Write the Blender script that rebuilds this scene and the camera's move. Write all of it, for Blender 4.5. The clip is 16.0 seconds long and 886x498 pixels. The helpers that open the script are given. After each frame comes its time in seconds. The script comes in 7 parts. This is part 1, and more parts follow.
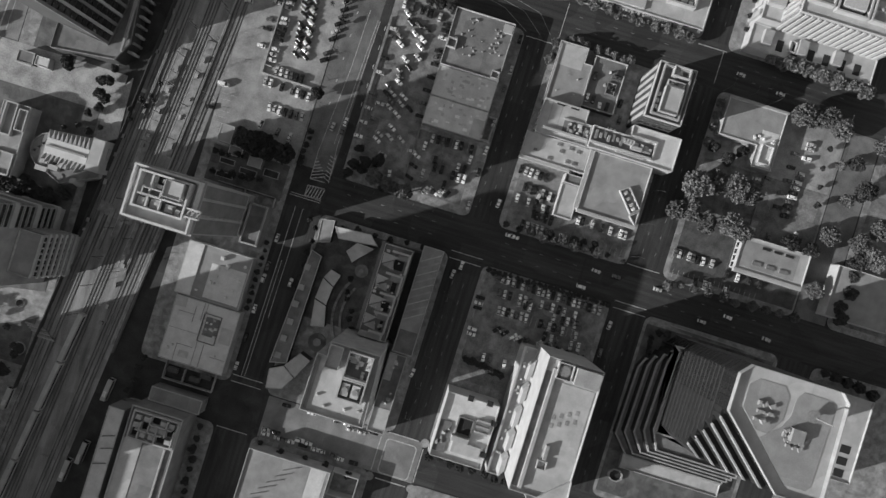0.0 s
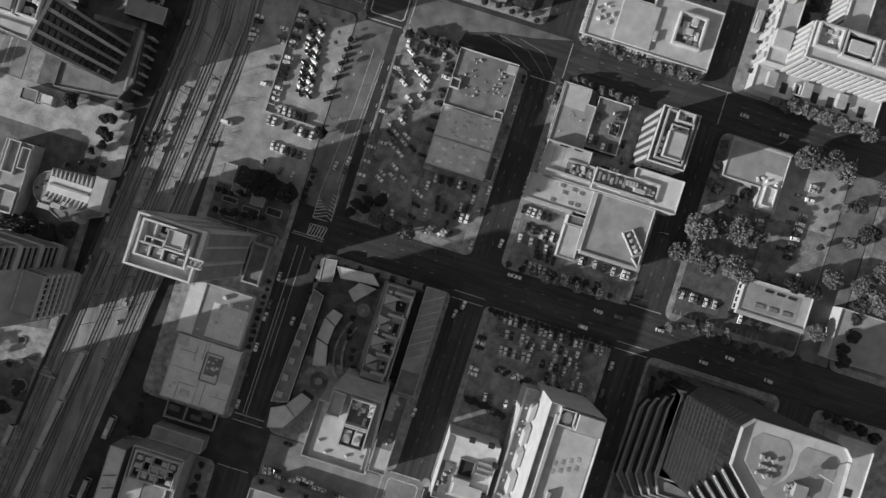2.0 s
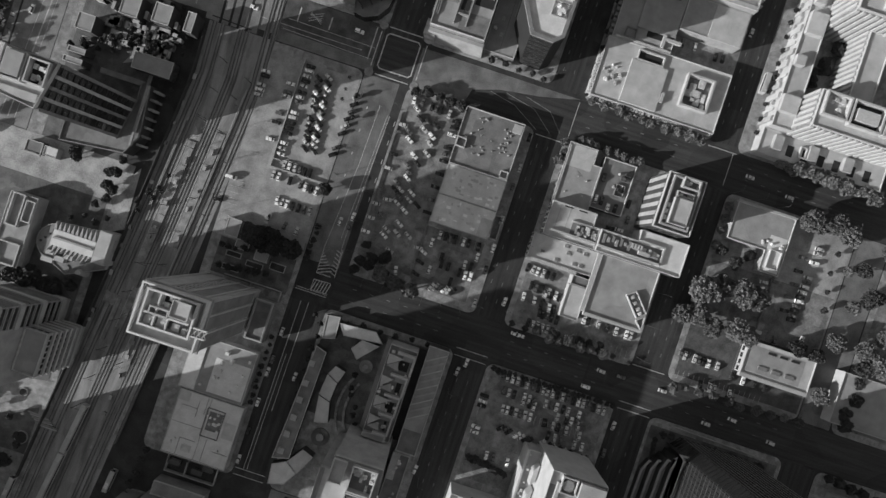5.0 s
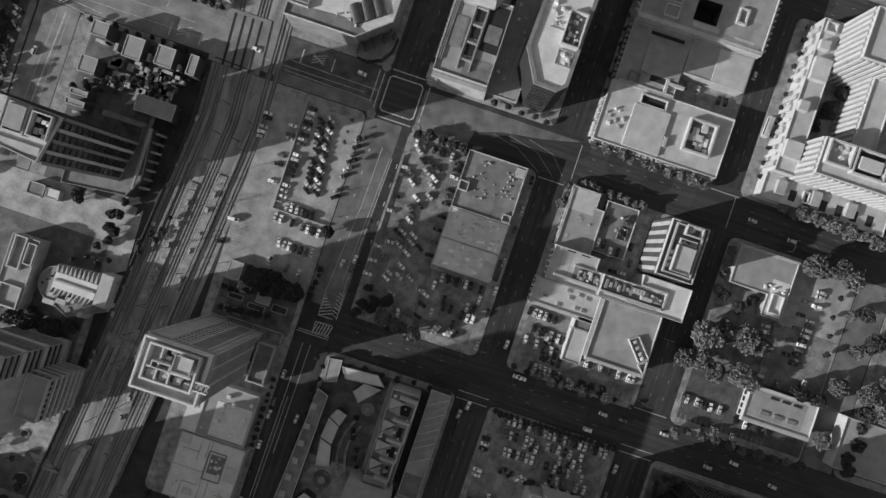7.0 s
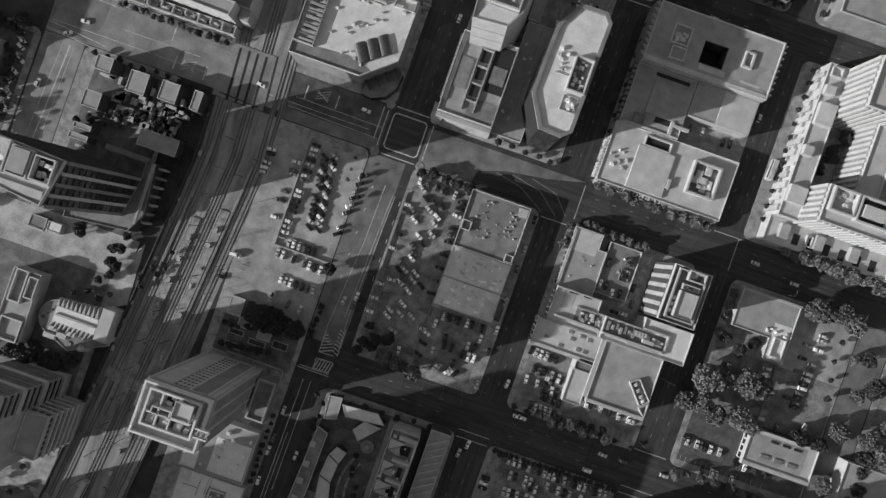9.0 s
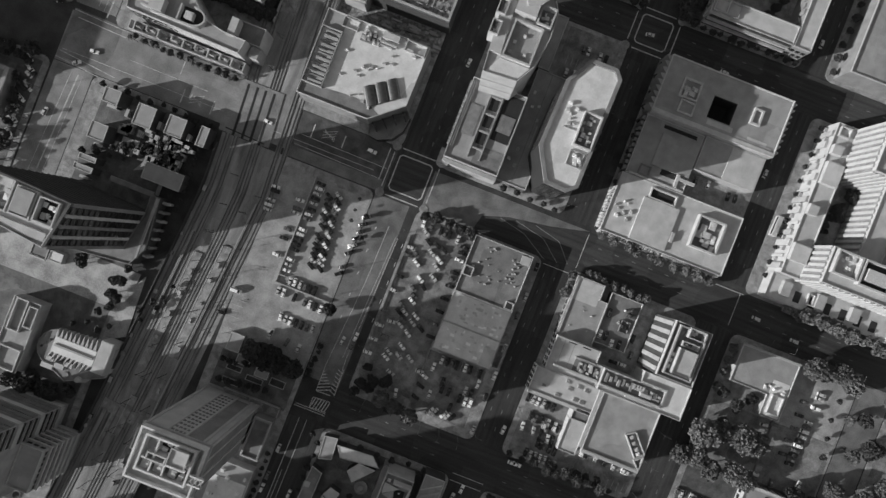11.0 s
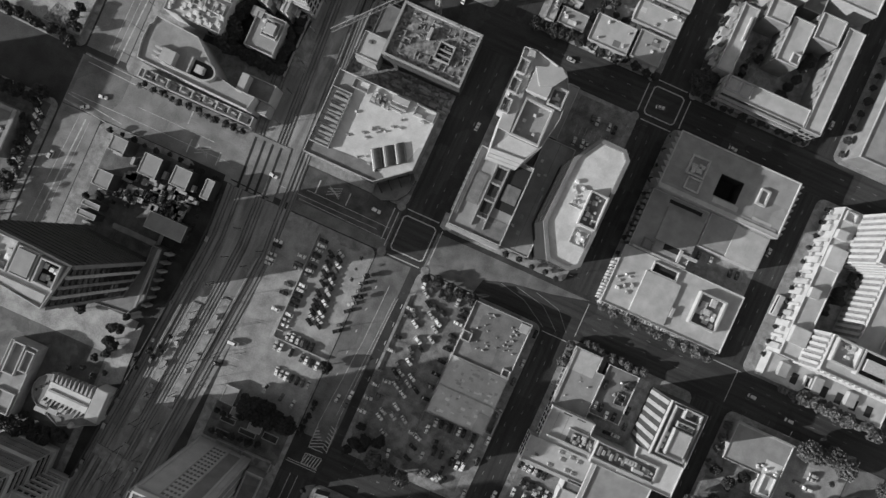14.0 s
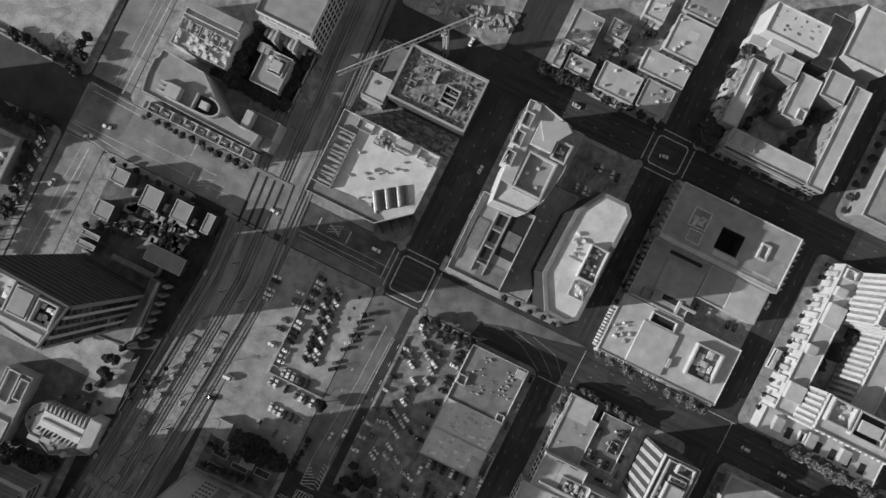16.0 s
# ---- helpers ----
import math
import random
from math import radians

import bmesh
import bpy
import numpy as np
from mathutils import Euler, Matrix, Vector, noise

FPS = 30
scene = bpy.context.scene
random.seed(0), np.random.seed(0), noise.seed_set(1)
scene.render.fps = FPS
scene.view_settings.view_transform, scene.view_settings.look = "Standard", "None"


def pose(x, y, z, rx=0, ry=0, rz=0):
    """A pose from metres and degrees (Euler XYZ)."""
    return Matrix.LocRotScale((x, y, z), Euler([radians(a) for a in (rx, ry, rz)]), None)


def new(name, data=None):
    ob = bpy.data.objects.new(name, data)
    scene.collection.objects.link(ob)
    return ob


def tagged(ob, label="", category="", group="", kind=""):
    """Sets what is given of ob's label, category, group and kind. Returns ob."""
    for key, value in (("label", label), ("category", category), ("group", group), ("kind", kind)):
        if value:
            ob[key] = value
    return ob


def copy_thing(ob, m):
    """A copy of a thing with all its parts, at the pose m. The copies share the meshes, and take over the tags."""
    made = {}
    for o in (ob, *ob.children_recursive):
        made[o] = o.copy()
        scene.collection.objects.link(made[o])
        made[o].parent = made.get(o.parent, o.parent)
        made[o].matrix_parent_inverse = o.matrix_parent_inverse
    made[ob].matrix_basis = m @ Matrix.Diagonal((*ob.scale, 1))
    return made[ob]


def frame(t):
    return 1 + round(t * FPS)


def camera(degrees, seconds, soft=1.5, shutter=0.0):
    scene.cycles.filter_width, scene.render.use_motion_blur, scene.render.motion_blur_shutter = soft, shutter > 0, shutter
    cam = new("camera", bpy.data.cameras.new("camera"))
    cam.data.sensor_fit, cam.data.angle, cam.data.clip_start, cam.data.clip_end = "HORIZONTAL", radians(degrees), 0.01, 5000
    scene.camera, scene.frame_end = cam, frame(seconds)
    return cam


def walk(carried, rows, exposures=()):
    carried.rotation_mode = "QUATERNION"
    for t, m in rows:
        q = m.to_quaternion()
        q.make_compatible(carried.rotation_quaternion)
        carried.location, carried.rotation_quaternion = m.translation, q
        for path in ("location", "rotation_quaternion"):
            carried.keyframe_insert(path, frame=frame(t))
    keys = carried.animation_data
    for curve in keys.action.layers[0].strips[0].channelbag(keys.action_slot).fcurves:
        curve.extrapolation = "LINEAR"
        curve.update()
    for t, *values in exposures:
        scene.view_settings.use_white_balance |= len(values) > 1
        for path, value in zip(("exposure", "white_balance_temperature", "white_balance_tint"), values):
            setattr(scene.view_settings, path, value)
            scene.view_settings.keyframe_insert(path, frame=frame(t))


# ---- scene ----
cam = camera(87.0, 16.0, soft=1.5)
ROWS = [
    (0.0, -0.033, -0.002, 236.519, -0.148, 0.0, 17.207),
    (0.5, -1.423, 4.258, 236.485, -0.161, 0.068, 17.294),
    (1.0, -3.468, 9.466, 236.441, -0.175, 0.044, 17.332),
    (1.5, -5.073, 13.653, 236.379, -0.165, 0.031, 17.394),
    (2.0, -7.031, 18.881, 236.314, -0.18, 0.034, 17.533),
    (2.5, -8.673, 23.046, 236.293, -0.171, 0.031, 17.67),
    (3.0, -10.637, 28.392, 236.24, -0.184, 0.055, 17.865),
    (3.5, -11.945, 31.503, 236.151, -0.177, 0.041, 18.024),
    (6.0, -21.709, 56.093, 235.747, -0.141, 0.026, 18.401),
    (6.5, -23.364, 60.489, 235.675, -0.157, 0.042, 18.424),
    (7.0, -25.547, 65.769, 235.547, -0.148, 0.03, 18.481),
    (7.5, -26.822, 69.005, 235.528, -0.115, 0.022, 18.527),
    (8.0, -28.962, 74.436, 235.372, -0.137, 0.033, 18.67),
    (8.5, -30.767, 78.825, 235.24, -0.15, 0.029, 18.876),
    (11.0, -41.339, 104.259, 234.778, -0.227, 0.035, 21.39),
    (11.5, -42.791, 107.676, 234.741, -0.266, 0.043, 21.761),
    (12.0, -45.138, 113.162, 234.615, -0.27, 0.045, 22.367),
    (12.5, -47.069, 117.73, 234.527, -0.291, 0.057, 22.776),
    (13.0, -49.532, 123.369, 234.393, -0.315, 0.062, 23.263),
    (13.5, -51.521, 127.748, 234.3, -0.308, 0.048, 23.665),
    (14.0, -53.959, 133.435, 234.195, -0.331, 0.069, 24.185),
    (14.5, -56.042, 137.985, 234.076, -0.348, 0.062, 24.611),
    (15.0, -58.541, 143.516, 233.979, -0.351, 0.07, 25.197),
    (15.5, -60.056, 146.94, 233.891, -0.351, 0.072, 25.566),
    (16.0, -62.592, 152.548, 233.785, -0.367, 0.085, 26.176),
]
walk(cam, [(t, pose(x, y, z, rx, ry, rz)) for t, x, y, z, rx, ry, rz in ROWS], exposures=[(0.0, 0.15), (16.0, 0.15)])

# ---- light ----
SUN_EL, SHADOW_AZ = radians(16.0), radians(33.2)
world = bpy.data.worlds.new("world")
scene.world = world
world.use_nodes = True
wn = world.node_tree.nodes
wl = world.node_tree.links
sky = wn.new("ShaderNodeTexSky")
sky.sky_type, sky.sun_disc = "NISHITA", False
sky.sun_elevation, sky.sun_rotation = SUN_EL, radians(236.8)
grey = wn.new("ShaderNodeRGBToBW")
wl.new(sky.outputs[0], grey.inputs[0])
wl.new(grey.outputs[0], wn["Background"].inputs[0])
wn["Background"].inputs[1].default_value = 0.114
sun = new("sun", bpy.data.lights.new("sun", "SUN"))
sun.data.energy, sun.data.angle, sun.data.color = 5.0, radians(0.5), (1.0, 1.0, 1.0)
ray = Vector((math.cos(SHADOW_AZ) * math.cos(SUN_EL), math.sin(SHADOW_AZ) * math.cos(SUN_EL), -math.sin(SUN_EL)))
sun.matrix_world = Matrix.Translation((-300, -200, 250)) @ ray.to_track_quat("-Z", "Y").to_matrix().to_4x4()


# ---- materials ----
def mat(name, base, rough=0.85, var=0.25, scale=0.35, fine=6.0, bump=0.15, metal=0.0, vary=0.0, streak=0.0, patch=0.0, cell=0.07, across=1.0):
    """A grey surface with blotches, grain and fine relief, at real size; vary: how far single pieces differ."""
    m = bpy.data.materials.new(name)
    m.use_nodes = True
    n, l = m.node_tree.nodes, m.node_tree.links
    b = n["Principled BSDF"]
    b.inputs["Roughness"].default_value, b.inputs["Metallic"].default_value = rough, metal
    geo = n.new("ShaderNodeNewGeometry")
    big, small = n.new("ShaderNodeTexNoise"), n.new("ShaderNodeTexNoise")
    big.inputs["Scale"].default_value, big.inputs["Detail"].default_value = scale, 6.0
    small.inputs["Scale"].default_value, small.inputs["Detail"].default_value = fine, 4.0
    if streak:
        mp = n.new("ShaderNodeMapping")
        mp.inputs["Scale"].default_value = (across, streak, 1.0)
        l.new(geo.outputs["Position"], mp.inputs[0])
        l.new(mp.outputs[0], big.inputs["Vector"])
    else:
        l.new(geo.outputs["Position"], big.inputs["Vector"])
    l.new(geo.outputs["Position"], small.inputs["Vector"])
    mixed = n.new("ShaderNodeMath")
    mixed.operation = "MULTIPLY_ADD"
    l.new(small.outputs[0], mixed.inputs[0])
    mixed.inputs[1].default_value = 0.62
    l.new(big.outputs[0], mixed.inputs[2])
    ramp = n.new("ShaderNodeMapRange")
    ramp.inputs["From Min"].default_value, ramp.inputs["From Max"].default_value = 0.6, 1.02
    ramp.inputs["To Min"].default_value, ramp.inputs["To Max"].default_value = base * (1 - var), base * (1 + var)
    l.new(mixed.outputs[0], ramp.inputs["Value"])
    out = ramp.outputs[0]
    if patch:
        vor = n.new("ShaderNodeTexVoronoi")
        vor.distance = "CHEBYCHEV"
        vor.inputs["Scale"].default_value = cell
        l.new(geo.outputs["Position"], vor.inputs["Vector"])
        pk = n.new("ShaderNodeMapRange")
        pk.inputs["To Min"].default_value, pk.inputs["To Max"].default_value = 1 - patch, 1 + patch
        l.new(vor.outputs["Color"], pk.inputs["Value"])
        pm = n.new("ShaderNodeMath")
        pm.operation = "MULTIPLY"
        l.new(out, pm.inputs[0])
        l.new(pk.outputs[0], pm.inputs[1])
        out = pm.outputs[0]
    if vary:
        info = n.new("ShaderNodeObjectInfo")
        k = n.new("ShaderNodeMapRange")
        k.inputs["To Min"].default_value, k.inputs["To Max"].default_value = 1 - vary, 1 + vary
        l.new(info.outputs["Random"], k.inputs["Value"])
        mu = n.new("ShaderNodeMath")
        mu.operation = "MULTIPLY"
        l.new(out, mu.inputs[0])
        l.new(k.outputs[0], mu.inputs[1])
        out = mu.outputs[0]
    l.new(out, b.inputs["Base Color"])
    if bump:
        bp = n.new("ShaderNodeBump")
        bp.inputs["Strength"].default_value, bp.inputs["Distance"].default_value = bump, 0.05
        l.new(small.outputs[0], bp.inputs["Height"])
        l.new(bp.outputs[0], b.inputs["Normal"])
    return m


ASPHALT = mat("asphalt", 0.036, 0.9, 0.45, 0.12, 1.6, 0.2, patch=0.28, cell=0.07)
ASPHALT_NS = mat("asphalt_worn_along_lanes_north", 0.038, 0.9, 0.42, 0.55, 1.6, 0.2, streak=0.05, patch=0.3, cell=0.06)
ASPHALT_EW = mat("asphalt_worn_along_lanes_east", 0.038, 0.9, 0.42, 0.55, 1.6, 0.2, streak=1.0, patch=0.3, cell=0.06, across=0.05)
ROAD_PALE = mat("worn_concrete_road", 0.21, 0.9, 0.35, 0.1, 2.0, 0.2, patch=0.14, cell=0.06)
ROAD_MID = mat("faded_road_asphalt", 0.145, 0.9, 0.4, 0.12, 2.0, 0.2, patch=0.2, cell=0.06)
RUBBLE = mat("site_rubble", 0.17, 1.0, 0.6, 0.7, 3.0, 0.6, patch=0.55, cell=0.55)
LOT = mat("worn_lot_asphalt", 0.185, 0.92, 0.45, 0.2, 2.0, 0.2, patch=0.3, cell=0.09)
LOT_PALE = mat("pale_lot_asphalt", 0.3, 0.92, 0.3, 0.15, 2.0, 0.2, patch=0.14, cell=0.05)
PAVING = mat("concrete_paving", 0.25, 0.9, 0.35, 0.3, 3.0, 0.2, patch=0.25, cell=0.25)
PAVING_DARK = mat("dark_concrete_paving", 0.11, 0.9, 0.4, 0.2, 3.0, 0.2, patch=0.25, cell=0.2)
DIRT = mat("bare_dirt", 0.34, 1.0, 0.4, 0.12, 2.0, 0.5)
BALLAST = mat("rail_ballast", 0.235, 1.0, 0.45, 0.25, 4.0, 0.6, streak=0.12, patch=0.2, cell=0.12)
TRACK_BED = mat("oily_track_bed", 0.205, 1.0, 0.45, 0.3, 4.0, 0.5, streak=0.2)
# dark street asphalt; on the shop lot its darkness stands in for shade
LOT_DARK = mat("dark_asphalt_and_lot_shade", 0.075, 0.92, 0.45, 0.2, 2.0, 0.2, patch=0.3, cell=0.09)
GRASS = mat("dry_grass", 0.045, 1.0, 0.5, 0.2, 4.0, 0.6)
LINE_FAINT = mat("faded_lane_paint", 0.2, 0.8, 0.45, 0.6, 4.0)
LINE = mat("worn_road_paint", 0.42, 0.8, 0.45, 0.6, 4.0)
ROOF_WHITE = mat("white_membrane_roof", 0.57, 0.7, 0.11, 0.25, 1.5, 0.1, patch=0.07, cell=0.15)
ROOF_PALE = mat("pale_gravel_roof", 0.43, 0.9, 0.14, 0.2, 3.0, 0.2, patch=0.1, cell=0.12)
ROOF_MID = mat("grey_gravel_roof", 0.28, 0.9, 0.16, 0.2, 3.0, 0.2, patch=0.1, cell=0.1)
ROOF_DARK = mat("dark_bitumen_roof", 0.17, 0.85, 0.25, 0.2, 3.0, 0.2, patch=0.2, cell=0.14)
WALL_WHITE = mat("white_render_wall", 0.4, 0.8, 0.12, 0.2, 2.0, 0.08)
WALL_PALE = mat("pale_concrete_wall", 0.32, 0.85, 0.18, 0.2, 2.0, 0.1)
WALL_MID = mat("grey_concrete_wall", 0.19, 0.85, 0.2, 0.2, 2.0, 0.1)
# loggia shade is put into this grey
WALL_STRIP = mat("loggia_wall_with_shade", 0.2, 0.6, 0.25, 0.3, 1.2, 0.1)
WALL_DARK = mat("dark_stone_wall", 0.045, 0.8, 0.25, 0.2, 2.0, 0.1)
COPING = mat("pale_coping", 0.42, 0.8, 0.18, 0.5, 4.0)
METAL = mat("galvanised_metal", 0.42, 0.45, 0.2, 1.2, 5.0, 0.05, 0.6)
VAULT = mat("dull_vault_metal", 0.14, 0.42, 0.2, 0.8, 5.0, 0.05, 0.8)
UNIT = mat("painted_steel_unit", 0.55, 0.55, 0.2, 1.5, 6.0, 0.05, 0.0, 0.35)
# rubber; also black sheets standing in for deep shade in roof pits
BLACK = mat("black_rubber_and_pit_shade", 0.02, 0.9, 0.2, 2.0, 8.0)
STEEL = mat("worn_rail_steel", 0.075, 0.5, 0.3, 0.5, 6.0, 0.1, 0.3)
POLE = mat("dull_painted_pole", 0.07, 0.6, 0.2, 0.8, 6.0, 0.05)
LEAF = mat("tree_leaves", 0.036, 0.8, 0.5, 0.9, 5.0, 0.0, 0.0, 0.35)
# paler leaf copy, brightened to put sunlight into the crowns
LEAF_PALE = mat("pale_sunlit_tree_leaves", 0.12, 0.8, 0.5, 0.9, 5.0, 0.0, 0.0, 0.3)
BARK = mat("tree_bark", 0.09, 0.95, 0.3, 1.0, 9.0, 0.4)
CAR_WHITE = mat("white_car_paint", 0.84, 0.22, 0.04, 1.0, 3.0, 0.0)
CAR_SILVER = mat("silver_car_paint", 0.6, 0.25, 0.05, 1.0, 3.0, 0.0, 0.2)
CAR_GREY = mat("grey_car_paint", 0.13, 0.3, 0.05, 1.0, 3.0, 0.0, 0.2)
CAR_DARK = mat("dark_car_paint", 0.02, 0.25, 0.05, 1.0, 3.0, 0.0)


def glass_mat(name, base, rough):
    m = mat(name, base, rough, 0.2, 0.4, 2.0, 0.0)
    m.node_tree.nodes["Principled BSDF"].inputs["IOR"].default_value = 1.7
    return m


GLASS = glass_mat("tinted_window_glass", 0.03, 0.12)
GLASS_PALE = glass_mat("hazy_window_glass", 0.12, 0.18)
GLASS_DARK = glass_mat("dark_curtain_wall_glass", 0.022, 0.25)
BRONZE = mat("dark_bronze_cladding", 0.018, 0.6, 0.25, 0.3, 2.0, 0.1)
POOL = glass_mat("pool_water", 0.22, 0.05)


# ---- mesh helpers ----
def prism(bm, poly, z0, z1, mi=0):
    """A closed upright prism over a polygon given counter-clockwise."""
    if sum(poly[i][0] * poly[(i + 1) % len(poly)][1] - poly[(i + 1) % len(poly)][0] * poly[i][1] for i in range(len(poly))) < 0:
        poly = poly[::-1]
    lo = [bm.verts.new((x, y, z0)) for x, y in poly]
    hi = [bm.verts.new((x, y, z1)) for x, y in poly]
    fs = [bm.faces.new(hi), bm.faces.new(lo[::-1])]
    for i in range(len(poly)):
        j = (i + 1) % len(poly)
        fs.append(bm.faces.new((lo[i], lo[j], hi[j], hi[i])))
    for f in fs:
        f.material_index = mi
    return bm


def rect(x0, y0, x1, y1):
    return [(x0, y0), (x1, y0), (x1, y1), (x0, y1)]


def box(bm, x0, y0, z0, x1, y1, z1, mi=0):
    return prism(bm, rect(min(x0, x1), min(y0, y1), max(x0, x1), max(y0, y1)), z0, z1, mi)


def beam(bm, a, b, w, h):
    """A square bar from a to b."""
    a, b = Vector(a), Vector(b)
    d = (b - a).normalized()
    s = d.cross(Vector((0, 0, 1)))
    s = s.normalized() if s.length > 1e-4 else Vector((1, 0, 0))
    u = s.cross(d)
    c = [(s * i * w / 2 + u * j * h / 2) for i, j in ((-1, -1), (1, -1), (1, 1), (-1, 1))]
    v0, v1 = [bm.verts.new(a + k) for k in c], [bm.verts.new(b + k) for k in c]
    bm.faces.new(v0[::-1]), bm.faces.new(v1)
    for i in range(4):
        bm.faces.new((v0[i], v0[(i + 1) % 4], v1[(i + 1) % 4], v1[i]))
    bmesh.ops.recalc_face_normals(bm, faces=bm.faces)
    return bm


def tube(bm, x, y, z0, z1, r0, r1, n=10):
    lo = [bm.verts.new((x + r0 * math.cos(2 * math.pi * i / n), y + r0 * math.sin(2 * math.pi * i / n), z0)) for i in range(n)]
    hi = [bm.verts.new((x + r1 * math.cos(2 * math.pi * i / n), y + r1 * math.sin(2 * math.pi * i / n), z1)) for i in range(n)]
    bm.faces.new(lo[::-1]), bm.faces.new(hi)
    for i in range(n):
        bm.faces.new((lo[i], lo[(i + 1) % n], hi[(i + 1) % n], hi[i]))
    return bm


def mesh_of(name, bm, material):
    me = bpy.data.meshes.new(name)
    bm.to_mesh(me)
    bm.free()
    for k in (material if isinstance(material, (list, tuple)) else [material]):
        me.materials.append(k)
    return me


def part(name, bm, material, parent, label=""):
    """One mesh object under a thing or a part."""
    ob = new(name, mesh_of(name, bm, material))
    ob.parent = parent
    return tagged(ob, label)


def piece(name, me, parent, x, y, z, rz=0.0, sc=(1, 1, 1)):
    """One more object on a shared mesh."""
    ob = new(name, me)
    ob.parent = parent
    ob.matrix_basis = Matrix.LocRotScale((x, y, z), Euler((0, 0, rz)), sc)
    return ob


def thing(name, label, category, x=0.0, y=0.0, z=0.0, group="", kind=""):
    ob = new(name)
    ob.location = (x, y, z)
    return tagged(ob, label, category, group, kind)


def structure(name, bm, material, label, category):
    return tagged(new(name, mesh_of(name, bm, material)), label, category, "", "structure")


def inset(poly, d):
    """A polygon (counter-clockwise) moved inwards by d."""
    n, out = len(poly), []
    for i in range(n):
        p0, p1, p2 = Vector(poly[i - 1]), Vector(poly[i]), Vector(poly[(i + 1) % n])
        a, b = (p1 - p0).normalized(), (p2 - p1).normalized()
        na, nb = Vector((-a.y, a.x)), Vector((-b.y, b.x))
        k = 1 + na.dot(nb)
        out.append(tuple(p1 + (na + nb) * d / max(k, 0.3)))
    return out


def ccw(poly):
    s = sum(poly[i][0] * poly[(i + 1) % len(poly)][1] - poly[(i + 1) % len(poly)][0] * poly[i][1] for i in range(len(poly)))
    return list(poly) if s > 0 else list(poly)[::-1]


def tapered(bm, x0, x1, w0, z0, z1, fx0, fx1, w1):
    """A box whose top is drawn in."""
    lo = [bm.verts.new(p) for p in ((x0, -w0, z0), (x1, -w0, z0), (x1, w0, z0), (x0, w0, z0))]
    hi = [bm.verts.new(p) for p in ((fx0, -w1, z1), (fx1, -w1, z1), (fx1, w1, z1), (fx0, w1, z1))]
    bm.faces.new(lo[::-1]), bm.faces.new(hi)
    for i in range(4):
        bm.faces.new((lo[i], lo[(i + 1) % 4], hi[(i + 1) % 4], hi[i]))
    return bm


SHARED = {}


def shared_box(name, sx, sy, sz, material):
    """A box mesh centred in x and y with its foot at 0, kept for reuse."""
    key = (name, round(sx, 2), round(sy, 2), round(sz, 2), material.name)
    if key not in SHARED:
        SHARED[key] = mesh_of(name, box(bmesh.new(), -sx / 2, -sy / 2, 0, sx / 2, sy / 2, sz), material)
    return SHARED[key]


def windows(parent, p0, p1, z0, z1, cols, rows, fw=0.7, fh=0.55, material=None, proud=0.08, name="window"):
    """Rows of panes on the wall from p0 to p1, which has the outside on its right."""
    material = material or GLASS
    a, b = Vector(p0), Vector(p1)
    d = b - a
    length, ang = d.length, math.atan2(d.y, d.x)
    out = Vector((d.y, -d.x)).normalized()
    cw, rh = length / cols, (z1 - z0) / rows
    me = shared_box(name, cw * fw, 0.16, rh * fh, material)
    for r in range(rows):
        for c in range(cols):
            p = a + d * ((c + 0.5) / cols) + out * (proud - 0.08)
            piece(name, me, parent, p.x, p.y, z0 + rh * (r + (1 - fh) / 2), ang)


def bands(parent, poly, zs, h, material, proud=0.15, name="floor_band"):
    """Rings that run round the walls at the given heights."""
    for z in zs:
        part(name, prism(bmesh.new(), inset(ccw(poly), -proud), z, z + h), material, parent)


def building(name, label, poly, h, wall, roof, parapet=0.8, rim=None, z0=0.0, thick=0.35, root=None, category="building"):
    """Walls, a roof deck and a parapet of single straight lengths; poly is the outer outline."""
    poly = ccw(poly)
    b = root or thing(name, label, category)
    part("wall", prism(bmesh.new(), poly, z0, h), wall, b)
    part("roof", prism(bmesh.new(), inset(poly, thick + 0.01), h - 0.05, h + 0.02), roof, b)
    inner = inset(poly, thick)
    if parapet:
        for i in range(len(poly)):
            j = (i + 1) % len(poly)
            part("parapet", prism(bmesh.new(), [poly[i], poly[j], inner[j], inner[i]], h, h + parapet), rim or COPING, b)
    return b


def roof_unit(parent, x, y, z, sx, sy, sz, rz=0.0, material=None, name="air_unit"):
    """A roof-top plant box with a raised lid and a fan ring."""
    key = (name, round(sx, 1), round(sy, 1), round(sz, 1), (material or UNIT).name)
    if key not in SHARED:
        bm = box(bmesh.new(), -sx / 2, -sy / 2, 0.15, sx / 2, sy / 2, sz)
        box(bm, -sx / 2 + 0.1, -sy / 2 + 0.1, 0, sx / 2 - 0.1, sy / 2 - 0.1, 0.15)
        tube(bm, sx * 0.2, 0, sz, sz + 0.15, min(sx, sy) * 0.3, min(sx, sy) * 0.3, 8)
        SHARED[key] = mesh_of(name, bm, material or UNIT)
    return piece(name, SHARED[key], parent, x, y, z, rz)


def scatter_units(parent, x0, y0, x1, y1, z, n, seed, big=1.6):
    r = random.Random(seed)
    for _ in range(n):
        s = r.choice((0.8, 1.0, 1.3, 1.6)) * big / 1.6
        roof_unit(parent, r.uniform(x0, x1), r.uniform(y0, y1), z, s * 1.3, s, r.choice((0.7, 1.0, 1.3)) * min(1.0, big / 1.5), r.choice((0.0, math.pi / 2)))


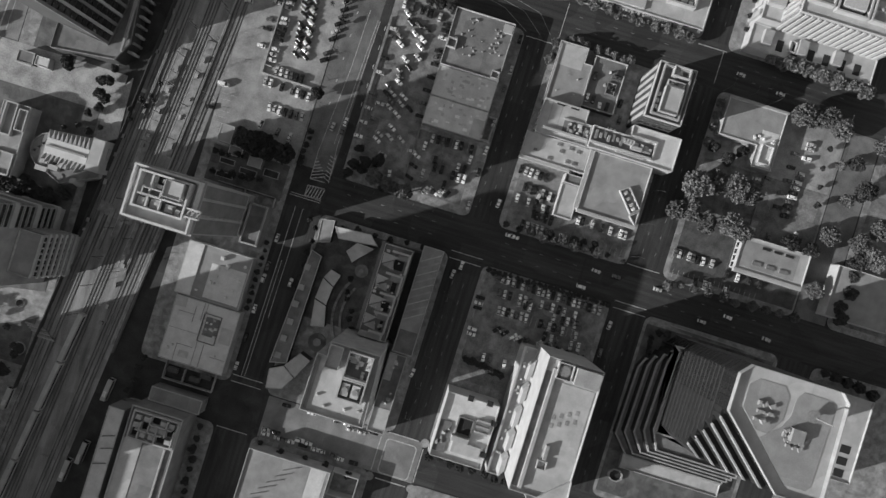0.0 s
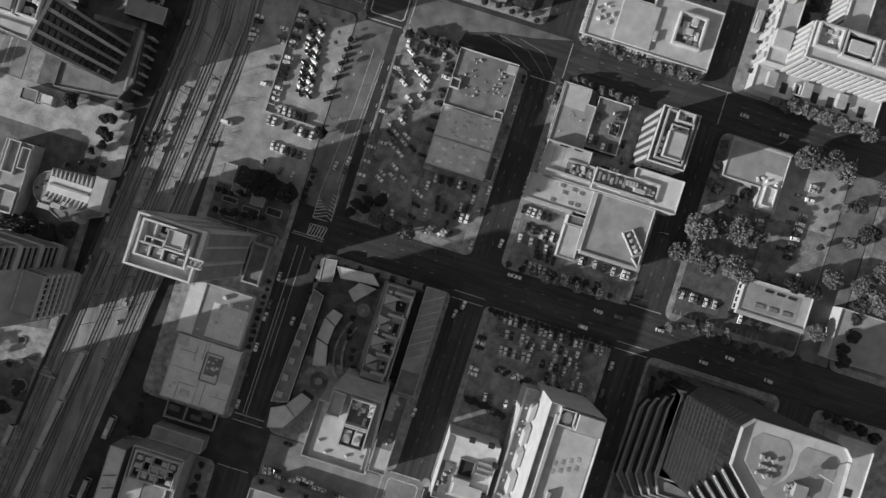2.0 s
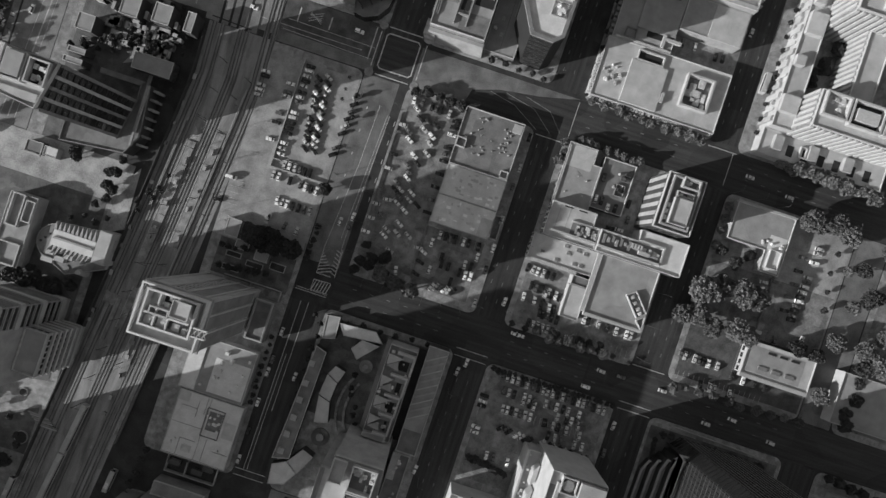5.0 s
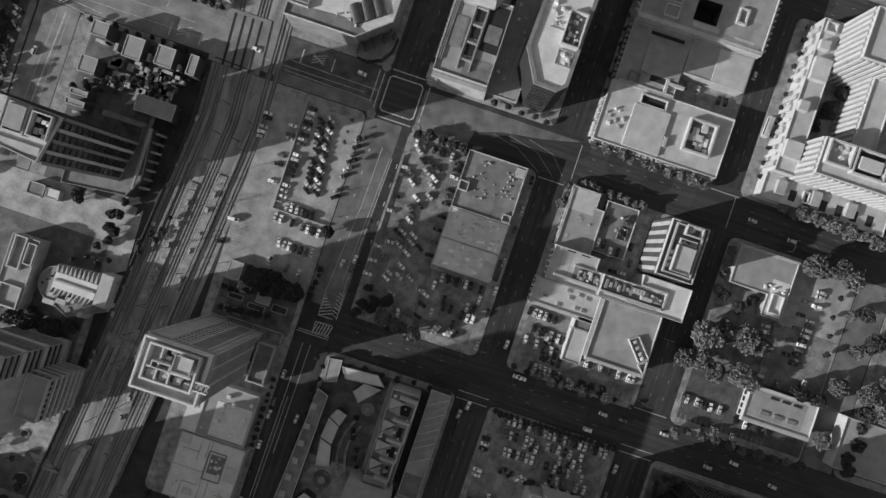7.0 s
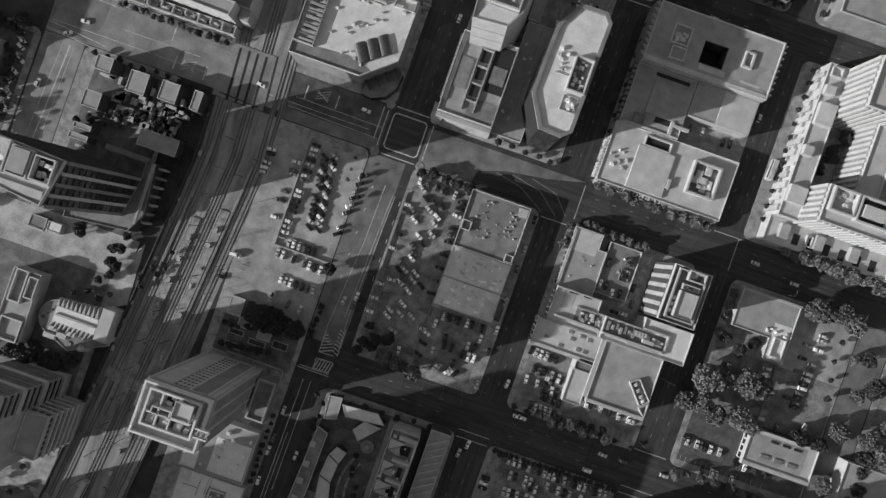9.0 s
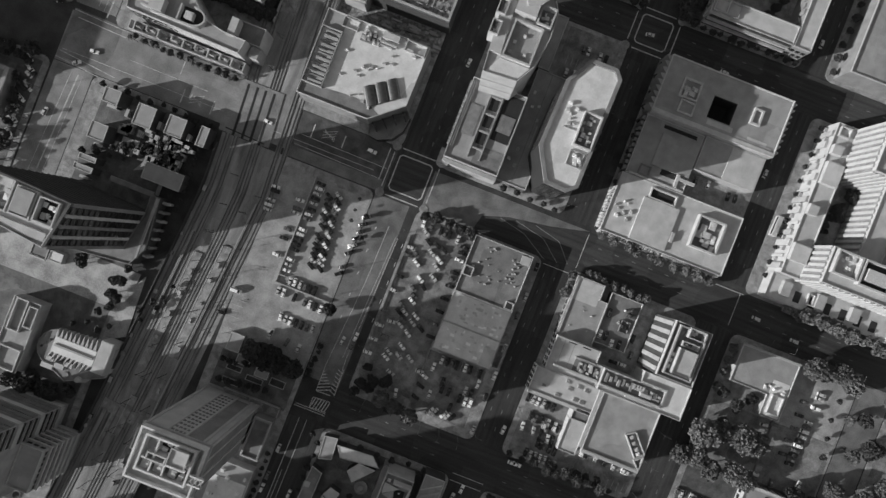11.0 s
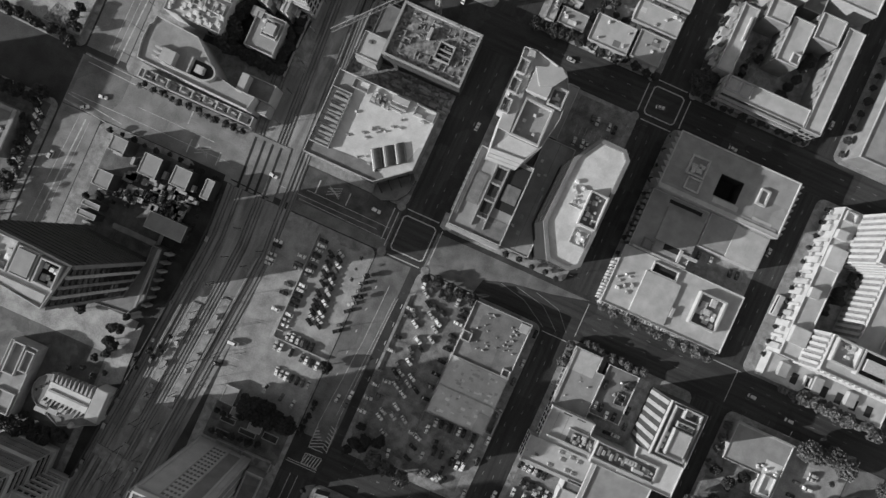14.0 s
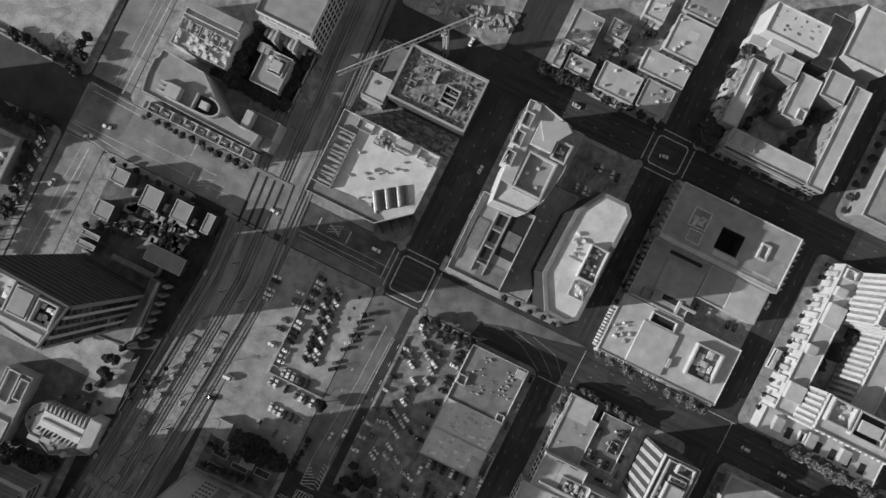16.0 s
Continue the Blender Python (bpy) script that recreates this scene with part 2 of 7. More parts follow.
def framed_court(parent, x0, y0, x1, y1, z, w, h, material, name="plant_screen"):
    """Four low walls round a roof-top plant area."""
    part(name, box(bmesh.new(), x0, y0, z, x1, y0 + w, z + h), material, parent)
    part(name, box(bmesh.new(), x0, y1 - w, z, x1, y1, z + h), material, parent)
    part(name, box(bmesh.new(), x0, y0 + w, z, x0 + w, y1 - w, z + h), material, parent)
    part(name, box(bmesh.new(), x1 - w, y0 + w, z, x1, y1 - w, z + h), material, parent)


# ---- ground, roads and pavements ----
bm = bmesh.new()
prism(bm, rect(-2400, -2400, 2400, 2400), -0.5, 0.0)
structure("road", bm, ASPHALT, "dark worn asphalt of the street grid", "road")


def slab(name, poly, z, material, label, category="pavement"):
    return structure(name, prism(bmesh.new(), poly, -0.1, z), material, label, category)


def soft_corners(x0, y0, x1, y1, r=4.0):
    """A block's outline with rounded kerb corners."""
    out = []
    for cx, cy, a0 in ((x1 - r, y0 + r, -90), (x1 - r, y1 - r, 0), (x0 + r, y1 - r, 90), (x0 + r, y0 + r, 180)):
        out += [(cx + r * math.cos(radians(a0 + k * 22.5)), cy + r * math.sin(radians(a0 + k * 22.5))) for k in range(5)]
    return out


BLOCKS = [
    (-131, -97, -83.5, 118), (-64, -97, 4, -1.5), (22, -97, 89.5, -2), (108.5, -97, 179, -2), (197, -97, 300, -2),
    (-60, 18.5, 7.5, 117.5), (23, 18.5, 91, 117.5), (110, 18.5, 179, 117.5), (197, 18.5, 300, 117.5),
    (-136, 143, -79, 233), (-58, 141, 8.5, 233), (25.5, 139, 93.5, 233), (107.5, 138, 179, 233), (197, 138, 300, 233),
    (-136, 252, -79, 400), (-58, 252, 10, 400), (27, 252, 92, 400), (105.5, 252, 179, 400), (197, 252, 300, 400),
    (-236, 20, -184, 121), (-236, 148, -160, 400), (-330, 20, -259, 121), (-330, 150, -259, 400),
    (-131, -250, -84, -119), (-64, -250, -2, -119), (20, -250, 89, -119), (108, -250, 179, -119), (-330, -250, -182, 19),
]
for i, b in enumerate(BLOCKS):
    slab("pavement_%d" % (i + 1), soft_corners(*b), 0.15, PAVING, "grey concrete pavement with a raised kerb")

structure("road_2", prism(bmesh.new(), rect(-258, 121.4, -134, 147.6), -0.1, 0.006), ROAD_PALE, "pale worn concrete street beside the tracks", "road")
structure("road_3", prism(bmesh.new(), rect(-133.9, 118.6, -80, 124.4), -0.1, 0.006), ROAD_MID, "mid-grey street asphalt", "road")
structure("road_9", prism(bmesh.new(), rect(-133.9, 124.5, -80, 142.6), -0.1, 0.006), LOT_DARK, "dark street asphalt with worn lanes", "road")
structure("road_4", prism(bmesh.new(), rect(-258, 20, -236.6, 121), -0.1, 0.006), ROAD_PALE, "pale worn concrete avenue", "road")
structure("road_5", prism(bmesh.new(), rect(-258, 152, -236.6, 400), -0.1, 0.006), ROAD_PALE, "pale worn concrete avenue", "road")
structure("road_6", prism(bmesh.new(), rect(-83, 19, -64.6, 117), -0.1, 0.006), ROAD_MID, "mid-grey street asphalt", "road")

# paler slab with a slanted edge paints the sunlit part of the street
structure("road_8", prism(bmesh.new(), [(-59, 118.2), (-31, 118.2), (-29, 126.2), (-16, 130.4), (5, 133.6), (24.6, 138.4), (-59, 138.4)], -0.1, 0.006), ROAD_MID, "mid-grey street asphalt", "road")
structure("road_7", prism(bmesh.new(), rect(-62, -119, 20, -97.6), -0.1, 0.006), ROAD_PALE, "pale worn street asphalt", "road")

LANES_NS = [(4.4, 21.6), (91.4, 107.4), (179.6, 196.4), (-83.4, -64.4)]
SPANS_NS = [(-250, -119.4), (-96.4, -2.2), (19.2, 117.2), (140.4, 232.6), (252.6, 420)]
LANES_EW = [(-118.8, -97.4), (-1.2, 18.2), (117.9, 138.2), (233.4, 251.6)]
road_no = 10
for x0, x1 in LANES_NS:
    for y0, y1 in SPANS_NS:
        if x0 < -60 and (y0 > 15 and y0 < 120):
            continue
        structure("road_%d" % road_no, prism(bmesh.new(), rect(x0, y0, x1, y1), -0.1, 0.003), ROAD_MID if x0 > 170 and 15 < y0 < 100 else ASPHALT_NS, "faded street asphalt worn along its lanes", "road")
        road_no += 1
for y0, y1 in LANES_EW:
    structure("road_%d" % road_no, prism(bmesh.new(), rect(-83 if y0 > 100 else -64, y0, 300, y1), -0.1, 0.003), ASPHALT_EW, "dark street asphalt worn along its lanes", "road")
    road_no += 1
structure("road_40", prism(bmesh.new(), [(-257, 149), (-231, 148.4), (-231, 133.4), (-236, 122), (-257.6, 124)], -0.1, 0.01), ROAD_MID, "greyer patched asphalt of a street crossing", "road")
structure("road_41", prism(bmesh.new(), [(-184.4, 20), (-175, 36), (-173.6, 4), (-184.4, -2)], -0.1, 0.2), DIRT, "trampled pale earth beside the tracks", "ground")

GROUNDS = [
    (-131, 17, -84.5, 113, LOT_PALE, "pale worn asphalt of a parking lot"), (-57, 27, -29, 113, LOT, "patched dark parking lot asphalt"),
    (-28.5, 23, 1.5, 54, LOT, "patched dark parking lot asphalt"), (25, -61, 87, -5, LOT, "patched dark parking lot asphalt"),
    # the two LOT_DARK lots carry shade in their ground colour
    (26, 22, 89, 54, LOT, "patched dark parking lot asphalt"), (113, 22, 140, 52, LOT_DARK, "parking lot asphalt darkened to stand in for shade"), (140.2, 22, 178, 52, LOT_DARK, "parking lot asphalt darkened to stand in for shade"), (113, 52.2, 178, 83, LOT, "patched dark parking lot asphalt"), (146, 83, 178, 114, LOT_PALE, "patched dark parking lot asphalt"),
    (-22, 204, 5, 231, LOT, "patched dark parking lot asphalt"), 
    (-126, -2, -86, 16.5, PAVING_DARK, "dark paved garden court"), (-62, -54, -3, -5, PAVING_DARK, "dark paved plaza"),
    (-322, 155, -263, 330, DIRT, "bare pale earth of an empty plot"), (-322, 10, -262.5, 118, PAVING_DARK, "dark parking lot asphalt"),
    (-228, 24, -186, 118, PAVING_DARK, "dark paved yard of a block"), (-261, 10, -178, 36, DIRT, "trampled pale earth and paving"), (200, 22, 260, 115, LOT, "dark parking lot asphalt"), (110, -94, 177, -6, PAVING_DARK, "dark paved forecourt"),
    (-134, 191, -80, 232.4, RUBBLE, "rubble and rough earth of a building site"), (-320, -120, -186, 15, PAVING_DARK, "dark paved ground among trees"),
]
for i, (x0, y0, x1, y1, m, lab) in enumerate(GROUNDS):
    slab("ground_%d" % (i + 1), rect(x0, y0, x1, y1), 0.17 + 0.004 * i, m, lab, "ground")


def skew(x, y):
    """The rail corridor bends a little off the street grid."""
    return x + (0.1 * y if y < 0 else 0.085 * y if y < 90 else 7.65 - 0.05 * (y - 90))


def strip(bm, x0, x1, y0, y1, z0, z1, step=15.0):
    """A long box that follows the bend of the tracks."""
    n = max(1, round((y1 - y0) / step))
    rings = []
    for i in range(n + 1):
        y = y0 + (y1 - y0) * i / n
        rings.append([bm.verts.new(p) for p in ((skew(x0, y), y, z0), (skew(x1, y), y, z0), (skew(x1, y), y, z1), (skew(x0, y), y, z1))])
    for r0, r1 in zip(rings, rings[1:]):
        for k in range(4):
            bm.faces.new((r0[k], r0[(k + 1) % 4], r1[(k + 1) % 4], r1[k]))
    bm.faces.new(rings[0][::-1]), bm.faces.new(rings[-1])
    bmesh.ops.recalc_face_normals(bm, faces=bm.faces)
    return bm


structure("ballast_1", strip(bmesh.new(), -172, -135, -260, 118, -0.1, 0.06), BALLAST, "dark gravel ballast of the rail corridor", "ground")
structure("ballast_2", strip(bmesh.new(), -172, -143, 147, 420, -0.1, 0.06), BALLAST, "dark gravel ballast of the rail corridor", "ground")
TRACKS = (-169.0, -164.6, -155.4, -152.2, -142.4, -138.6)
for k, x in enumerate(TRACKS):
    t = thing("rail_track", "pair of worn steel rails on dark sleepers", "rail track", group="rail tracks", kind="structure")
    for off in (-0.75, 0.75):
        part("rail", strip(bmesh.new(), x + off - 0.11, x + off + 0.11, -255, 410, 0.1, 0.3), STEEL, t)
    part("track_bed", strip(bmesh.new(), x - 1.35, x + 1.35, -255, 410, 0.02, 0.12), TRACK_BED, t)

# ---- buildings ----
def lowrise(label, x0, y0, x1, y1, h, wall, roof, parapet=0.7, rim=None, name="building"):
    return building(name, label, rect(x0, y0, x1, y1), h, wall, roof, parapet, rim)


# long shop hall in three roofs
hall = building("shop_hall", "long low hall with a dark roof and pale coping", rect(-28.5, 86.6, 1.8, 116), 5.2, WALL_MID, ROOF_DARK, 0.8)
hall2 = building("shop_hall", "low hall with stains and light streaks on a pale roof", rect(-28.5, 71, 1.8, 86.4), 4.8, WALL_MID, ROOF_WHITE, 0.4)
hall3 = building("shop_hall", "low hall with a pale roof and skylights", rect(-28.5, 56.3, 1.8, 70.8), 4.5, WALL_MID, ROOF_WHITE, 0.4)

b1 = building("shop_building", "low corner shop with a stepped grey roof", [(25.6, 84.6), (44.3, 84.6), (44.3, 108), (40, 108), (40, 115.6), (25.6, 115.6)], 5.0, WALL_MID, ROOF_MID, 0.5)
b2 = lowrise("low dark-roofed annex with roof-top parking", 44.6, 88, 61, 114, 3.8, WALL_DARK, ROOF_DARK)
c1 = building("building", "white-roofed low office block", [(26, 67.7), (52, 67.7), (52, 78.6), (48.6, 78.6), (48.6, 85), (26, 85)], 8, WALL_WHITE, ROOF_PALE, 0.7, WALL_WHITE)
c2 = lowrise("pale flat-roofed low office block", 22.5, 55, 56.5, 67.4, 7, WALL_WHITE, ROOF_PALE, 0.7)
c3 = lowrise("square block with a grey roof and white coping", 56.8, 37.5, 86.3, 67.4, 8, WALL_PALE, ROOF_MID, 0.9, WALL_WHITE)
c4 = building("building", "white-roofed block with long roof plant", [(52.3, 67.7), (95, 67.7), (95, 84.3), (70.8, 84.3), (70.8, 78.6), (52.3, 78.6)], 10, WALL_WHITE, ROOF_WHITE, 0.8, WALL_WHITE)
t1 = building("office_tower", "slim dark tower with striped side walls", rect(70.3, 85.7, 87.9, 112.2), 20.3, WALL_DARK, ROOF_DARK, 1.6, COPING)
d1 = building("house", "low pale flat-roofed hall beside trees", [(114, 94.8), (133.6, 94.8), (133.6, 84), (144, 84), (144, 113.8), (114, 113.8)], 4.5, WALL_PALE, ROOF_MID, 0.5)
e1 = lowrise("low pale shop with a white rim", 141, 33.5, 176, 50.5, 4.2, WALL_WHITE, ROOF_PALE, 0.7, WALL_WHITE)
e2 = lowrise("low pale shop with a white rim", 190, 24, 222, 50, 5, WALL_WHITE, ROOF_MID, 0.7, WALL_WHITE)

f1 = building("office_tower", "pale office tower with a white roof", [(59, -93), (72, -93), (84.5, -82), (84.5, -31.5), (59, -31.5)], 30, WALL_WHITE, ROOF_PALE, 1.2, WALL_WHITE)
f0 = lowrise("low pale terrace beside a tower", 52.8, -97.5, 58.8, -33.4, 10, WALL_PALE, ROOF_MID, 0.6, WALL_WHITE)
# unseen blocks, placed and sized only to shade the streets and tracks
far2 = lowrise("unseen block west of an avenue, added for shade", -372, 56, -345, 88, 35, WALL_PALE, ROOF_PALE)
far = lowrise("unseen long block beyond the tracks, added for shade", -240, -196, -205, -132, 88, WALL_PALE, ROOF_PALE)
far4 = lowrise("unseen tall tower beyond the tracks, added for shade", -298, -202, -242, -190, 114, WALL_PALE, ROOF_PALE)
far3 = lowrise("unseen lower block beyond the tracks, added for shade", -240, -300, -205, -198, 45, WALL_PALE, ROOF_PALE)
g1 = lowrise("white low building with a notched parapet", 23, -97, 48.9, -65, 11, WALL_WHITE, ROOF_WHITE, 1.2, WALL_WHITE)

h1 = building("office_tower", "pale tower with a white parapet and roof plant", [(-38.5, -84), (-10, -84), (-11.8, -52.4), (-33.8, -52.4), (-33.8, -58.8), (-38.2, -58.8)], 36, WALL_PALE, ROOF_PALE, 1.4, WALL_WHITE)
h4 = lowrise("low dark-roofed annex with a white rim", -9.6, -96, -1, -56.2, 8, WALL_PALE, ROOF_DARK, 0.9, WALL_WHITE)
h2 = lowrise("pale wing with walled roof courts", -27, -52, -13.2, -6, 11, WALL_PALE, ROOF_DARK, 0.6)
h3 = lowrise("low annex with a slatted dark roof", -9, -55.6, 1.2, -1.6, 8, WALL_DARK, ROOF_MID, 0.4)

j1 = lowrise("low pale hall with a flat patched roof", -119, -93, -86, -60.5, 5.5, WALL_PALE, ROOF_WHITE, 0.4)
j2 = lowrise("low white-roofed hall beside the rail tracks", -121, -60, -88, -33, 5.0, WALL_PALE, ROOF_MID, 0.4)
w1 = building("hotel_tower", "tall pale tower with a white framed crown", rect(-126, -25, -98.5, -3.6), 50, WALL_WHITE, ROOF_PALE, 1.5, ROOF_WHITE)
w2 = lowrise("low walled annex of a tower", -97.2, -27, -88, -6.5, 6, WALL_MID, ROOF_DARK)
i1 = lowrise("long dark-roofed hall with pale roof plant", -119, -200, -94, -115, 14, WALL_MID, ROOF_DARK, 0.8)
i3 = lowrise("long low hall with a pale roof", -131, -200, -123, -120, 12, WALL_MID, ROOF_WHITE, 0.4)
i2 = lowrise("low pale hall with a grey roof", -62, -160, -20, -122, 7, WALL_PALE, ROOF_MID)

s1 = building("apartment_tower", "tall tower with a pale roof and dark glass side", [(-224, 69), (-224, 51.5), (-187, 47), (-183, 67)], 52, WALL_DARK, ROOF_PALE, 1.4, WALL_WHITE)
l0 = building("apartment_tower", "tall tower with banded balconies", rect(-214, -76.5, -188, -38), 70, WALL_PALE, ROOF_PALE, 1.2)
l2 = building("apartment_tower", "lower bay of a banded tower", rect(-187.8, -69.5, -177, -49), 22, WALL_PALE, ROOF_PALE, 1.0)
ch = building("church", "low pale hall with a rounded end", [(-203, -21), (-192, -26), (-174, -17.5), (-173, -2), (-200, -3)] + [(-201 - 10 * math.sin(radians(a)), -12 + 9.4 * math.cos(radians(a))) for a in range(15, 170, 22)], 4, WALL_PALE, ROOF_DARK, 0.4, ROOF_MID)
lb = lowrise("low pale house with roof courts", -228, -30, -214, 6, 6, WALL_PALE, ROOF_MID)
for x0, y0, x1, y1, h in ((-205, 105.2, -195.6, 116, 7), (-188.8, 106.5, -179.8, 116.2, 7), (-222.4, 91.4, -213.8, 99.6, 8), (-221.6, 110.2, -213.4, 117.4, 8.5), (-172.4, 106.6, -168, 116.6, 7), (-224, 80, -215, 82.8, 6), (-224.8, 74.6, -215, 77.6, 6), (-192.5, 82, -172.5, 90.6, 5)):
    lowrise("small grey flat-roofed house", x0, y0, x1, y1, h, WALL_DARK, ROOF_MID, 0.3, None, "house")
z1 = building("apartment_block", "white block with a boat-shaped roof wall", [(-222, 155.5), (-165, 154), (-163.6, 161), (-174, 161.2), (-184, 163), (-199.6, 176), (-221.5, 177.5), (-221.8, 173.5), (-223.2, 172), (-223.4, 164)], 13.5, WALL_WHITE, ROOF_MID, 0.9, WALL_WHITE)
z2 = lowrise("pale block with crowded roof terraces", -222, 182, -193, 206, 11, WALL_WHITE, ROOF_PALE, 0.8, WALL_WHITE)
aa = lowrise("low block with a white-rimmed roof", -182, 183, -167, 201, 8, WALL_PALE, ROOF_MID, 0.8, WALL_WHITE)
ab = lowrise("pale block with a white roof rim", -187, 211, -159, 240, 20, WALL_WHITE, ROOF_MID, 0.9, WALL_WHITE)
n1 = building("museum", "white-roofed block with a cut entrance corner", [(-133, 147.5), (-97, 147.5), (-82, 160), (-81.5, 190), (-133, 190)], 13.0, WALL_MID, ROOF_WHITE, 1.0, COPING)
v1 = lowrise("unfinished concrete frame of a building site", -118, 204.6, -77.6, 232, 12, WALL_DARK, RUBBLE, 1.0, WALL_PALE)
o1 = building("hotel_tower", "white stepped tower with roof terraces", [(-53, 178.6), (-38, 179.6), (-33.6, 187.4), (-31.4, 201.4), (-32.2, 213), (-37, 220.4), (-51.6, 223.6), (-57.2, 223), (-54.4, 196)], 39, WALL_WHITE, ROOF_PALE, 1.2, WALL_WHITE)
l1 = lowrise("grey block with a roof pool", -57, 144.3, -30, 184, 15, WALL_MID, ROOF_MID, 1.0)
l3 = lowrise("low grey link roof between towers", -29.8, 145, -14, 203, 5, WALL_MID, ROOF_MID, 0.4)
m1 = building("office_tower", "eight-sided tower with a white roof", [(-10.8, 146.3), (-0.3, 145.8), (3.8, 149.5), (4.6, 200), (1.2, 204), (-11, 204), (-18, 192), (-19, 161)], 31, BRONZE, ROOF_WHITE, 1.0, WALL_MID, thick=1.7)
p1 = thing("office_block", "dark-roofed block with a deep square court", "building")
for q in (rect(28, 202.3, 54, 231.5), rect(66, 202.3, 91, 231.5), rect(54, 202.3, 66, 209.2), rect(54, 220.4, 66, 231.5)):
    part("wall", prism(bmesh.new(), q, 0, 9), WALL_PALE, p1)
    part("roof", prism(bmesh.new(), q, 9, 9.06), ROOF_MID, p1)
for q in (rect(28, 202.3, 91, 202.8), rect(28, 231, 91, 231.5), rect(28, 202.8, 28.5, 231), rect(90.5, 202.8, 91, 231)):
    part("parapet", prism(bmesh.new(), q, 9.06, 9.7), COPING, p1)
p2 = lowrise("low dark-roofed hall with saw edges", 28.3, 171.5, 58.5, 202, 5, WALL_MID, ROOF_MID, 0.4)
p3 = lowrise("low hall with a pale wall", 58.8, 184.6, 90, 202, 6, WALL_PALE, ROOF_MID, 0.4)
q1 = lowrise("low pale-roofed hall with a notched edge", 27, 140.6, 91, 171.2, 5, WALL_PALE, ROOF_PALE, 0.6)
r1 = lowrise("white hotel wing with striped balconies", 114.5, 152.5, 124.8, 230, 9, WALL_WHITE, ROOF_PALE, 0.7, WALL_WHITE, "hotel")
r2 = lowrise("white hotel tower with rows of windows", 125, 206, 175, 230, 26, WALL_WHITE, ROOF_PALE, 1.2, WALL_WHITE, "hotel")
r3 = lowrise("white hotel front with striped walls", 125, 152.5, 178, 170, 21, WALL_WHITE, ROOF_PALE, 0.9, WALL_WHITE, "hotel")
r4 = lowrise("low white hotel porch with roof courts", 114, 139.5, 178, 152.3, 5, WALL_WHITE, ROOF_PALE, 0.6, WALL_WHITE, "hotel")
r5 = lowrise("white hotel wing behind a narrow court", 141, 170.3, 152, 205.7, 16, WALL_WHITE, ROOF_PALE, 0.8, WALL_WHITE, "hotel")
HOUSES = []
for x0, y0, x1, y1, h, rm in ((-31.5, 254.5, -11, 268.5, 6, ROOF_PALE), (-15.5, 272, 8, 283, 6, ROOF_PALE), (-9.3, 255.5, 5.7, 269.8, 6, ROOF_MID), (-54.5, 268.9, -40.5, 286, 6, ROOF_MID), (-54.6, 255.6, -50, 268.4, 5, ROOF_PALE), (-25, 296.5, -14.6, 310, 6, ROOF_PALE),
                              (-37, 280.5, -27.5, 289.5, 5, ROOF_MID), (-9, 286, 9, 305, 6, ROOF_PALE), (-9, 307, 9.5, 322, 6, ROOF_MID), (-48.4, 256.5, -34.8, 265, 5, ROOF_MID)):
    HOUSES.append((lowrise("small flat-roofed town house", x0, y0, x1, y1, h, WALL_PALE, rm, 0.5, WALL_PALE, "house"), x0, y0, x1, y1, h))
COURT = []
for x0, y0, x1, y1, h in ((36, 254, 78.5, 263.5, 12), (29.5, 264, 37, 297, 12), (79, 254, 87.5, 306.5, 12), (53.2, 279, 64, 301, 12), (40.5, 295, 52, 305, 12.5), (65, 295, 77, 308, 12.5)):
    COURT.append((lowrise("pale town block round a dark court", x0, y0, x1, y1, h, WALL_MID, ROOF_PALE, 0.8, WALL_PALE, "apartment_block"), x0, y0, x1, y1, h))
xh = lowrise("white rooftop terrace house", 28.3, 310.5, 56, 325.3, 13, WALL_WHITE, ROOF_WHITE, 0.8, WALL_WHITE, "house")
lowrise("pale block of town houses", 68, 318, 90, 345, 10, WALL_WHITE, ROOF_PALE, 0.8, WALL_WHITE, "house")
lowrise("grey block with a pale roof rim", 110, 254, 150, 330, 10, WALL_MID, ROOF_MID, 0.8, WALL_PALE, "apartment_block")

K_RING = [(122, -27), (148.5, -52.5), (164.5, -52.5), (166.5, -49.5), (165.4, -11), (162, -7.5), (126, -7.5), (122, -12)]
k1 = building("office_tower", "tall dark glass tower with a pale octagonal rim", K_RING, 58, GLASS_DARK, ROOF_PALE, 1.6, WALL_PALE)

# ---- details of the buildings ----
W, S_, E_, N_ = "west", "south", "east", "north"


def facade(b, x0, y0, x1, y1, sides, z0, z1, cols, rows, fw=0.7, fh=0.55, material=None):
    """Windows on the named sides of a box-shaped building."""
    line = {S_: ((x0, y0), (x1, y0)), E_: ((x1, y0), (x1, y1)), N_: ((x1, y1), (x0, y1)), W: ((x0, y1), (x0, y0))}
    for s, c in zip(sides, cols):
        windows(b, *line[s], z0, z1, c, rows, fw, fh, material)


def block(b, name, x0, y0, x1, y1, z0, z1, material, label=""):
    return part(name, box(bmesh.new(), x0, y0, z0, x1, y1, z1), material, b, label)


def fin_row(b, p0, p1, z0, z1, n, w, out, material, name="balcony_front"):
    """A row of upright fins along a wall that has the outside on its right."""
    p, q = Vector(p0), Vector(p1)
    d = q - p
    u = d.normalized()
    o = Vector((u.y, -u.x)) * out
    thin = o.normalized() * 0.26
    comb = [tuple(p), tuple(q), tuple(q + thin)]
    for i in reversed(range(n)):
        c = p + d * ((i + 0.5) / n)
        e = u * w / 2
        comb += [tuple(c + e + thin), tuple(c + e + o), tuple(c - e + o), tuple(c - e + thin)]
    comb.append(tuple(p + thin))
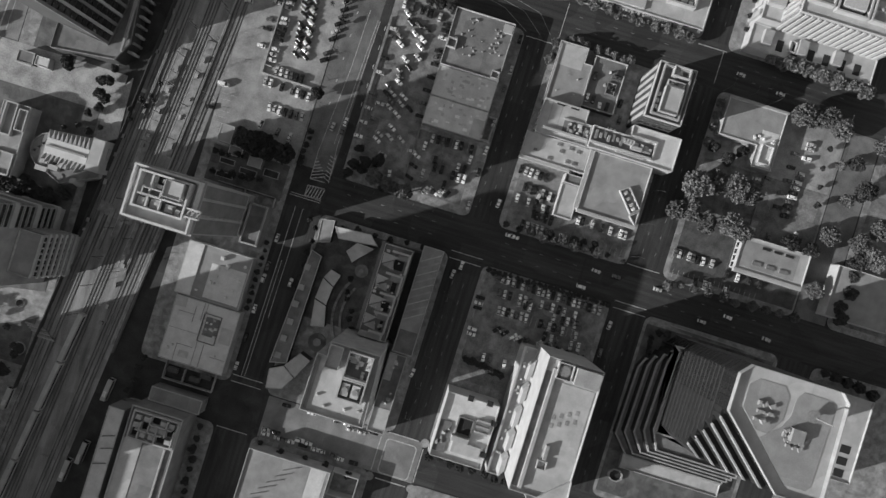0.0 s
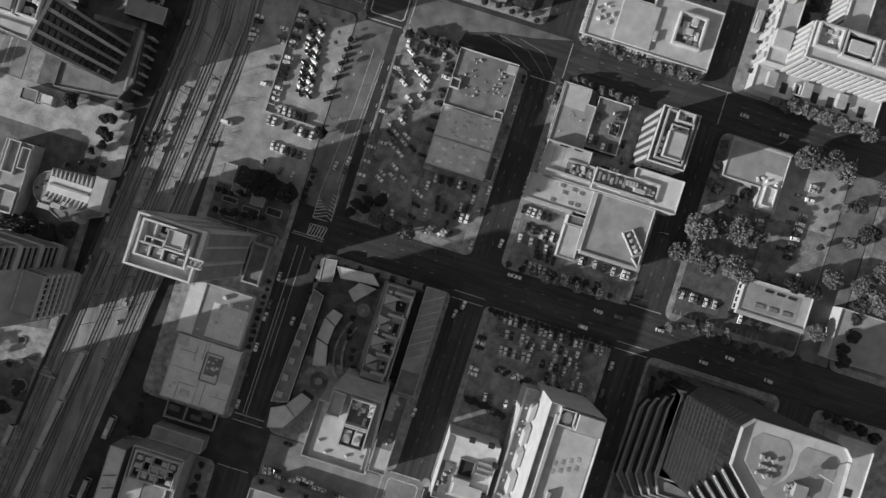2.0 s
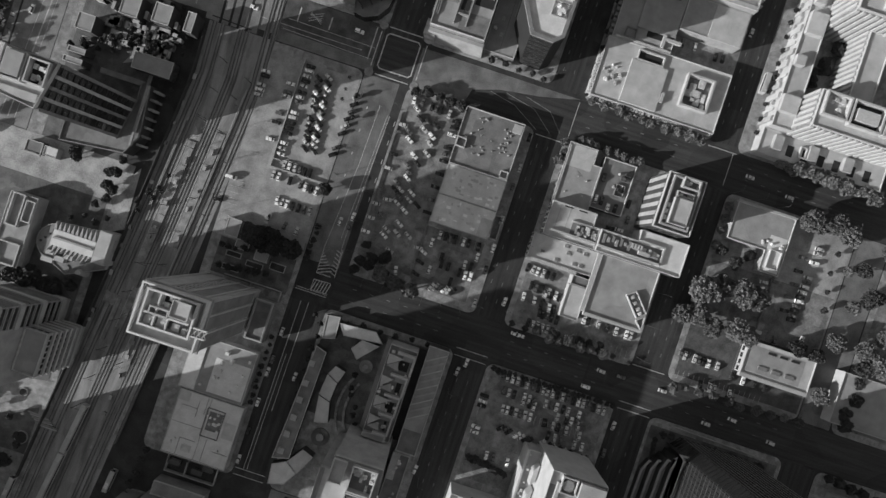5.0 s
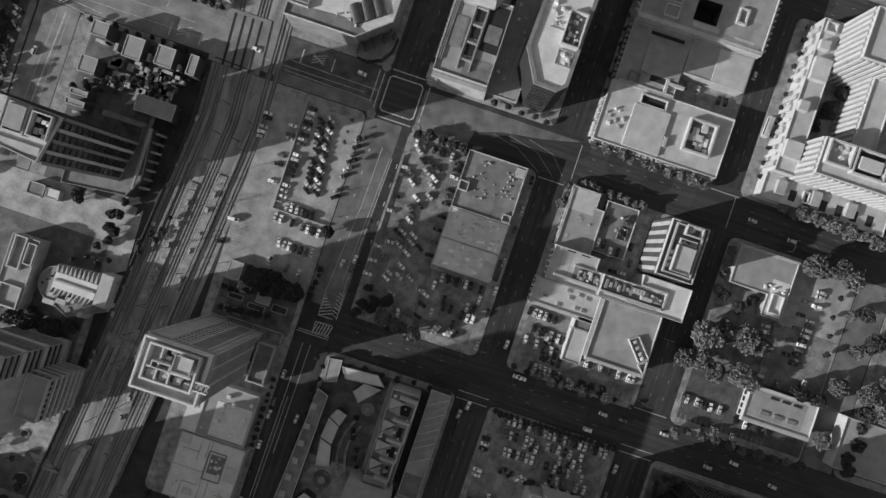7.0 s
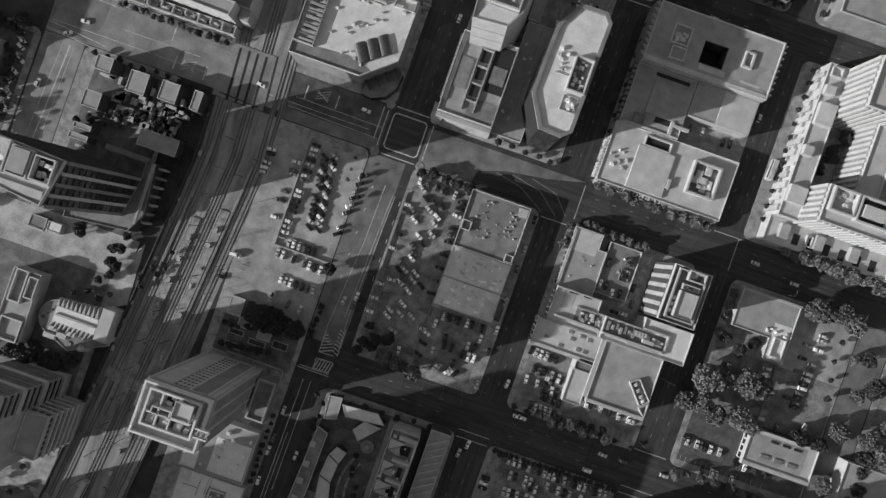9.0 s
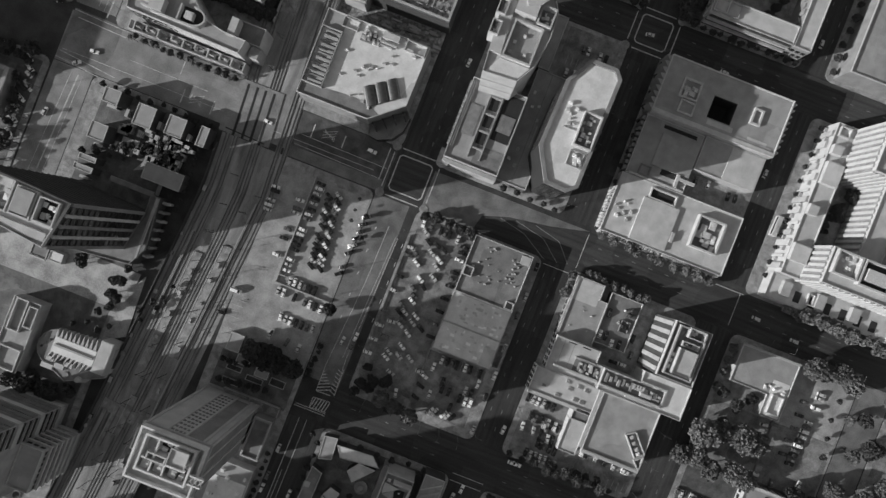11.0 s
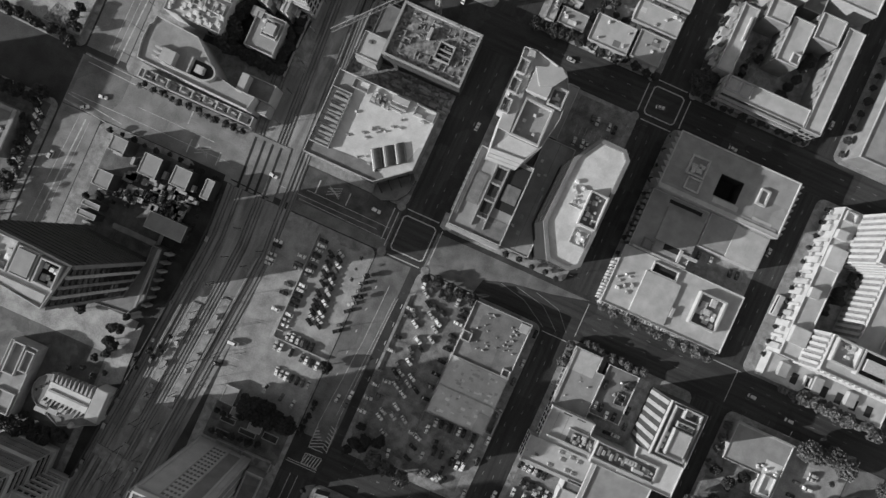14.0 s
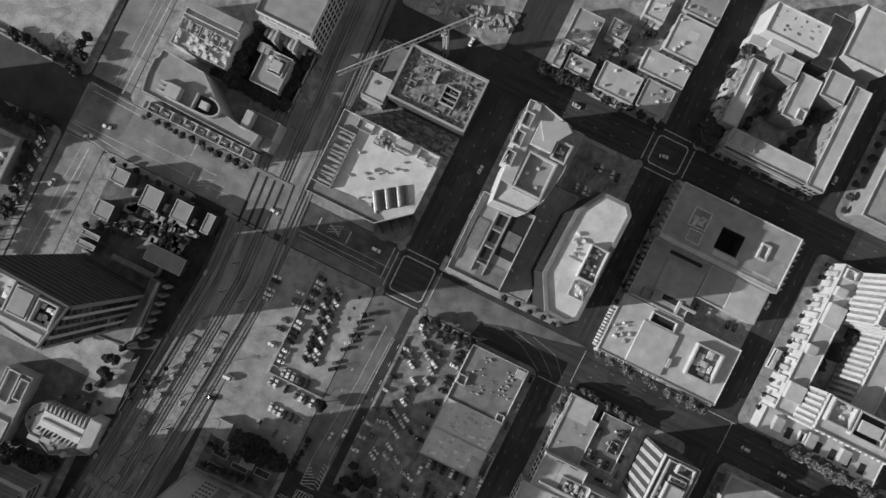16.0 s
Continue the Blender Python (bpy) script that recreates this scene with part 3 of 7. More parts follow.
    part(name, prism(bmesh.new(), comb, z0, z1), material, b)


def ribbed(b, p0, p1, z0, z1, n):
    """White upright ribs with recessed window strips, greyed to stand in for shade, and thin floor slabs between them.
    """
    p, q = Vector(p0), Vector(p1)
    d = q - p
    u = d.normalized()
    o = Vector((u.y, -u.x))
    floors = int((z1 - z0) / 3)
    for i in range(n):
        c, e = p + d * ((i + 0.25) / n), u * d.length / n * 0.24
        part("rib", prism(bmesh.new(), [tuple(c - e + o * 0.05), tuple(c + e + o * 0.05), tuple(c + e + o * 0.9), tuple(c - e + o * 0.9)], z0, z1), WALL_WHITE, b)
        c, e = p + d * ((i + 0.75) / n), u * d.length / n * 0.25
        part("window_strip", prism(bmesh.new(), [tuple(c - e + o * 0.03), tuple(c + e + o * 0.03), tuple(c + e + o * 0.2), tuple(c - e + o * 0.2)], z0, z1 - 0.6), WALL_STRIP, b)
    for k in range(1, floors):
        part("floor_line", prism(bmesh.new(), [tuple(p + o * 0.2), tuple(q + o * 0.2), tuple(q + o * 0.34), tuple(p + o * 0.34)], z0 + 3 * k, z0 + 3 * k + 0.35), WALL_MID, b)


def roof_seams(b, x0, y0, x1, y1, z, n, material, along="x"):
    """Welted joints across a roof."""
    for i in range(1, n):
        f = i / n
        if along == "x":
            block(b, "roof_seam", x0, y0 + (y1 - y0) * f - 0.12, x1, y0 + (y1 - y0) * f + 0.12, z, z + 0.08, material)
        else:
            block(b, "roof_seam", x0 + (x1 - x0) * f - 0.12, y0, x0 + (x1 - x0) * f + 0.12, y1, z, z + 0.08, material)


# shop halls
framed_court(hall, -28.2, 95.5, -23.4, 100.5, 5.2, 0.5, 1.4, COPING)
scatter_units(hall, -25, 101, -14, 113, 5.22, 9, 1, 0.8)
scatter_units(hall, -13, 98, -1, 112, 5.22, 18, 2, 0.75)
scatter_units(hall, -22, 94, -12, 99, 5.22, 6, 3, 0.75)
framed_court(hall, -2.8, 87.2, 1.3, 91, 5.2, 0.4, 1.2, COPING)
block(hall, "canopy", -3.5, 110.5, 1.2, 114.8, 5.25, 5.9, WALL_WHITE)
for x, y in ((-24, 80), (-18, 77), (-10, 81.5), (-5, 76), (-14, 74)):
    roof_unit(hall2, x, y, 4.82, 1.5, 1.1, 0.5)
for x, y in ((-21.5, 65.5), (-12.5, 64.2), (-5, 63.5), (-22, 59), (-7, 59)):
    block(hall3, "skylight", x - 1.1, y - 0.7, x + 1.1, y + 0.7, 4.5, 4.95, CAR_WHITE)
# white patches paint reflected light streaks on the roofs; greyer ones are stains
hs = random.Random(205)
for i in range(26):
    x, y = hs.uniform(-27, 0), hs.uniform(72, 85)
    block(hall2, "roof_patch", x, y, x + hs.uniform(0.6, 2.6), y + hs.uniform(0.4, 1.6), 4.83, 4.84 + 0.004 * i, CAR_WHITE if i % 3 == 1 else ROOF_PALE)
for i in range(14):
    x, y = hs.uniform(-27, 0), hs.uniform(57, 69)
    block(hall3, "roof_patch", x, y, x + hs.uniform(0.6, 2.6), y + hs.uniform(0.4, 1.6), 4.53, 4.54 + 0.004 * i, CAR_WHITE if i % 3 == 1 else ROOF_PALE)
for x in (-24.5, -17, -9.5, -3):
    roof_unit(hall3, x, 67.5, 4.52, 1.2, 0.9, 0.5)
framed_court(hall3, 2.0, 57.4, 6.2, 69.8, 0.2, 0.5, 3.4, WALL_PALE, "yard_wall")
block(hall3, "roof_step", -4.4, 57, 1.2, 66, 4.53, 5.0, ROOF_PALE)
facade(hall, -28.5, 86.6, 1.8, 116, (E_, W), 0.3, 4.6, (9, 9), 1, 0.7, 0.6)
facade(hall2, -28.5, 71, 1.8, 86.4, (E_,), 0.3, 4.3, (5,), 1, 0.7, 0.6)

# corner shop and annex
block(b1, "roof_patch", 26.2, 104, 39.4, 115, 5.02, 5.12, ROOF_PALE)
block(b1, "roof_ridge", 26.2, 86, 26.8, 114, 5.02, 5.7, COPING)
scatter_units(b1, 30, 88, 42, 102, 5.02, 4, 5, 0.7)
facade(b1, 25.6, 84.6, 44.3, 115.6, (W,), 0.3, 4.6, (10,), 1)
scatter_units(b2, 47, 98, 59, 112, 3.82, 5, 6, 1.2)
framed_court(b2, 54, 97, 58.5, 103, 3.8, 0.3, 0.9, WALL_MID)
block(b2, "roof_hatch", 57, 107.5, 60, 110, 3.82, 5.2, BLACK)

# low office group
block(c4, "roof_well", 53, 71.2, 83.4, 77.8, 10.02, 10.1, ROOF_DARK)
for x0, y0, x1, y1, h in ((52.6, 70, 83, 71, 1.6), (83.4, 70, 84.2, 79.4, 1.2), (71.4, 78.6, 83.4, 79.4, 1.2), (72, 72.2, 77.5, 74, 2.0), (66, 69, 80, 69.8, 0.8)):
    block(c4, "roof_beam", x0, y0, x1, y1, 10.02, 10 + h, WALL_WHITE)
for i in range(7):
    block(c4, "duct", 54 + i * 2.1, 72.4 + (i % 3) * 0.9, 55.2 + i * 2.1, 76.8 - (i % 2) * 1.1, 10.1, 11.0 + 0.3 * (i % 2), ROOF_MID if i % 2 else METAL)
for i in range(4):
    roof_unit(c4, 68.4 + i * 1.5, 75.4, 10.1, 1.1, 2.6, 1.2, 0, WALL_WHITE)
scatter_units(c4, 74, 73, 82, 77, 10.1, 9, 7, 1.7)
block(c4, "duct", 78.6, 72.6, 82, 73.4, 10.1, 11.2, WALL_PALE)
block(c1, "roof_well", 38.4, 71.6, 51.6, 77.4, 8.02, 8.08, ROOF_DARK)
block(c1, "roof_beam", 29, 70.4, 51.6, 71.4, 8.02, 9.4, WALL_WHITE)
block(c1, "roof_beam", 38, 77.6, 48, 78.4, 8.02, 8.9, WALL_PALE)
scatter_units(c1, 40, 72.4, 51, 76.8, 8.08, 10, 8, 1.7)
for i in range(4):
    block(c1, "duct", 40.6 + i * 2.8, 72, 41.4 + i * 2.8, 76.4, 8.08, 8.9, METAL)
for x0 in (32.4, 39.6):
    block(c1, "dark_vent", x0, 83.6, x0 + 4.0, 84.6, 8.0, 8.8, BLACK)
for x in (30.5, 35.5):
    block(c1, "roof_seam", x, 72, x + 0.2, 84.5, 8.02, 8.1, ROOF_MID)
block(c1, "parapet_step", 26.1, 84.2, 48.5, 84.9, 8.7, 9.2, WALL_WHITE)
for x, y in ((29, 59.6), (41.4, 62.3), (36.7, 57.4), (49, 58.2), (49.5, 64.4), (45.6, 58.2), (39.5, 65.4), (45.6, 65)):
    block(c2, "roof_curb", x - 1.1, y - 0.8, x + 1.1, y + 0.8, 7.02, 7.4, WALL_WHITE)
    block(c2, "roof_hatch", x - 0.9, y - 0.6, x + 0.9, y + 0.6, 7.4, 7.46, ROOF_DARK)
block(c2, "canopy_beam", 22.6, 53.6, 48, 54.9, 6.0, 7.3, WALL_WHITE)
facade(c2, 22.5, 55, 56.5, 67.4, (S_, W), 0.5, 6.5, (12, 5), 2)
facade(c1, 26, 67.7, 52, 85, (W,), 0.5, 7.5, (6,), 2)
cs = building("stair_block", "small white block with a sunken roof", rect(47.2, 32, 56.6, 48.5), 4.2, WALL_WHITE, ROOF_PALE, 0.5, WALL_WHITE)
cs2 = building("stair_block", "small white block with a dark roof hatch", rect(47.2, 48.8, 56.6, 53.4), 5.6, WALL_WHITE, ROOF_DARK, 0.6, WALL_WHITE)
block(c3, "roof_edge", 56.8, 36.2, 86.3, 37.4, 7.4, 8.9, WALL_WHITE)
block(c3, "roof_edge", 54.9, 38, 56.7, 67.2, 7.6, 8.6, WALL_WHITE)
for ax, ay, bx, by in ((74.1, 52.1, 78.3, 55), (78.3, 55, 86, 46.1), (86, 46.1, 82.2, 42.7), (82.2, 42.7, 74.1, 52.1), (82.2, 41.7, 86, 44.9), (86, 44.9, 85.8, 38), (85.8, 38, 82.2, 41.7)):
    part("plant_screen", beam(bmesh.new(), (ax, ay, 8.75), (bx, by, 8.75), 0.5, 1.5), WALL_WHITE, c3)
for i, (x, y) in enumerate(((77.2, 51.8), (79.2, 49.4), (81.4, 47), (82.8, 45.2))):
    roof_unit(c3, x, y, 8.02, 1.6, 1.8, 1.4, -0.85)
facade(c3, 56.8, 37.5, 86.3, 67.4, (S_,), 1, 7.5, (9,), 2, 0.6, 0.5)

# slim tower
windows(t1, (70.3, 112.2), (70.3, 85.7), 1.0, 20.0, 6, 1, 0.45, 0.98, WALL_PALE, 0.2, "wall_stripe")
facade(t1, 70.3, 85.7, 87.9, 112.2, (S_,), 11, 20, (5,), 3)
framed_court(t1, 72.5, 87.5, 86, 111, 20.3, 0.7, 2.2, WALL_PALE)
block(t1, "penthouse", 75.5, 88.9, 83.9, 101.2, 20.3, 23.6, ROOF_PALE)
framed_court(t1, 75.5, 88.9, 83.9, 101.2, 23.6, 0.35, 0.6, WALL_MID)
for y in (90.2, 93.2, 96.2):
    block(t1, "plant_box", 73.6, y, 74.9, y + 1.9, 20.32, 21.7, METAL)
    block(t1, "dark_vent", 84.3, y + 1, 85.2, y + 2.6, 20.32, 20.9, BLACK)
framed_court(t1, 76, 102, 84, 104.6, 20.3, 0.5, 2.4, WALL_WHITE)
framed_court(t1, 77, 106.5, 85, 111.4, 20.3, 0.5, 3.0, WALL_WHITE)
scatter_units(t1, 77.5, 102.6, 83, 104, 20.35, 5, 11, 1.5)
scatter_units(t1, 78, 107, 84, 110.6, 20.35, 5, 12, 1.8)

# hall beside the trees, shop with white rim
block(d1, "roof_patch", 134.5, 85, 143.2, 103, 4.52, 4.6, ROOF_WHITE)
framed_court(d1, 136, 86.5, 142, 96, 4.55, 0.35, 1.2, WALL_WHITE)
scatter_units(d1, 130, 93, 142, 100, 4.6, 8, 13, 1.3)
block(d1, "cornice", 113.6, 113.85, 144.4, 114.7, 3.8, 5.2, WALL_PALE)
block(e1, "canopy", 141, 31.8, 176, 33.4, 3.2, 4.9, WALL_WHITE)
for i in range(3):
    block(e1, "roof_vent", 152 + i * 6, 46.2, 156 + i * 6, 47.4, 4.2, 4.6, BLACK)
    block(e1, "roof_vent", 149 + i * 7, 37.5, 153.5 + i * 7, 39.4, 4.2, 4.8, ROOF_DARK)
block(e1, "roof_patch", 143, 35.5, 171, 48.5, 4.22, 4.3, ROOF_MID)
facade(e1, 141, 33.5, 176, 50.5, (W, N_), 0.4, 3.6, (5, 9), 1)

# stepped office tower
# darker strip along the west roof edge
block(f1, "roof_gully", 59.6, -91, 62.4, -38, 30.02, 30.1, ROOF_DARK)
block(f1, "roof_spine", 62.5, -91, 64, -36, 30.02, 31.6, WALL_WHITE)
# white slabs added to stand in for lit parts of the west wall
for i in range(5):
    y0, y1 = -95 + i * 11.6, -87.6 + i * 11.6
    part("terrace_step", prism(bmesh.new(), [(56.2, y0), (58.4, y0 + 3.2), (58.4, y1 + 3.2), (56.2, y1)], 10.02, 17.5 - 0.6 * i), WALL_WHITE, f0)
block(f0, "outer_wall", 51.8, -97.3, 52.7, -33.6, 0.2, 11.2, WALL_WHITE)
scatter_units(f0, 53.6, -92, 55.8, -36, 10.02, 14, 14, 1.1)
framed_court(f1, 63.8, -40, 71, -32.4, 30.02, 0.5, 2.2, WALL_WHITE)
part("fan_ring", tube(bmesh.new(), 67.2, -36.2, 30.1, 31.6, 2.6, 2.6, 16), METAL, f1)
block(f1, "penthouse", 72, -40, 83.3, -32.6, 30.02, 33.4, WALL_PALE)
block(f1, "roof_deck", 64.4, -72, 83.2, -41.5, 30.02, 30.2, ROOF_PALE)
for i in range(4):
    for j in range(2):
        block(f1, "roof_slab", 68 + i * 3.2, -62 + j * 4 + i * 1.5, 69.6 + i * 3.2, -60 + j * 4 + i * 1.5, 30.2, 30.32, ROOF_MID)
framed_court(f1, 67.5, -80.8, 72, -76.6, 30.02, 0.5, 1.4, WALL_WHITE)
scatter_units(f1, 68.3, -80, 71.4, -77.4, 30.05, 3, 15, 1.2)
block(f1, "stair_head", 69.2, -76, 70.6, -69.5, 30.02, 32, WALL_PALE)
f2 = building("office_annex", "low eight-sided annex with a pale roof", [(70, -98), (74, -104), (86, -104), (90, -98), (89, -86), (85.4, -82.6), (74, -93.3), (70, -93.3)], 20, WALL_PALE, ROOF_PALE, 1.0, WALL_WHITE)

# notched white building
framed_court(g1, 31.5, -84, 39.5, -75, 11.02, 0.6, 0.9, WALL_MID)
# black sheet on the deck and black boxes paint the shade of openings
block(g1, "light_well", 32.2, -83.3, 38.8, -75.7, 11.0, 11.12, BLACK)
for i in range(3):
    block(g1, "roof_fin", 40.5, -80.5 + i * 2.8, 47, -79.4 + i * 2.8, 11.02, 12.6, WALL_PALE)
for i, (x, y) in enumerate(((33, -66.6), (42.6, -66.4), (47.2, -75), (46.8, -91))):
    block(g1, "notch", x, y, x + 2.8, y + 2.4, 11.0, 12.3, BLACK)
block(g1, "roof_step", 23.6, -94.3, 29.5, -79, 11.02, 11.5, ROOF_DARK)
scatter_units(g1, 24.4, -93, 29, -80, 11.5, 7, 16, 1.3)
block(g1, "roof_step", 32, -92.4, 46, -87, 11.02, 12.4, ROOF_PALE)
block(g1, "roof_step", 30.6, -86.8, 39, -84.4, 11.02, 13.4, WALL_WHITE)
block(g1, "terrace", 22.6, -99, 50, -97.2, 0.15, 4.5, WALL_WHITE)

# pale tower and its walled wing
block(h1, "roof_step", -33.2, -63, -27.5, -53, 36.02, 38.5, WALL_PALE, "pale stair head")
framed_court(h1, -33.4, -63.2, -27.3, -52.8, 38.5, 0.4, 0.7, WALL_WHITE)
framed_court(h1, -24.8, -65, -13.8, -53.3, 36.02, 0.6, 3.4, WALL_WHITE)
framed_court(h1, -24.8, -74.2, -13.8, -65.2, 36.02, 0.6, 3.4, WALL_WHITE)
block(h1, "plant_floor", -24.2, -73.6, -14.4, -53.9, 36.05, 36.15, ROOF_DARK)
block(h1, "roof_patch", -23.6, -58.6, -19.6, -54.4, 36.15, 36.2, ROOF_PALE)
scatter_units(h1, -23.5, -63.5, -15, -54.5, 36.1, 16, 21, 2.0)
for x in (-22, -17.5):
    block(h1, "cooling_tower", x - 1.7, -72.6, x + 1.7, -67, 36.1, 38.8, UNIT)
    part("fan_ring", tube(bmesh.new(), x, -69.8, 38.8, 39.2, 1.3, 1.3, 12), METAL, h1)
for x0, y0, x1, y1 in ((-9.2, -95.6, -1.4, -84), (-9.2, -70, -5.6, -57)):
    block(h4, "roof_patch", x0, y0, x1, y1, 8.02, 8.12, ROOF_PALE)
scatter_units(h4, -8, -83, -3, -60, 8.12, 9, 24, 1.5)
block(h1, "roof_lip", -37.4, -83.2, -36, -60, 36.02, 36.3, ROOF_MID)
for x, y in ((-33, -76), (-29, -80), (-20, -79), (-14, -78)):
    roof_unit(h1, x, y, 36.02, 1.2, 1.0, 0.8)
block(h1, "roof_rail", -12.4, -82.6, -11.9, -55, 36.02, 37.0, WALL_WHITE)
# each roof court is an L of white walls stepping back along the wing
for i, y in enumerate((-8.6, -19.4, -29.4, -38.8, -48.4)):
    x1 = -13.4 - 0.5 * i
    block(h2, "court_wall", -22.5, y - 0.5, x1, y + 0.5, 11.02, 14.2, WALL_WHITE)
    block(h2, "court_wall", x1 - 0.9, y - 9.4 if i < 4 else y - 3.2, x1, y - 0.5, 11.02, 14.0, WALL_WHITE)
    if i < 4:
        # flat black sheet in place of a deep, shaded well
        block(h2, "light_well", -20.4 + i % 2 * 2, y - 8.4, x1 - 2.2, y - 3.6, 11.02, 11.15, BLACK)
        part("shade_sail", prism(bmesh.new(), [(-26.4, y - 1.6), (-26.0, y - 7), (-18.5 - i % 2 * 2, y - 2.4)], 12.6, 12.72), WALL_WHITE, h2)
        part("shade_sail", prism(bmesh.new(), [(-25.8, y - 7.6), (-19.6, y - 8.8), (-21, y - 4.4)], 12.2, 12.32), WALL_PALE, h2)
        block(h2, "deck", x1 - 6, y - 3.2, x1 - 1, y - 0.8, 11.02, 11.3, ROOF_MID)
block(h2, "upper_roof", -26.6, -51.6, -16, -49.2, 11.02, 13.6, ROOF_MID)
block(h2, "west_walk", -29.4, -51, -27.1, -5.4, 0.15, 6.4, WALL_MID)
scatter_units(h2, -25.6, -47, -15.5, -9, 11.1, 22, 22, 1.3)
for i in range(9):
    part("roof_slat", beam(bmesh.new(), (-8.4, -9.5 - i * 3.7, 8.3), (0.6, -4 - i * 3.7, 8.3), 0.9 if i % 2 else 0.5, 0.3), WALL_PALE if i % 2 else COPING, h3)
block(h3, "roof_patch", -8.4, -55, 0.6, -44, 8.02, 8.1, ROOF_DARK)
block(h3, "link_wall", -12.8, -51, -9.2, -6, 0.15, 3, WALL_DARK)

# plaza pavilions between the towers
def pavilion(label, poly, h, roof=None):
    return building("pavilion", label, poly, h, WALL_DARK, roof or ROOF_PALE, 0.25, COPING)


pavilion("curved pavilion with a pale roof", [(-49.9, -26.8), (-44.5, -28.2), (-46.4, -34.5), (-52.4, -31.5)], 4)
pavilion("curved pavilion with a pale roof", [(-52.6, -32), (-46.6, -35), (-47.3, -44.5), (-53.6, -42.5)], 4)
pavilion("curved pavilion with a pale roof", [(-53.5, -43.2), (-47.2, -45.1), (-44.9, -55.1), (-51.7, -56.7)], 4)
pavilion("leaning pavilion with a pale roof", [(-52.3, -70.9), (-46.4, -73.1), (-51.4, -83.5), (-58, -79)], 5)
pavilion("pale low pavilion at a corner", [(-65, -83), (-58.5, -79.6), (-52, -84), (-56, -91), (-64, -93)], 4, ROOF_WHITE)
pavilion("kite-shaped pavilion with a pale roof", [(-45.4, -15.8), (-41.3, -10.2), (-32.2, -10.6), (-41.1, -20.3)], 5)
pavilion("long pavilion with a bright roof", [(-54.4, -5.6), (-36, -4.2), (-31.1, -9), (-51, -11)], 5, ROOF_WHITE)
pavilion("grey pavilion with a flat roof", [(-62, -4), (-55.2, -3), (-54.5, -14), (-61, -16)], 4, ROOF_MID)
pl = building("pavilion", "long grey arcade roof with square skylights", [(-66, -80), (-57.5, -78), (-56.4, -22), (-62.2, -20)], 4, WALL_DARK, ROOF_DARK, 0.3)
for x, y in ((-61.5, -29.1), (-61.5, -39.4), (-61.7, -48.3), (-61.8, -57.5), (-62.4, -66.2), (-62.6, -75.1)):
    block(pl, "skylight", x - 1.5, y - 1.5, x + 1.5, y + 1.5, 4.0, 4.9, WALL_PALE)
for rad, hgt in ((2.0, 0.9), (4.6, 0.35)):
    fo = thing("planter", "round stone planter on a plaza", "planter", -46.8, -64.5, 0.2)
    part("rim", tube(bmesh.new(), 0, 0, 0, hgt, rad, rad, 20), PAVING if hgt > 0.5 else PAVING_DARK, fo)
fo = thing("fountain", "round pale fountain basin on a plaza", "fountain", -35.9, -23.4, 0.2)
part("basin", tube(bmesh.new(), 0, 0, 0, 0.6, 3.4, 3.4, 20), PAVING, fo)
part("bowl", tube(bmesh.new(), 0, 0, 0.6, 1.3, 0.9, 1.2, 14), WALL_PALE, fo)
for k, (ra, rb) in enumerate(((24, 25.2), (28, 29.2))):
    pa = thing("garden_wall", "curved low stone garden wall", "wall")
    for i in range(12):
        a0, a1 = radians(150 + i * 5), radians(154.6 + i * 5)
        q = [(-15 + ra * math.cos(a0), -45 + ra * math.sin(a0)), (-15 + rb * math.cos(a0), -45 + rb * math.sin(a0)), (-15 + rb * math.cos(a1), -45 + rb * math.sin(a1)), (-15 + ra * math.cos(a1), -45 + ra * math.sin(a1))]
        part("wall_block", prism(bmesh.new(), q, 0.15, 0.9), PAVING, pa)

# low halls beside the tracks
roof_seams(j1, -118.5, -92.5, -86.5, -61, 5.52, 2, ROOF_MID, "y")
block(j1, "roof_seam", -118.4, -77, -103, -76.8, 5.52, 5.62, ROOF_MID)
block(j1, "roof_pit", -101.5, -76.5, -94.5, -67, 5.52, 5.6, ROOF_DARK)
for x0, y0, x1, y1 in ((-112, -92.4, -111.8, -84), (-112, -84, -104, -83.8), (-108, -72, -107.8, -64), (-116, -68, -108, -67.8), (-99, -92.4, -98.8, -81), (-94.6, -86, -87, -85.8), (-104.2, -70, -104, -61)):
    block(j1, "roof_joint", x0, y0, x1, y1, 5.52, 5.64, ROOF_DARK)
for x0, y0, x1, y1 in ((-118.4, -66, -113, -61.2), (-92.8, -78, -86.8, -70), (-110, -90, -105, -86.6)):
    block(j1, "roof_patch", x0, y0, x1, y1, 5.52, 5.57, ROOF_PALE)
yj = thing("yard_wall", "pale low wall round a service yard", "wall")
for q in ((-116, -104.4, -90, -104), (-116, -104, -115.6, -94), (-90.4, -104, -90, -94), (-106, -104, -105.6, -97)):
    block(yj, "wall_length", q[0], q[1], q[2], q[3], 0.15, 2.0, WALL_PALE)
for x, y, m_ in ((-112, -99, ROOF_MID), (-100, -100.5, ROOF_DARK), (-95, -97.5, WALL_WHITE)):
    bin_ = thing("skip_container", "dull steel container in a service yard", "container", x, y, 0.15, "yard containers")
    part("body", tapered(bmesh.new(), -2.4, 2.4, 1.1, 0, 1.5, -2.7, 2.7, 1.25), m_, bin_)
    part("rim", box(bmesh.new(), -2.75, -1.3, 1.5, 2.75, 1.3, 1.6), POLE, bin_)
framed_court(j1, -103, -80, -94, -65.5, 5.52, 0.25, 0.5, ROOF_DARK)
scatter_units(j1, -101, -76, -95, -68, 5.6, 7, 31, 1.6)
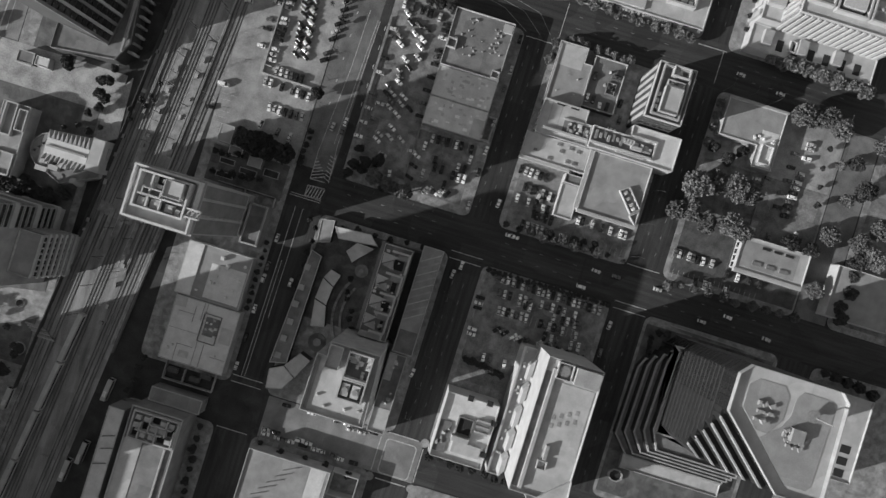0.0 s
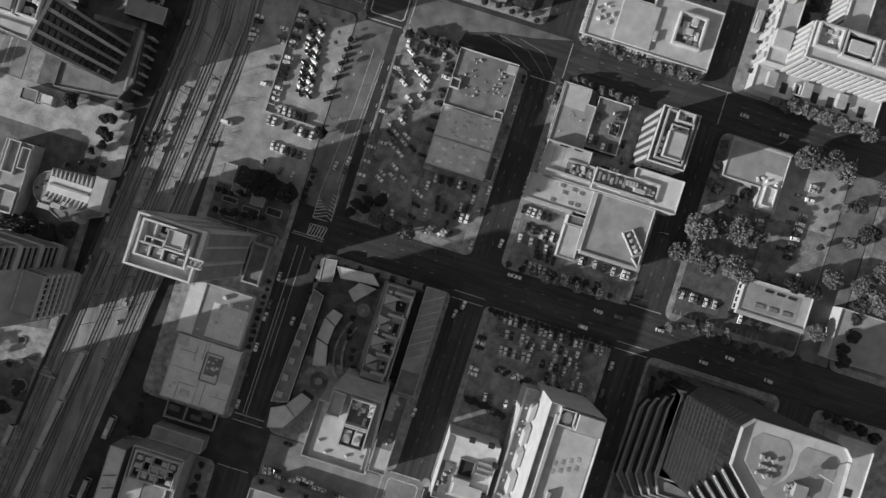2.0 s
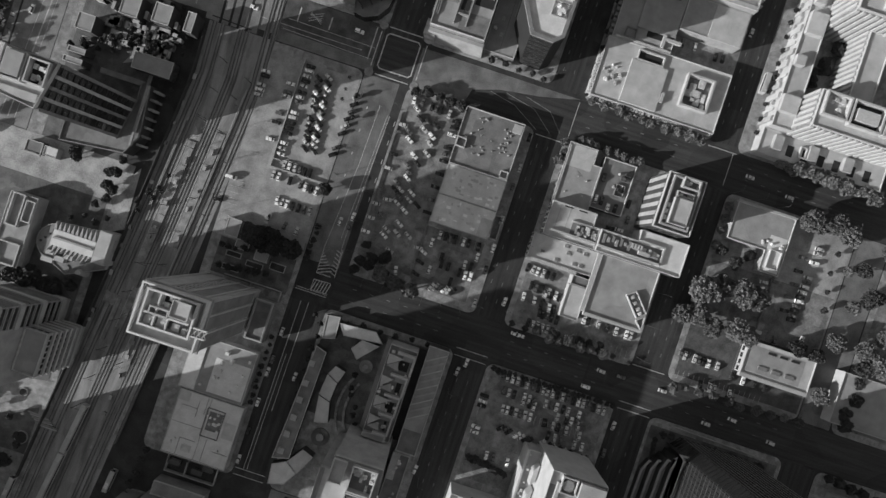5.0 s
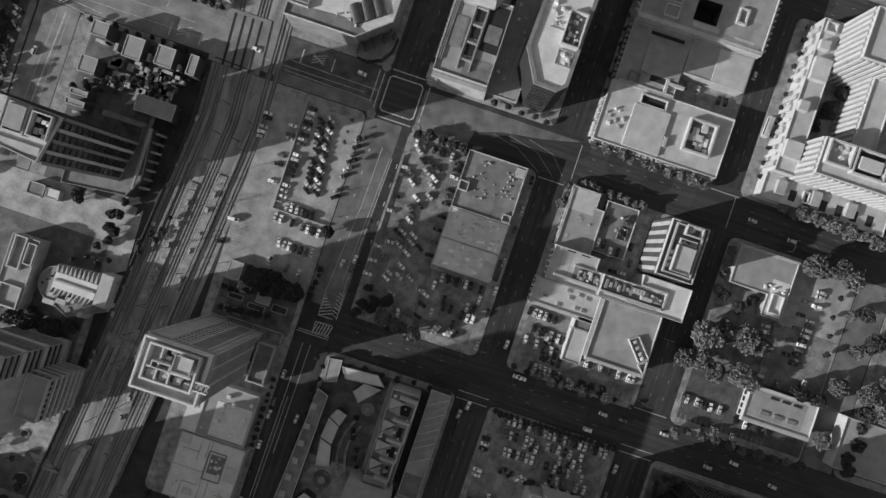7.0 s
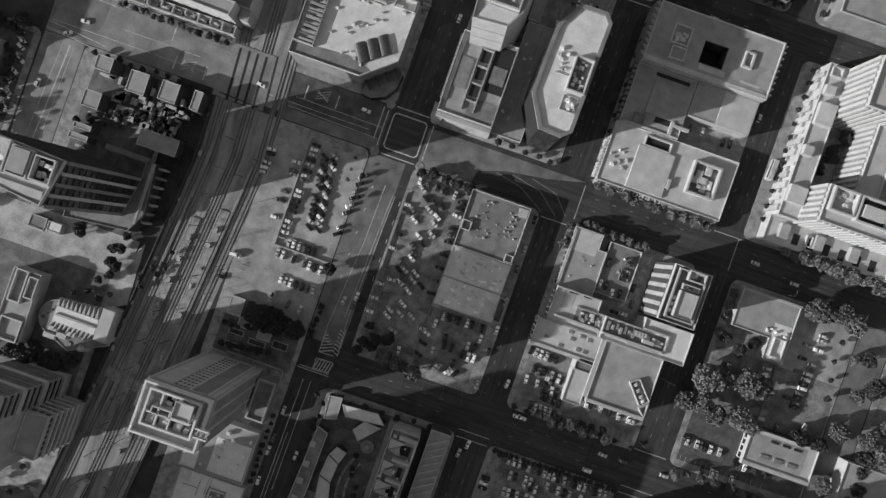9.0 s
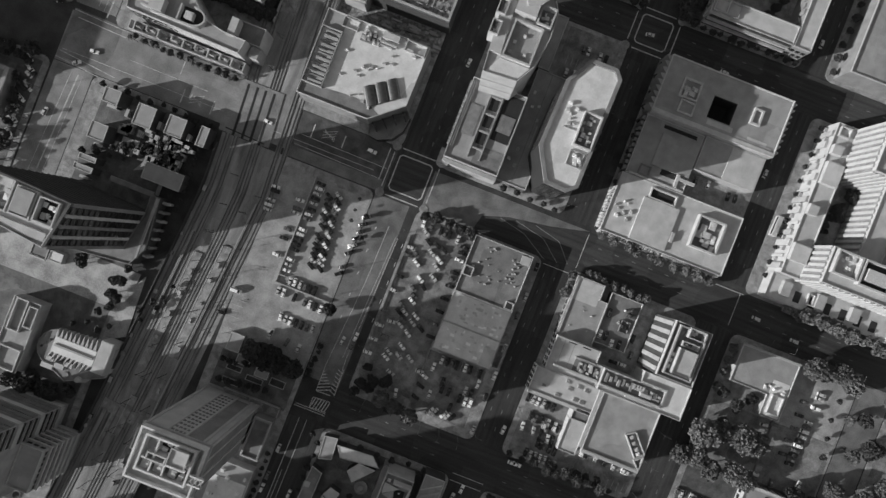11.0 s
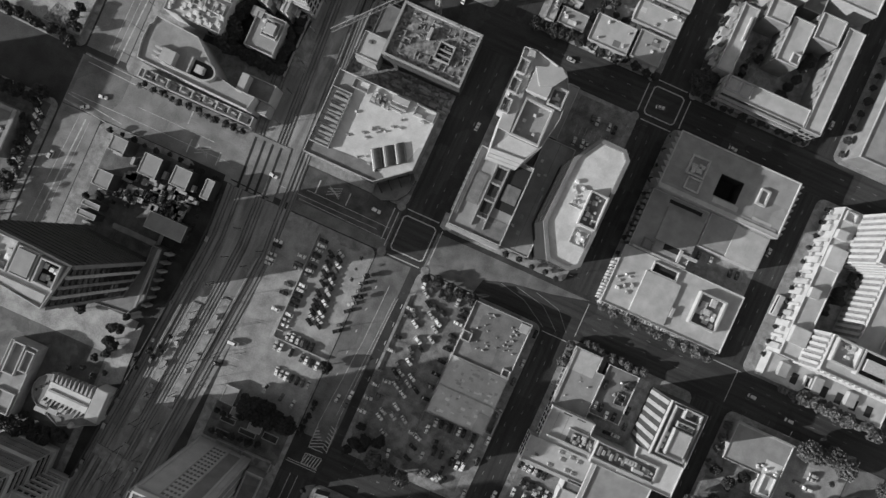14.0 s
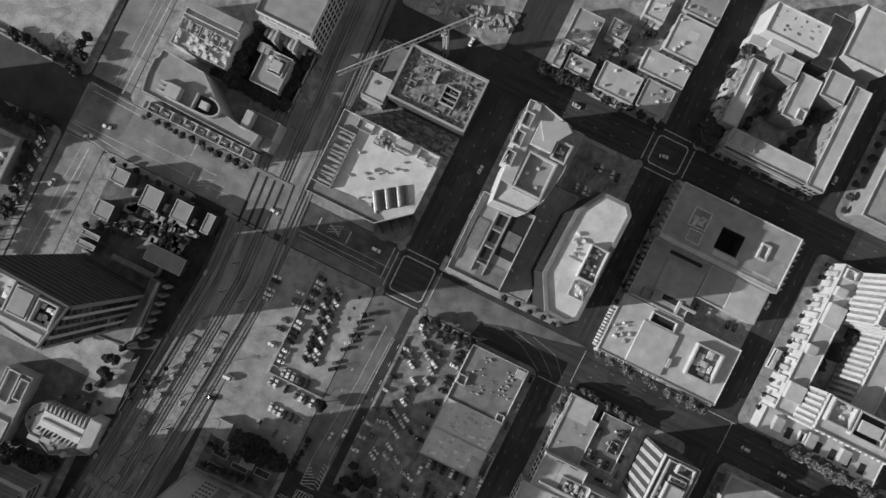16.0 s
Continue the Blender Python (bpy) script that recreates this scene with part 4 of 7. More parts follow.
scatter_units(j1, -116, -88, -90, -64, 5.52, 6, 32, 1.0)
block(j2, "roof_patch", -107, -58.5, -89, -41, 5.02, 5.14, ROOF_WHITE)
block(j2, "roof_strip", -120.5, -59.5, -113, -33.5, 5.02, 5.5, ROOF_WHITE)
scatter_units(j2, -112, -58, -90, -36, 5.14, 12, 33, 1.6)

# tall tower with a framed crown
framed_court(w1, -126, -25, -98.5, -3.6, 51.5, 0.8, 0.8, ROOF_WHITE, "crown_beam")
framed_court(w1, -122.6, -20.2, -101.4, -5.2, 50.02, 0.8, 3.4, ROOF_WHITE, "crown_beam")
block(w1, "penthouse", -110.4, -12.8, -103.6, -6.6, 50.02, 54.5, ROOF_PALE)
framed_court(w1, -110.8, -13.2, -103.2, -6.2, 54.5, 0.4, 0.6, WALL_WHITE)
framed_court(w1, -119.6, -14.6, -111.6, -11.4, 50.02, 0.6, 3.8, WALL_WHITE)
for q in ((-121.8, -14.9, -103.4, -14.2), (-117.2, -19.6, -116.5, -5.8), (-111.8, -19.8, -111.2, -14.9), (-101.4, -15.2, -95.4, -14.6), (-101.4, -18.6, -95.4, -18)):
    block(w1, "crown_beam", q[0], q[1], q[2], q[3], 52.0, 53.2, ROOF_WHITE)
for i in range(3):
    part("crown_brace", beam(bmesh.new(), (-101 + i * 2, -18.3, 52.6), (-99 + i * 2, -14.9, 52.6), 0.4, 0.8), WALL_WHITE, w1)
    part("crown_brace", beam(bmesh.new(), (-101 + i * 2, -14.9, 52.6), (-99 + i * 2, -18.3, 52.6), 0.3, 0.6), WALL_WHITE, w1)
for x, y, sx, sy in ((-119.5, -17.4, 3.0, 3.2), (-114, -17.2, 3.4, 3.6), (-108, -17.4, 3.2, 3.0), (-104.4, -18, 2.0, 2.4)):
    roof_unit(w1, x, y, 50.05, sx, sy, 2.2, 0, ROOF_PALE)
block(w1, "plant_floor", -121.6, -19.2, -102.4, -15, 50.03, 50.08, ROOF_DARK)
block(w1, "plant_floor", -116.4, -11.2, -111, -6, 50.03, 50.08, BLACK)
framed_court(w1, -129.4, -17, -126.1, -8, 46, 0.6, 1.6, WALL_WHITE)
block(w1, "bay", -129.4, -17, -126.1, -8, 0.15, 46, WALL_PALE)
scatter_units(w1, -116, -10.8, -111.6, -6.8, 50.08, 6, 42, 1.5)
# north face: two tall bands of windows between piers; east face: recessed panels
for x in (-125.6, -117.4, -109.6, -102, -99.4):
    block(w1, "pilaster", x - 0.5, -3.55, x + 0.5, -3.0, 1, 49.5, WALL_WHITE)
windows(w1, (-110, -3.6), (-117, -3.6), 3.5, 48.5, 4, 15, 0.7, 0.42, GLASS_PALE)
block(w1, "wall_panel", -108.8, -3.58, -102.8, -3.4, 4, 48.5, WALL_MID)
for r in range(11):
    block(w1, "floor_line", -98.48, -24.6, -98.3, -4, 6 + r * 3.9, 6.4 + r * 3.9, WALL_PALE)
for y0, y1 in ((-24.4, -18.2), (-16.4, -10.6), (-9.2, -4.2)):
    block(w1, "wall_panel", -98.45, y0, -98.15, y1, 8, 48.5, WALL_MID)
    block(w1, "pilaster", -98.45, y1 + 0.2, -97.9, y1 + 1.0, 1, 49.5, WALL_WHITE)
block(w1, "cornice", -126.7, -25.7, -97.8, -2.9, 48.9, 49.6, WALL_PALE)
framed_court(w2, -96.8, -26.6, -88.4, -7, 6, 0.5, 1.0, WALL_PALE)
gw = thing("garden_wall", "pale low garden wall round a court", "wall")
for q in ((-118, -1.2, -88, -0.8), (-88.4, -0.8, -88, -6), (-104, -0.8, -103.6, -4.6)):
    block(gw, "wall_length", q[0], q[1], q[2], q[3], 0.15, 1.8, WALL_PALE)

# dark hall with roof plant
framed_court(i1, -117, -130, -94.5, -116.2, 14.02, 0.7, 1.8, WALL_WHITE)
for i in range(5):
    for j in range(3):
        x0, y0 = -115.8 + i * 4.1, -128.6 + j * 3.9
        if (i * 2 + j) % 3 == 0:
            # shade of a pit laid on the roof as a black sheet
            block(i1, "plant_pit", x0, y0, x0 + 3.4, y0 + 3.2, 14.03, 14.1, BLACK)
        else:
            roof_unit(i1, x0 + 1.7, y0 + 1.6, 14.03, 2.6 + 0.4 * (j % 2), 2.2, 1.6, 0, (WALL_WHITE, ROOF_PALE)[(i + j) % 2])
    block(i1, "plant_wall", -112.3 + i * 4.1, -129 + 3.9 * (i % 2), -111.7 + i * 4.1, -121 + 3.9 * (i % 2), 14.03, 16.4, WALL_WHITE)
for y0 in (-124.9, -121):
    block(i1, "plant_wall", -114 + (y0 + 125) * 1.4, y0 - 0.3, -101 + (y0 + 125), y0 + 0.3, 14.03, 16.4, WALL_WHITE)
block(i1, "roof_strip", -118.6, -199, -109.5, -131, 14.02, 14.2, ROOF_PALE)
block(i1, "roof_ridge", -98.6, -199, -97.8, -131, 14.02, 14.8, COPING)
ig = lowrise("low annex with a walled roof", -117, -114.6, -91, -107.5, 6, WALL_MID, ROOF_MID, 0.6)
for x, y in ((-128, -135), (-127, -141), (-128.5, -149)):
    part("roof_brace", beam(bmesh.new(), (x - 2, y, 12.3), (x + 4, y + 2, 12.3), 0.4, 0.3), ROOF_DARK, i3)
block(i2, "roof_patch", -30, -138, -22, -122.5, 7.02, 7.1, ROOF_WHITE)
framed_court(i2, -19.6, -134, -6, -122, 0.2, 0.5, 5.2, WALL_WHITE, "yard_wall")
for i in range(6):
    part("roof_beam", beam(bmesh.new(), (-58 + i * 3, -148 + i * 4, 7.2), (-50 + i * 3, -144 + i * 4, 7.2), 0.5, 0.3), ROOF_DARK, i2)

# tower with a dark glass side
for x0, y0, x1, y1 in ((-203.4, 55.2, -194.6, 67), (-193.8, 55.8, -185.2, 66), (-220, 55, -204.4, 68)):
    framed_court(s1, x0, y0, x1, y1, 52.02, 0.6, 2.4, WALL_WHITE)
block(s1, "plant_floor", -193.2, 56.4, -185.8, 65.4, 52.03, 52.1, BLACK)
block(s1, "penthouse", -202.6, 56.5, -195.4, 66.2, 52.02, 55, ROOF_MID)
scatter_units(s1, -192, 57, -186.5, 64.5, 52.1, 8, 61, 2.0)
scatter_units(s1, -219, 57, -206, 66, 52.05, 12, 62, 2.4)
block(s1, "roof_lip", -240, 49.2, -187.5, 52.6, 52.02, 52.9, WALL_WHITE)
for i in range(5):
    f = i / 4
    x, y = -187 + 4 * f, 47.3 + 19.2 * f
    block(s1, "pilaster", x + 0.05, y - 0.7, x + 1.0, y + 0.7, 8, 52, WALL_WHITE if i in (1, 3) else WALL_MID)
for i in range(4):
    f = (i + 0.5) / 4
    x, y = -187 + 4 * f, 47.3 + 19.2 * f
    for r in range(13):
        block(s1, "window", x - 0.3, y - 1.9, x + 0.45, y + 1.9, 10 + r * 3.2, 12.2 + r * 3.2, GLASS)
for r in range(14):
    part("floor_band", beam(bmesh.new(), (-223.6, 69.2, 6 + r * 3.3), (-183.4, 67.2, 6 + r * 3.3), 0.5, 0.7), WALL_DARK, s1)
s2 = building("tower_podium", "dark low podium of a tower", [(-213, 37), (-181, 40.5), (-176, 50), (-178.5, 76), (-183.2, 76), (-182.7, 67.2), (-186.7, 46.6), (-213, 50)], 7, WALL_DARK, ROOF_DARK, 0.8, WALL_MID)
part("frame_beam", beam(bmesh.new(), (-178.6, 75.6, 8.6), (-178.2, 45, 8.6), 1.0, 1.2), WALL_PALE, s2)
for i in range(7):
    block(s2, "frame_post", -177.6, 46 + i * 4.6, -175, 47.2 + i * 4.6, 0.15, 5.6 + 0.6 * (i % 2), WALL_MID if i % 2 else WALL_PALE)
block(s2, "canopy", -207, 74.8, -184, 77.5, 3.6, 4.2, WALL_MID)
s3 = lowrise("small white kiosk with a flat roof", -222, 27, -215, 32, 3.2, WALL_WHITE, ROOF_WHITE, 0.3, None, "kiosk")
s4 = lowrise("dark low shed beside a kiosk", -231.5, 26.5, -223, 32.5, 3.0, WALL_DARK, ROOF_DARK, 0.3, None, "shed")
block(s4, "roof_ledge", -231.8, 25.6, -223, 26.4, 2.6, 3.5, WALL_WHITE)

# banded apartment tower
for g in range(6):
    z = 4 + g * 11.4
    block(l0, "balcony_band", -214, -38, -187.2, -36.9, z, z + 2.2, WALL_WHITE)
    block(l0, "balcony_band", -187.9, -48.8, -186.9, -38, z, z + 2.2, WALL_WHITE)
    if g < 5:
        for k in range(3):
            fin_row(l0, (-188.4, -37.98), (-213.6, -37.98), z + 2.4 + k * 3.0, z + 4.9 + k * 3.0, 22, 0.6, 0.7, WALL_MID)
            block(l0, "window_band", -187.97, -48.5, -187.75, -38.4, z + 2.6 + k * 3.0, z + 4.4 + k * 3.0, GLASS)
            block(l0, "balcony_band", -187.9, -48.6, -187.3, -38.2, z + 4.6 + k * 3.0, z + 5.1 + k * 3.0, WALL_PALE)
for r in range(6):
    block(l2, "balcony_band", -187.6, -49, -176, -48.0, 3 + r * 3.1, 4.1 + r * 3.1, WALL_WHITE)
    block(l2, "balcony_band", -177, -69.5, -176.0, -49, 3 + r * 3.1, 4.1 + r * 3.1, WALL_WHITE)
windows(l2, (-177, -69), (-177, -49.5), 4, 21.5, 7, 6)
windows(l2, (-177.6, -49), (-187.4, -49), 4, 21.5, 3, 6)

# pale hall with a rounded end
block(ch, "nave_roof", -202, -13.2, -180.4, -5.4, 4.02, 6.6, ROOF_WHITE)
for i in range(10):
    x = -202.6 + i * 2.2
    part("roof_tooth", prism(bmesh.new(), [(x, -5.4), (x + 1.5, -5.4), (x + 0.5, -1.4 + 0.2 * i)], 4.02, 6.4), WALL_WHITE, ch)
    part("roof_tooth", prism(bmesh.new(), [(x + 0.2, -13.2), (x - 0.4, -16.6 - (i % 3)), (x + 1.5, -13.2)], 4.02, 6.2), WALL_WHITE, ch)
block(ch, "nave_ridge", -201, -9.8, -181, -8.8, 6.6, 7.2, WALL_PALE)
block(ch, "front", -180, -15.4, -173.4, 1.2, 0.2, 6.8, WALL_WHITE)
block(ch, "front_roof", -179.6, -15, -173.8, 0.8, 6.8, 7.0, ROOF_PALE)
for i, (x, y, w_, d_) in enumerate(((-205, -22.4, 6, 2.4), (-198.4, -20.4, 5, 2.6), (-203.6, -18.4, 4, 2.2), (-194, -18.2, 4.4, 2.4))):
    block(ch, "side_gable", x, y, x + w_, y + d_, 0.2, 5.4 + 0.5 * (i % 2), WALL_WHITE)
part("dome", tube(bmesh.new(), -185.6, -22.6, 0.2, 5.4, 2.8, 1.2, 14), WALL_WHITE, ch)
part("dome", tube(bmesh.new(), -192.4, -22.8, 0.2, 4.4, 2.4, 1.6, 14), WALL_MID, ch)
for i in range(5):
    block(ch, "roof_vent", -209 + i * 1.6, -14 + i * 2.2, -208.2 + i * 1.6, -13 + i * 2.2, 4.02, 4.5, BLACK)
framed_court(lb, -226, -10.6, -219.6, 6, 6.02, 0.7, 1.4, WALL_WHITE)
framed_court(lb, -219, -7, -214.2, 4, 6.02, 0.6, 1.2, WALL_WHITE)
framed_court(lb, -226, -29.6, -215, -18.4, 6.02, 0.6, 1.2, WALL_WHITE)

# white block with a boat-shaped wall
block(z1, "roof_box", -211, 158.5, -204.4, 164.8, 13.52, 16.6, WALL_WHITE)
for i in range(3):
    block(z1, "roof_beam", -215.5, 158.8 + i * 2.4, -211.1, 159.6 + i * 2.4, 13.52, 15.4, WALL_WHITE)
outer, inner = [], []
for i in range(15):
    a = -math.pi / 2 + math.pi * i / 14
    outer.append((-191 + 7.0 * math.cos(a), 162.2 + 4.8 * math.sin(a)))
    inner.append((-191 + 6.2 * math.cos(a), 162.2 + 4.0 * math.sin(a)))
for i in range(14):
    part("boat_wall", prism(bmesh.new(), [outer[i], outer[i + 1], inner[i + 1], inner[i]], 13.52, 15.8), WALL_WHITE, z1)
block(z1, "boat_wall", -210, 157.4, -191, 158.2, 13.52, 15.8, WALL_WHITE)
block(z1, "boat_wall", -197.4, 158.2, -196.7, 166.2, 13.52, 15.6, WALL_WHITE)
block(z1, "plant_floor", -196.6, 158.4, -186, 166, 13.53, 13.6, BLACK)
roof_unit(z1, -192, 162, 13.6, 4, 3.6, 2.2)
block(z1, "terrace", -225, 148, -164.5, 153, 0.15, 4.6, WALL_PALE)
framed_court(z1, -225, 148, -164.5, 153, 4.62, 0.5, 0.9, WALL_WHITE)
for i in range(9):
    block(z1, "terrace_wall", -222 + i * 6.4, 148.6 + 1.4 * (i % 2), -221.4 + i * 6.4, 152.6, 4.62, 6.2 + 0.4 * (i % 3), WALL_WHITE)
    block(z1, "terrace_wall", -221.4 + i * 6.4, 150 + 0.8 * (i % 3), -218.6 + i * 6.4, 150.5 + 0.8 * (i % 3), 4.62, 6.0, WALL_WHITE)
    # black sheet painting the shade of a well between terrace walls
    block(z1, "light_well", -218 + i * 6.4, 149.4, -216.6 + i * 6.4 + (i % 2), 151.6, 4.62, 4.7, BLACK)
facade(z1, -222, 155, -165, 177, (S_,), 5.5, 13, (20,), 2)
scatter_units(z2, -221, 183, -194, 197, 11.02, 45, 71, 2.2)
framed_court(z2, -221.6, 197.5, -193.4, 205.6, 11.02, 0.5, 1.4, WALL_WHITE)
for i in range(5):
    framed_court(z2, -221 + i * 5.5, 190, -216.5 + i * 5.5, 195.5, 11.02, 0.3, 1.3, WALL_WHITE)
framed_court(aa, -176.5, 190.5, -168.5, 199, 8.02, 0.5, 1.2, WALL_WHITE)
block(aa, "roof_box", -175, 192, -170, 197, 8.02, 10.2, ROOF_PALE)
facade(ab, -187, 211, -159, 240, (S_, E_), 2, 19, (9, 9), 5)
for z in (6, 10, 14):
    block(ab, "balcony_band", -187.4, 209.8, -158.4, 210.9, z, z + 1, WALL_WHITE)

# white-roofed museum block
framed_court(n1, -132.6, 153.4, -122.4, 181.4, 13.02, 0.4, 1.8, WALL_PALE)
for i in range(12):
    block(n1, "saw_tooth", -130, 154.4 + i * 2.2, -123.2, 155.7 + i * 2.2, 13.02, 14.4, WALL_PALE)
scatter_units(n1, -114, 182, -104, 188, 13.02, 14, 81, 2.0)
scatter_units(n1, -119, 152, -90, 180, 13.02, 10, 82, 1.2)
block(n1, "roof_box", -104, 186, -96, 189, 13.02, 15, ROOF_PALE)
block(n1, "roof_beam", -106, 182.4, -98, 183, 13.02, 14, WALL_WHITE)
framed_court(n1, -92.5, 184, -82.4, 189.4, 13.02, 0.4, 1.4, WALL_WHITE)
for i in range(3):
    q = [Vector((-104.4 + i * 4.6, 160.8 + i * 3.4, 13.05)), Vector((-99.4 + i * 4.6, 152.6 + i * 3.4, 13.05))]
    across = Vector((4.4, 3.2, 0))
    bm = bmesh.new()
    for j in range(8):
        a0, a1 = math.pi * j / 8, math.pi * (j + 1) / 8
        p = [e + across * (0.5 - 0.5 * math.cos(a)) + Vector((0, 0, 1.5 * math.sin(a))) for a in (a0, a1) for e in q]
        v = [bm.verts.new(k) for k in p]
        bm.faces.new((v[0], v[1], v[3], v[2]))
    for e in q:
        arc = [e + across * (0.5 - 0.5 * math.cos(math.pi * j / 8)) + Vector((0, 0, 1.5 * math.sin(math.pi * j / 8))) for j in range(9)]
        bm.faces.new([bm.verts.new(k) for k in arc])
    part("vault", bm, VAULT, n1, "curved dull metal roof vault")
part("roof_field", prism(bmesh.new(), [(-132.5, 148), (-97.3, 148), (-93, 151.6), (-99.8, 154.8), (-106, 155.2), (-124, 154), (-132.5, 153)], 13.02, 13.1), ROOF_DARK, n1)
part("roof_field", prism(bmesh.new(), [(-86.4, 161.6), (-82.4, 160.8), (-82, 172), (-84, 171)], 13.02, 13.1), ROOF_PALE, n1)
block(n1, "roof_beam", -104, 183.6, -96.2, 184.4, 13.02, 14.6, WALL_WHITE)
block(n1, "roof_beam", -91.4, 184.4, -88, 185.4, 13.02, 14.4, WALL_WHITE)
block(n1, "roof_beam", -88, 182.4, -86, 183.4, 13.02, 14.4, WALL_WHITE)
part("corner_wedge", prism(bmesh.new(), [(-86, 186.4), (-82.2, 188.8), (-82.2, 184.6), (-86.4, 183.4)], 13.02, 14.2), ROOF_MID, n1)
block(n1, "plant_floor", -114, 181.4, -106.4, 186.4, 13.02, 13.08, ROOF_DARK)
for i in range(6):
    roof_unit(n1, -112.6 + (i % 3) * 2.6, 183 + (i // 3) * 2.4, 13.08, 1.7, 1.3, 1.2, 0, (WALL_WHITE, METAL, ROOF_DARK)[i % 3])
framed_court(n1, -124.4, 184.4, -116.4, 189.2, 13.02, 0.4, 1.0, WALL_PALE)
for x, y in ((-110.6, 167), (-108.4, 165.4), (-99, 175), (-95.6, 176), (-104, 171.4), (-117, 163)):
    block(n1, "roof_vent", x - 0.9, y - 0.35, x + 0.9, y + 0.35, 13.02, 13.7, ROOF_MID)
block(n1, "roof_field", -132.4, 181.6, -122.6, 189.6, 13.02, 13.1, ROOF_MID)
for i in range(7):
    block(n1, "duct", -132 + i * 0.25, 156 + i * 3.6, -127.4 + i * 0.25, 156.6 + i * 3.6, 14.2, 14.9, WALL_DARK)
for i in range(4):
    f = i / 3
    part("glass_fin", beam(bmesh.new(), (-96 + 12 * f, 148.6 + 10.2 * f, 6.5), (-92.6 + 11.4 * f, 145.4 + 9.8 * f, 4.5), 0.6, 5.0), WALL_DARK, n1)
pch = building("entrance_hall", "dark glazed entrance under a cut corner", [(-97.2, 147.2), (-96.4, 142.4), (-91, 141.6), (-84.4, 144.4), (-80.6, 150), (-79.6, 157.4), (-81.8, 159.4)], 5, GLASS, ROOF_DARK, 0.6, WALL_MID)

# unfinished frame, crane
framed_court(v1, -118, 204.6, -77.6, 232, 12.1, 1.1, 1.5, WALL_PALE)
vr = random.Random(91)
for i in range(90):
    x, y = vr.uniform(-115, -80), vr.uniform(207, 229)
    L = vr.uniform(0.8, 3.4)
    block(v1, "formwork", x, y, x + (L if i % 2 else 0.45), y + (0.45 if i % 2 else L), 12.02, 12.15 + vr.uniform(0, 0.7), (WALL_PALE, ROOF_MID, ROOF_DARK, RUBBLE)[i % 4])
framed_court(v1, -95, 212.5, -87, 221.5, 12.02, 0.6, 1.6, WALL_PALE)
# shaft shade as a black sheet; the deck below is closed
block(v1, "lift_shaft", -94.4, 213.2, -87.6, 220.8, 12.02, 12.1, BLACK)
for y in (215, 217.6):
    block(v1, "shaft_beam", -94.4, y, -87.6, y + 0.7, 12.1, 13.2, WALL_PALE)
block(v1, "tall_form", -101.6, 219.5, -100, 225, 12.02, 14.6, WALL_WHITE)
v2 = lowrise("pale raw concrete deck of a building site", -131, 201, -119.4, 213.4, 8, WALL_PALE, ROOF_PALE, 0.5, WALL_PALE)
roof_unit(v2, -126.5, 209, 8.02, 2.0, 1.4, 0.5, 0, ROOF_DARK)
block(v2, "ramp_wall", -131, 200, -120, 201, 0.2, 7, WALL_PALE)
v3 = lowrise("dark sunken yard roof of a building site", -129, 214, -119, 231, 4, WALL_DARK, ROOF_DARK, 0.4, WALL_MID)
part("scaffold_rail", beam(bmesh.new(), (-119.4, 214, 8), (-119, 232, 8), 0.6, 0.6), WALL_PALE, v3)
for i in range(46):
    x, y = vr.uniform(-116, -80), vr.uniform(192.6, 202.6)
    db = thing("debris_pile", "loose grey rubble and boards on a site", "debris", x, y, 0.2, "site debris")
    part("board", box(bmesh.new(), -vr.uniform(0.6, 3), -0.5, 0, vr.uniform(0.6, 3), vr.uniform(0.2, 0.8), vr.uniform(0.3, 1.4)), (ROOF_MID, ROOF_DARK, WALL_PALE)[i % 3], db)
for i in range(64):
    x = vr.uniform(-122, -79)
    y = 253 + vr.uniform(0, 9) + (x + 122) * 0.22
    db = thing("debris_pile", "loose pale rubble and boards on a site", "debris", x, y, 0.2, "site debris")
    sx, sy, sz = vr.uniform(0.6, 3.2), vr.uniform(0.4, 1.6), vr.uniform(0.4, 2.2)
    bm = tapered(bmesh.new(), -sx, sx, sy, 0, sz, -sx * 0.7, sx * 0.6, sy * 0.6)
    bmesh.ops.rotate(bm, verts=bm.verts, cent=(0, 0, 0), matrix=Matrix.Rotation(vr.uniform(0, 3.1), 3, "Z"))
    part("rubble_block", bm, (WALL_PALE, ROOF_PALE, ROOF_MID, WALL_WHITE, ROOF_DARK)[i % 5], db)
vb = lowrise("long pale raw concrete wall block of a site", -127, 268, -108, 280, 9, WALL_PALE, ROOF_PALE, 0.8, WALL_WHITE)
cr = thing("tower_crane", "pale lattice tower crane over a building site", "crane", -103.5, 238, 0.1)
bm = bmesh.new()
for dx, dy in ((-0.9, -0.9), (0.9, -0.9), (0.9, 0.9), (-0.9, 0.9)):
    beam(bm, (dx, dy, 0), (dx, dy, 28), 0.45, 0.45)
for i in range(9):
    for s in (-0.9, 0.9):
        beam(bm, (-0.9, s, i * 3.1), (0.9, s, i * 3.1 + 3.1), 0.15, 0.15)
        beam(bm, (s, -0.9, i * 3.1), (s, 0.9, i * 3.1 + 3.1), 0.15, 0.15)
part("mast", bm, WALL_PALE, cr)
bm = bmesh.new()
tip, root = Vector((-34, -38.6, 29.5)), Vector((9, 10.2, 29.5))
side = Vector((-0.75, 0.66, 0)) * 0.9
for o in (side, -side, Vector((0, 0, 1.5))):
    beam(bm, root + o, tip + o, 0.3, 0.3)
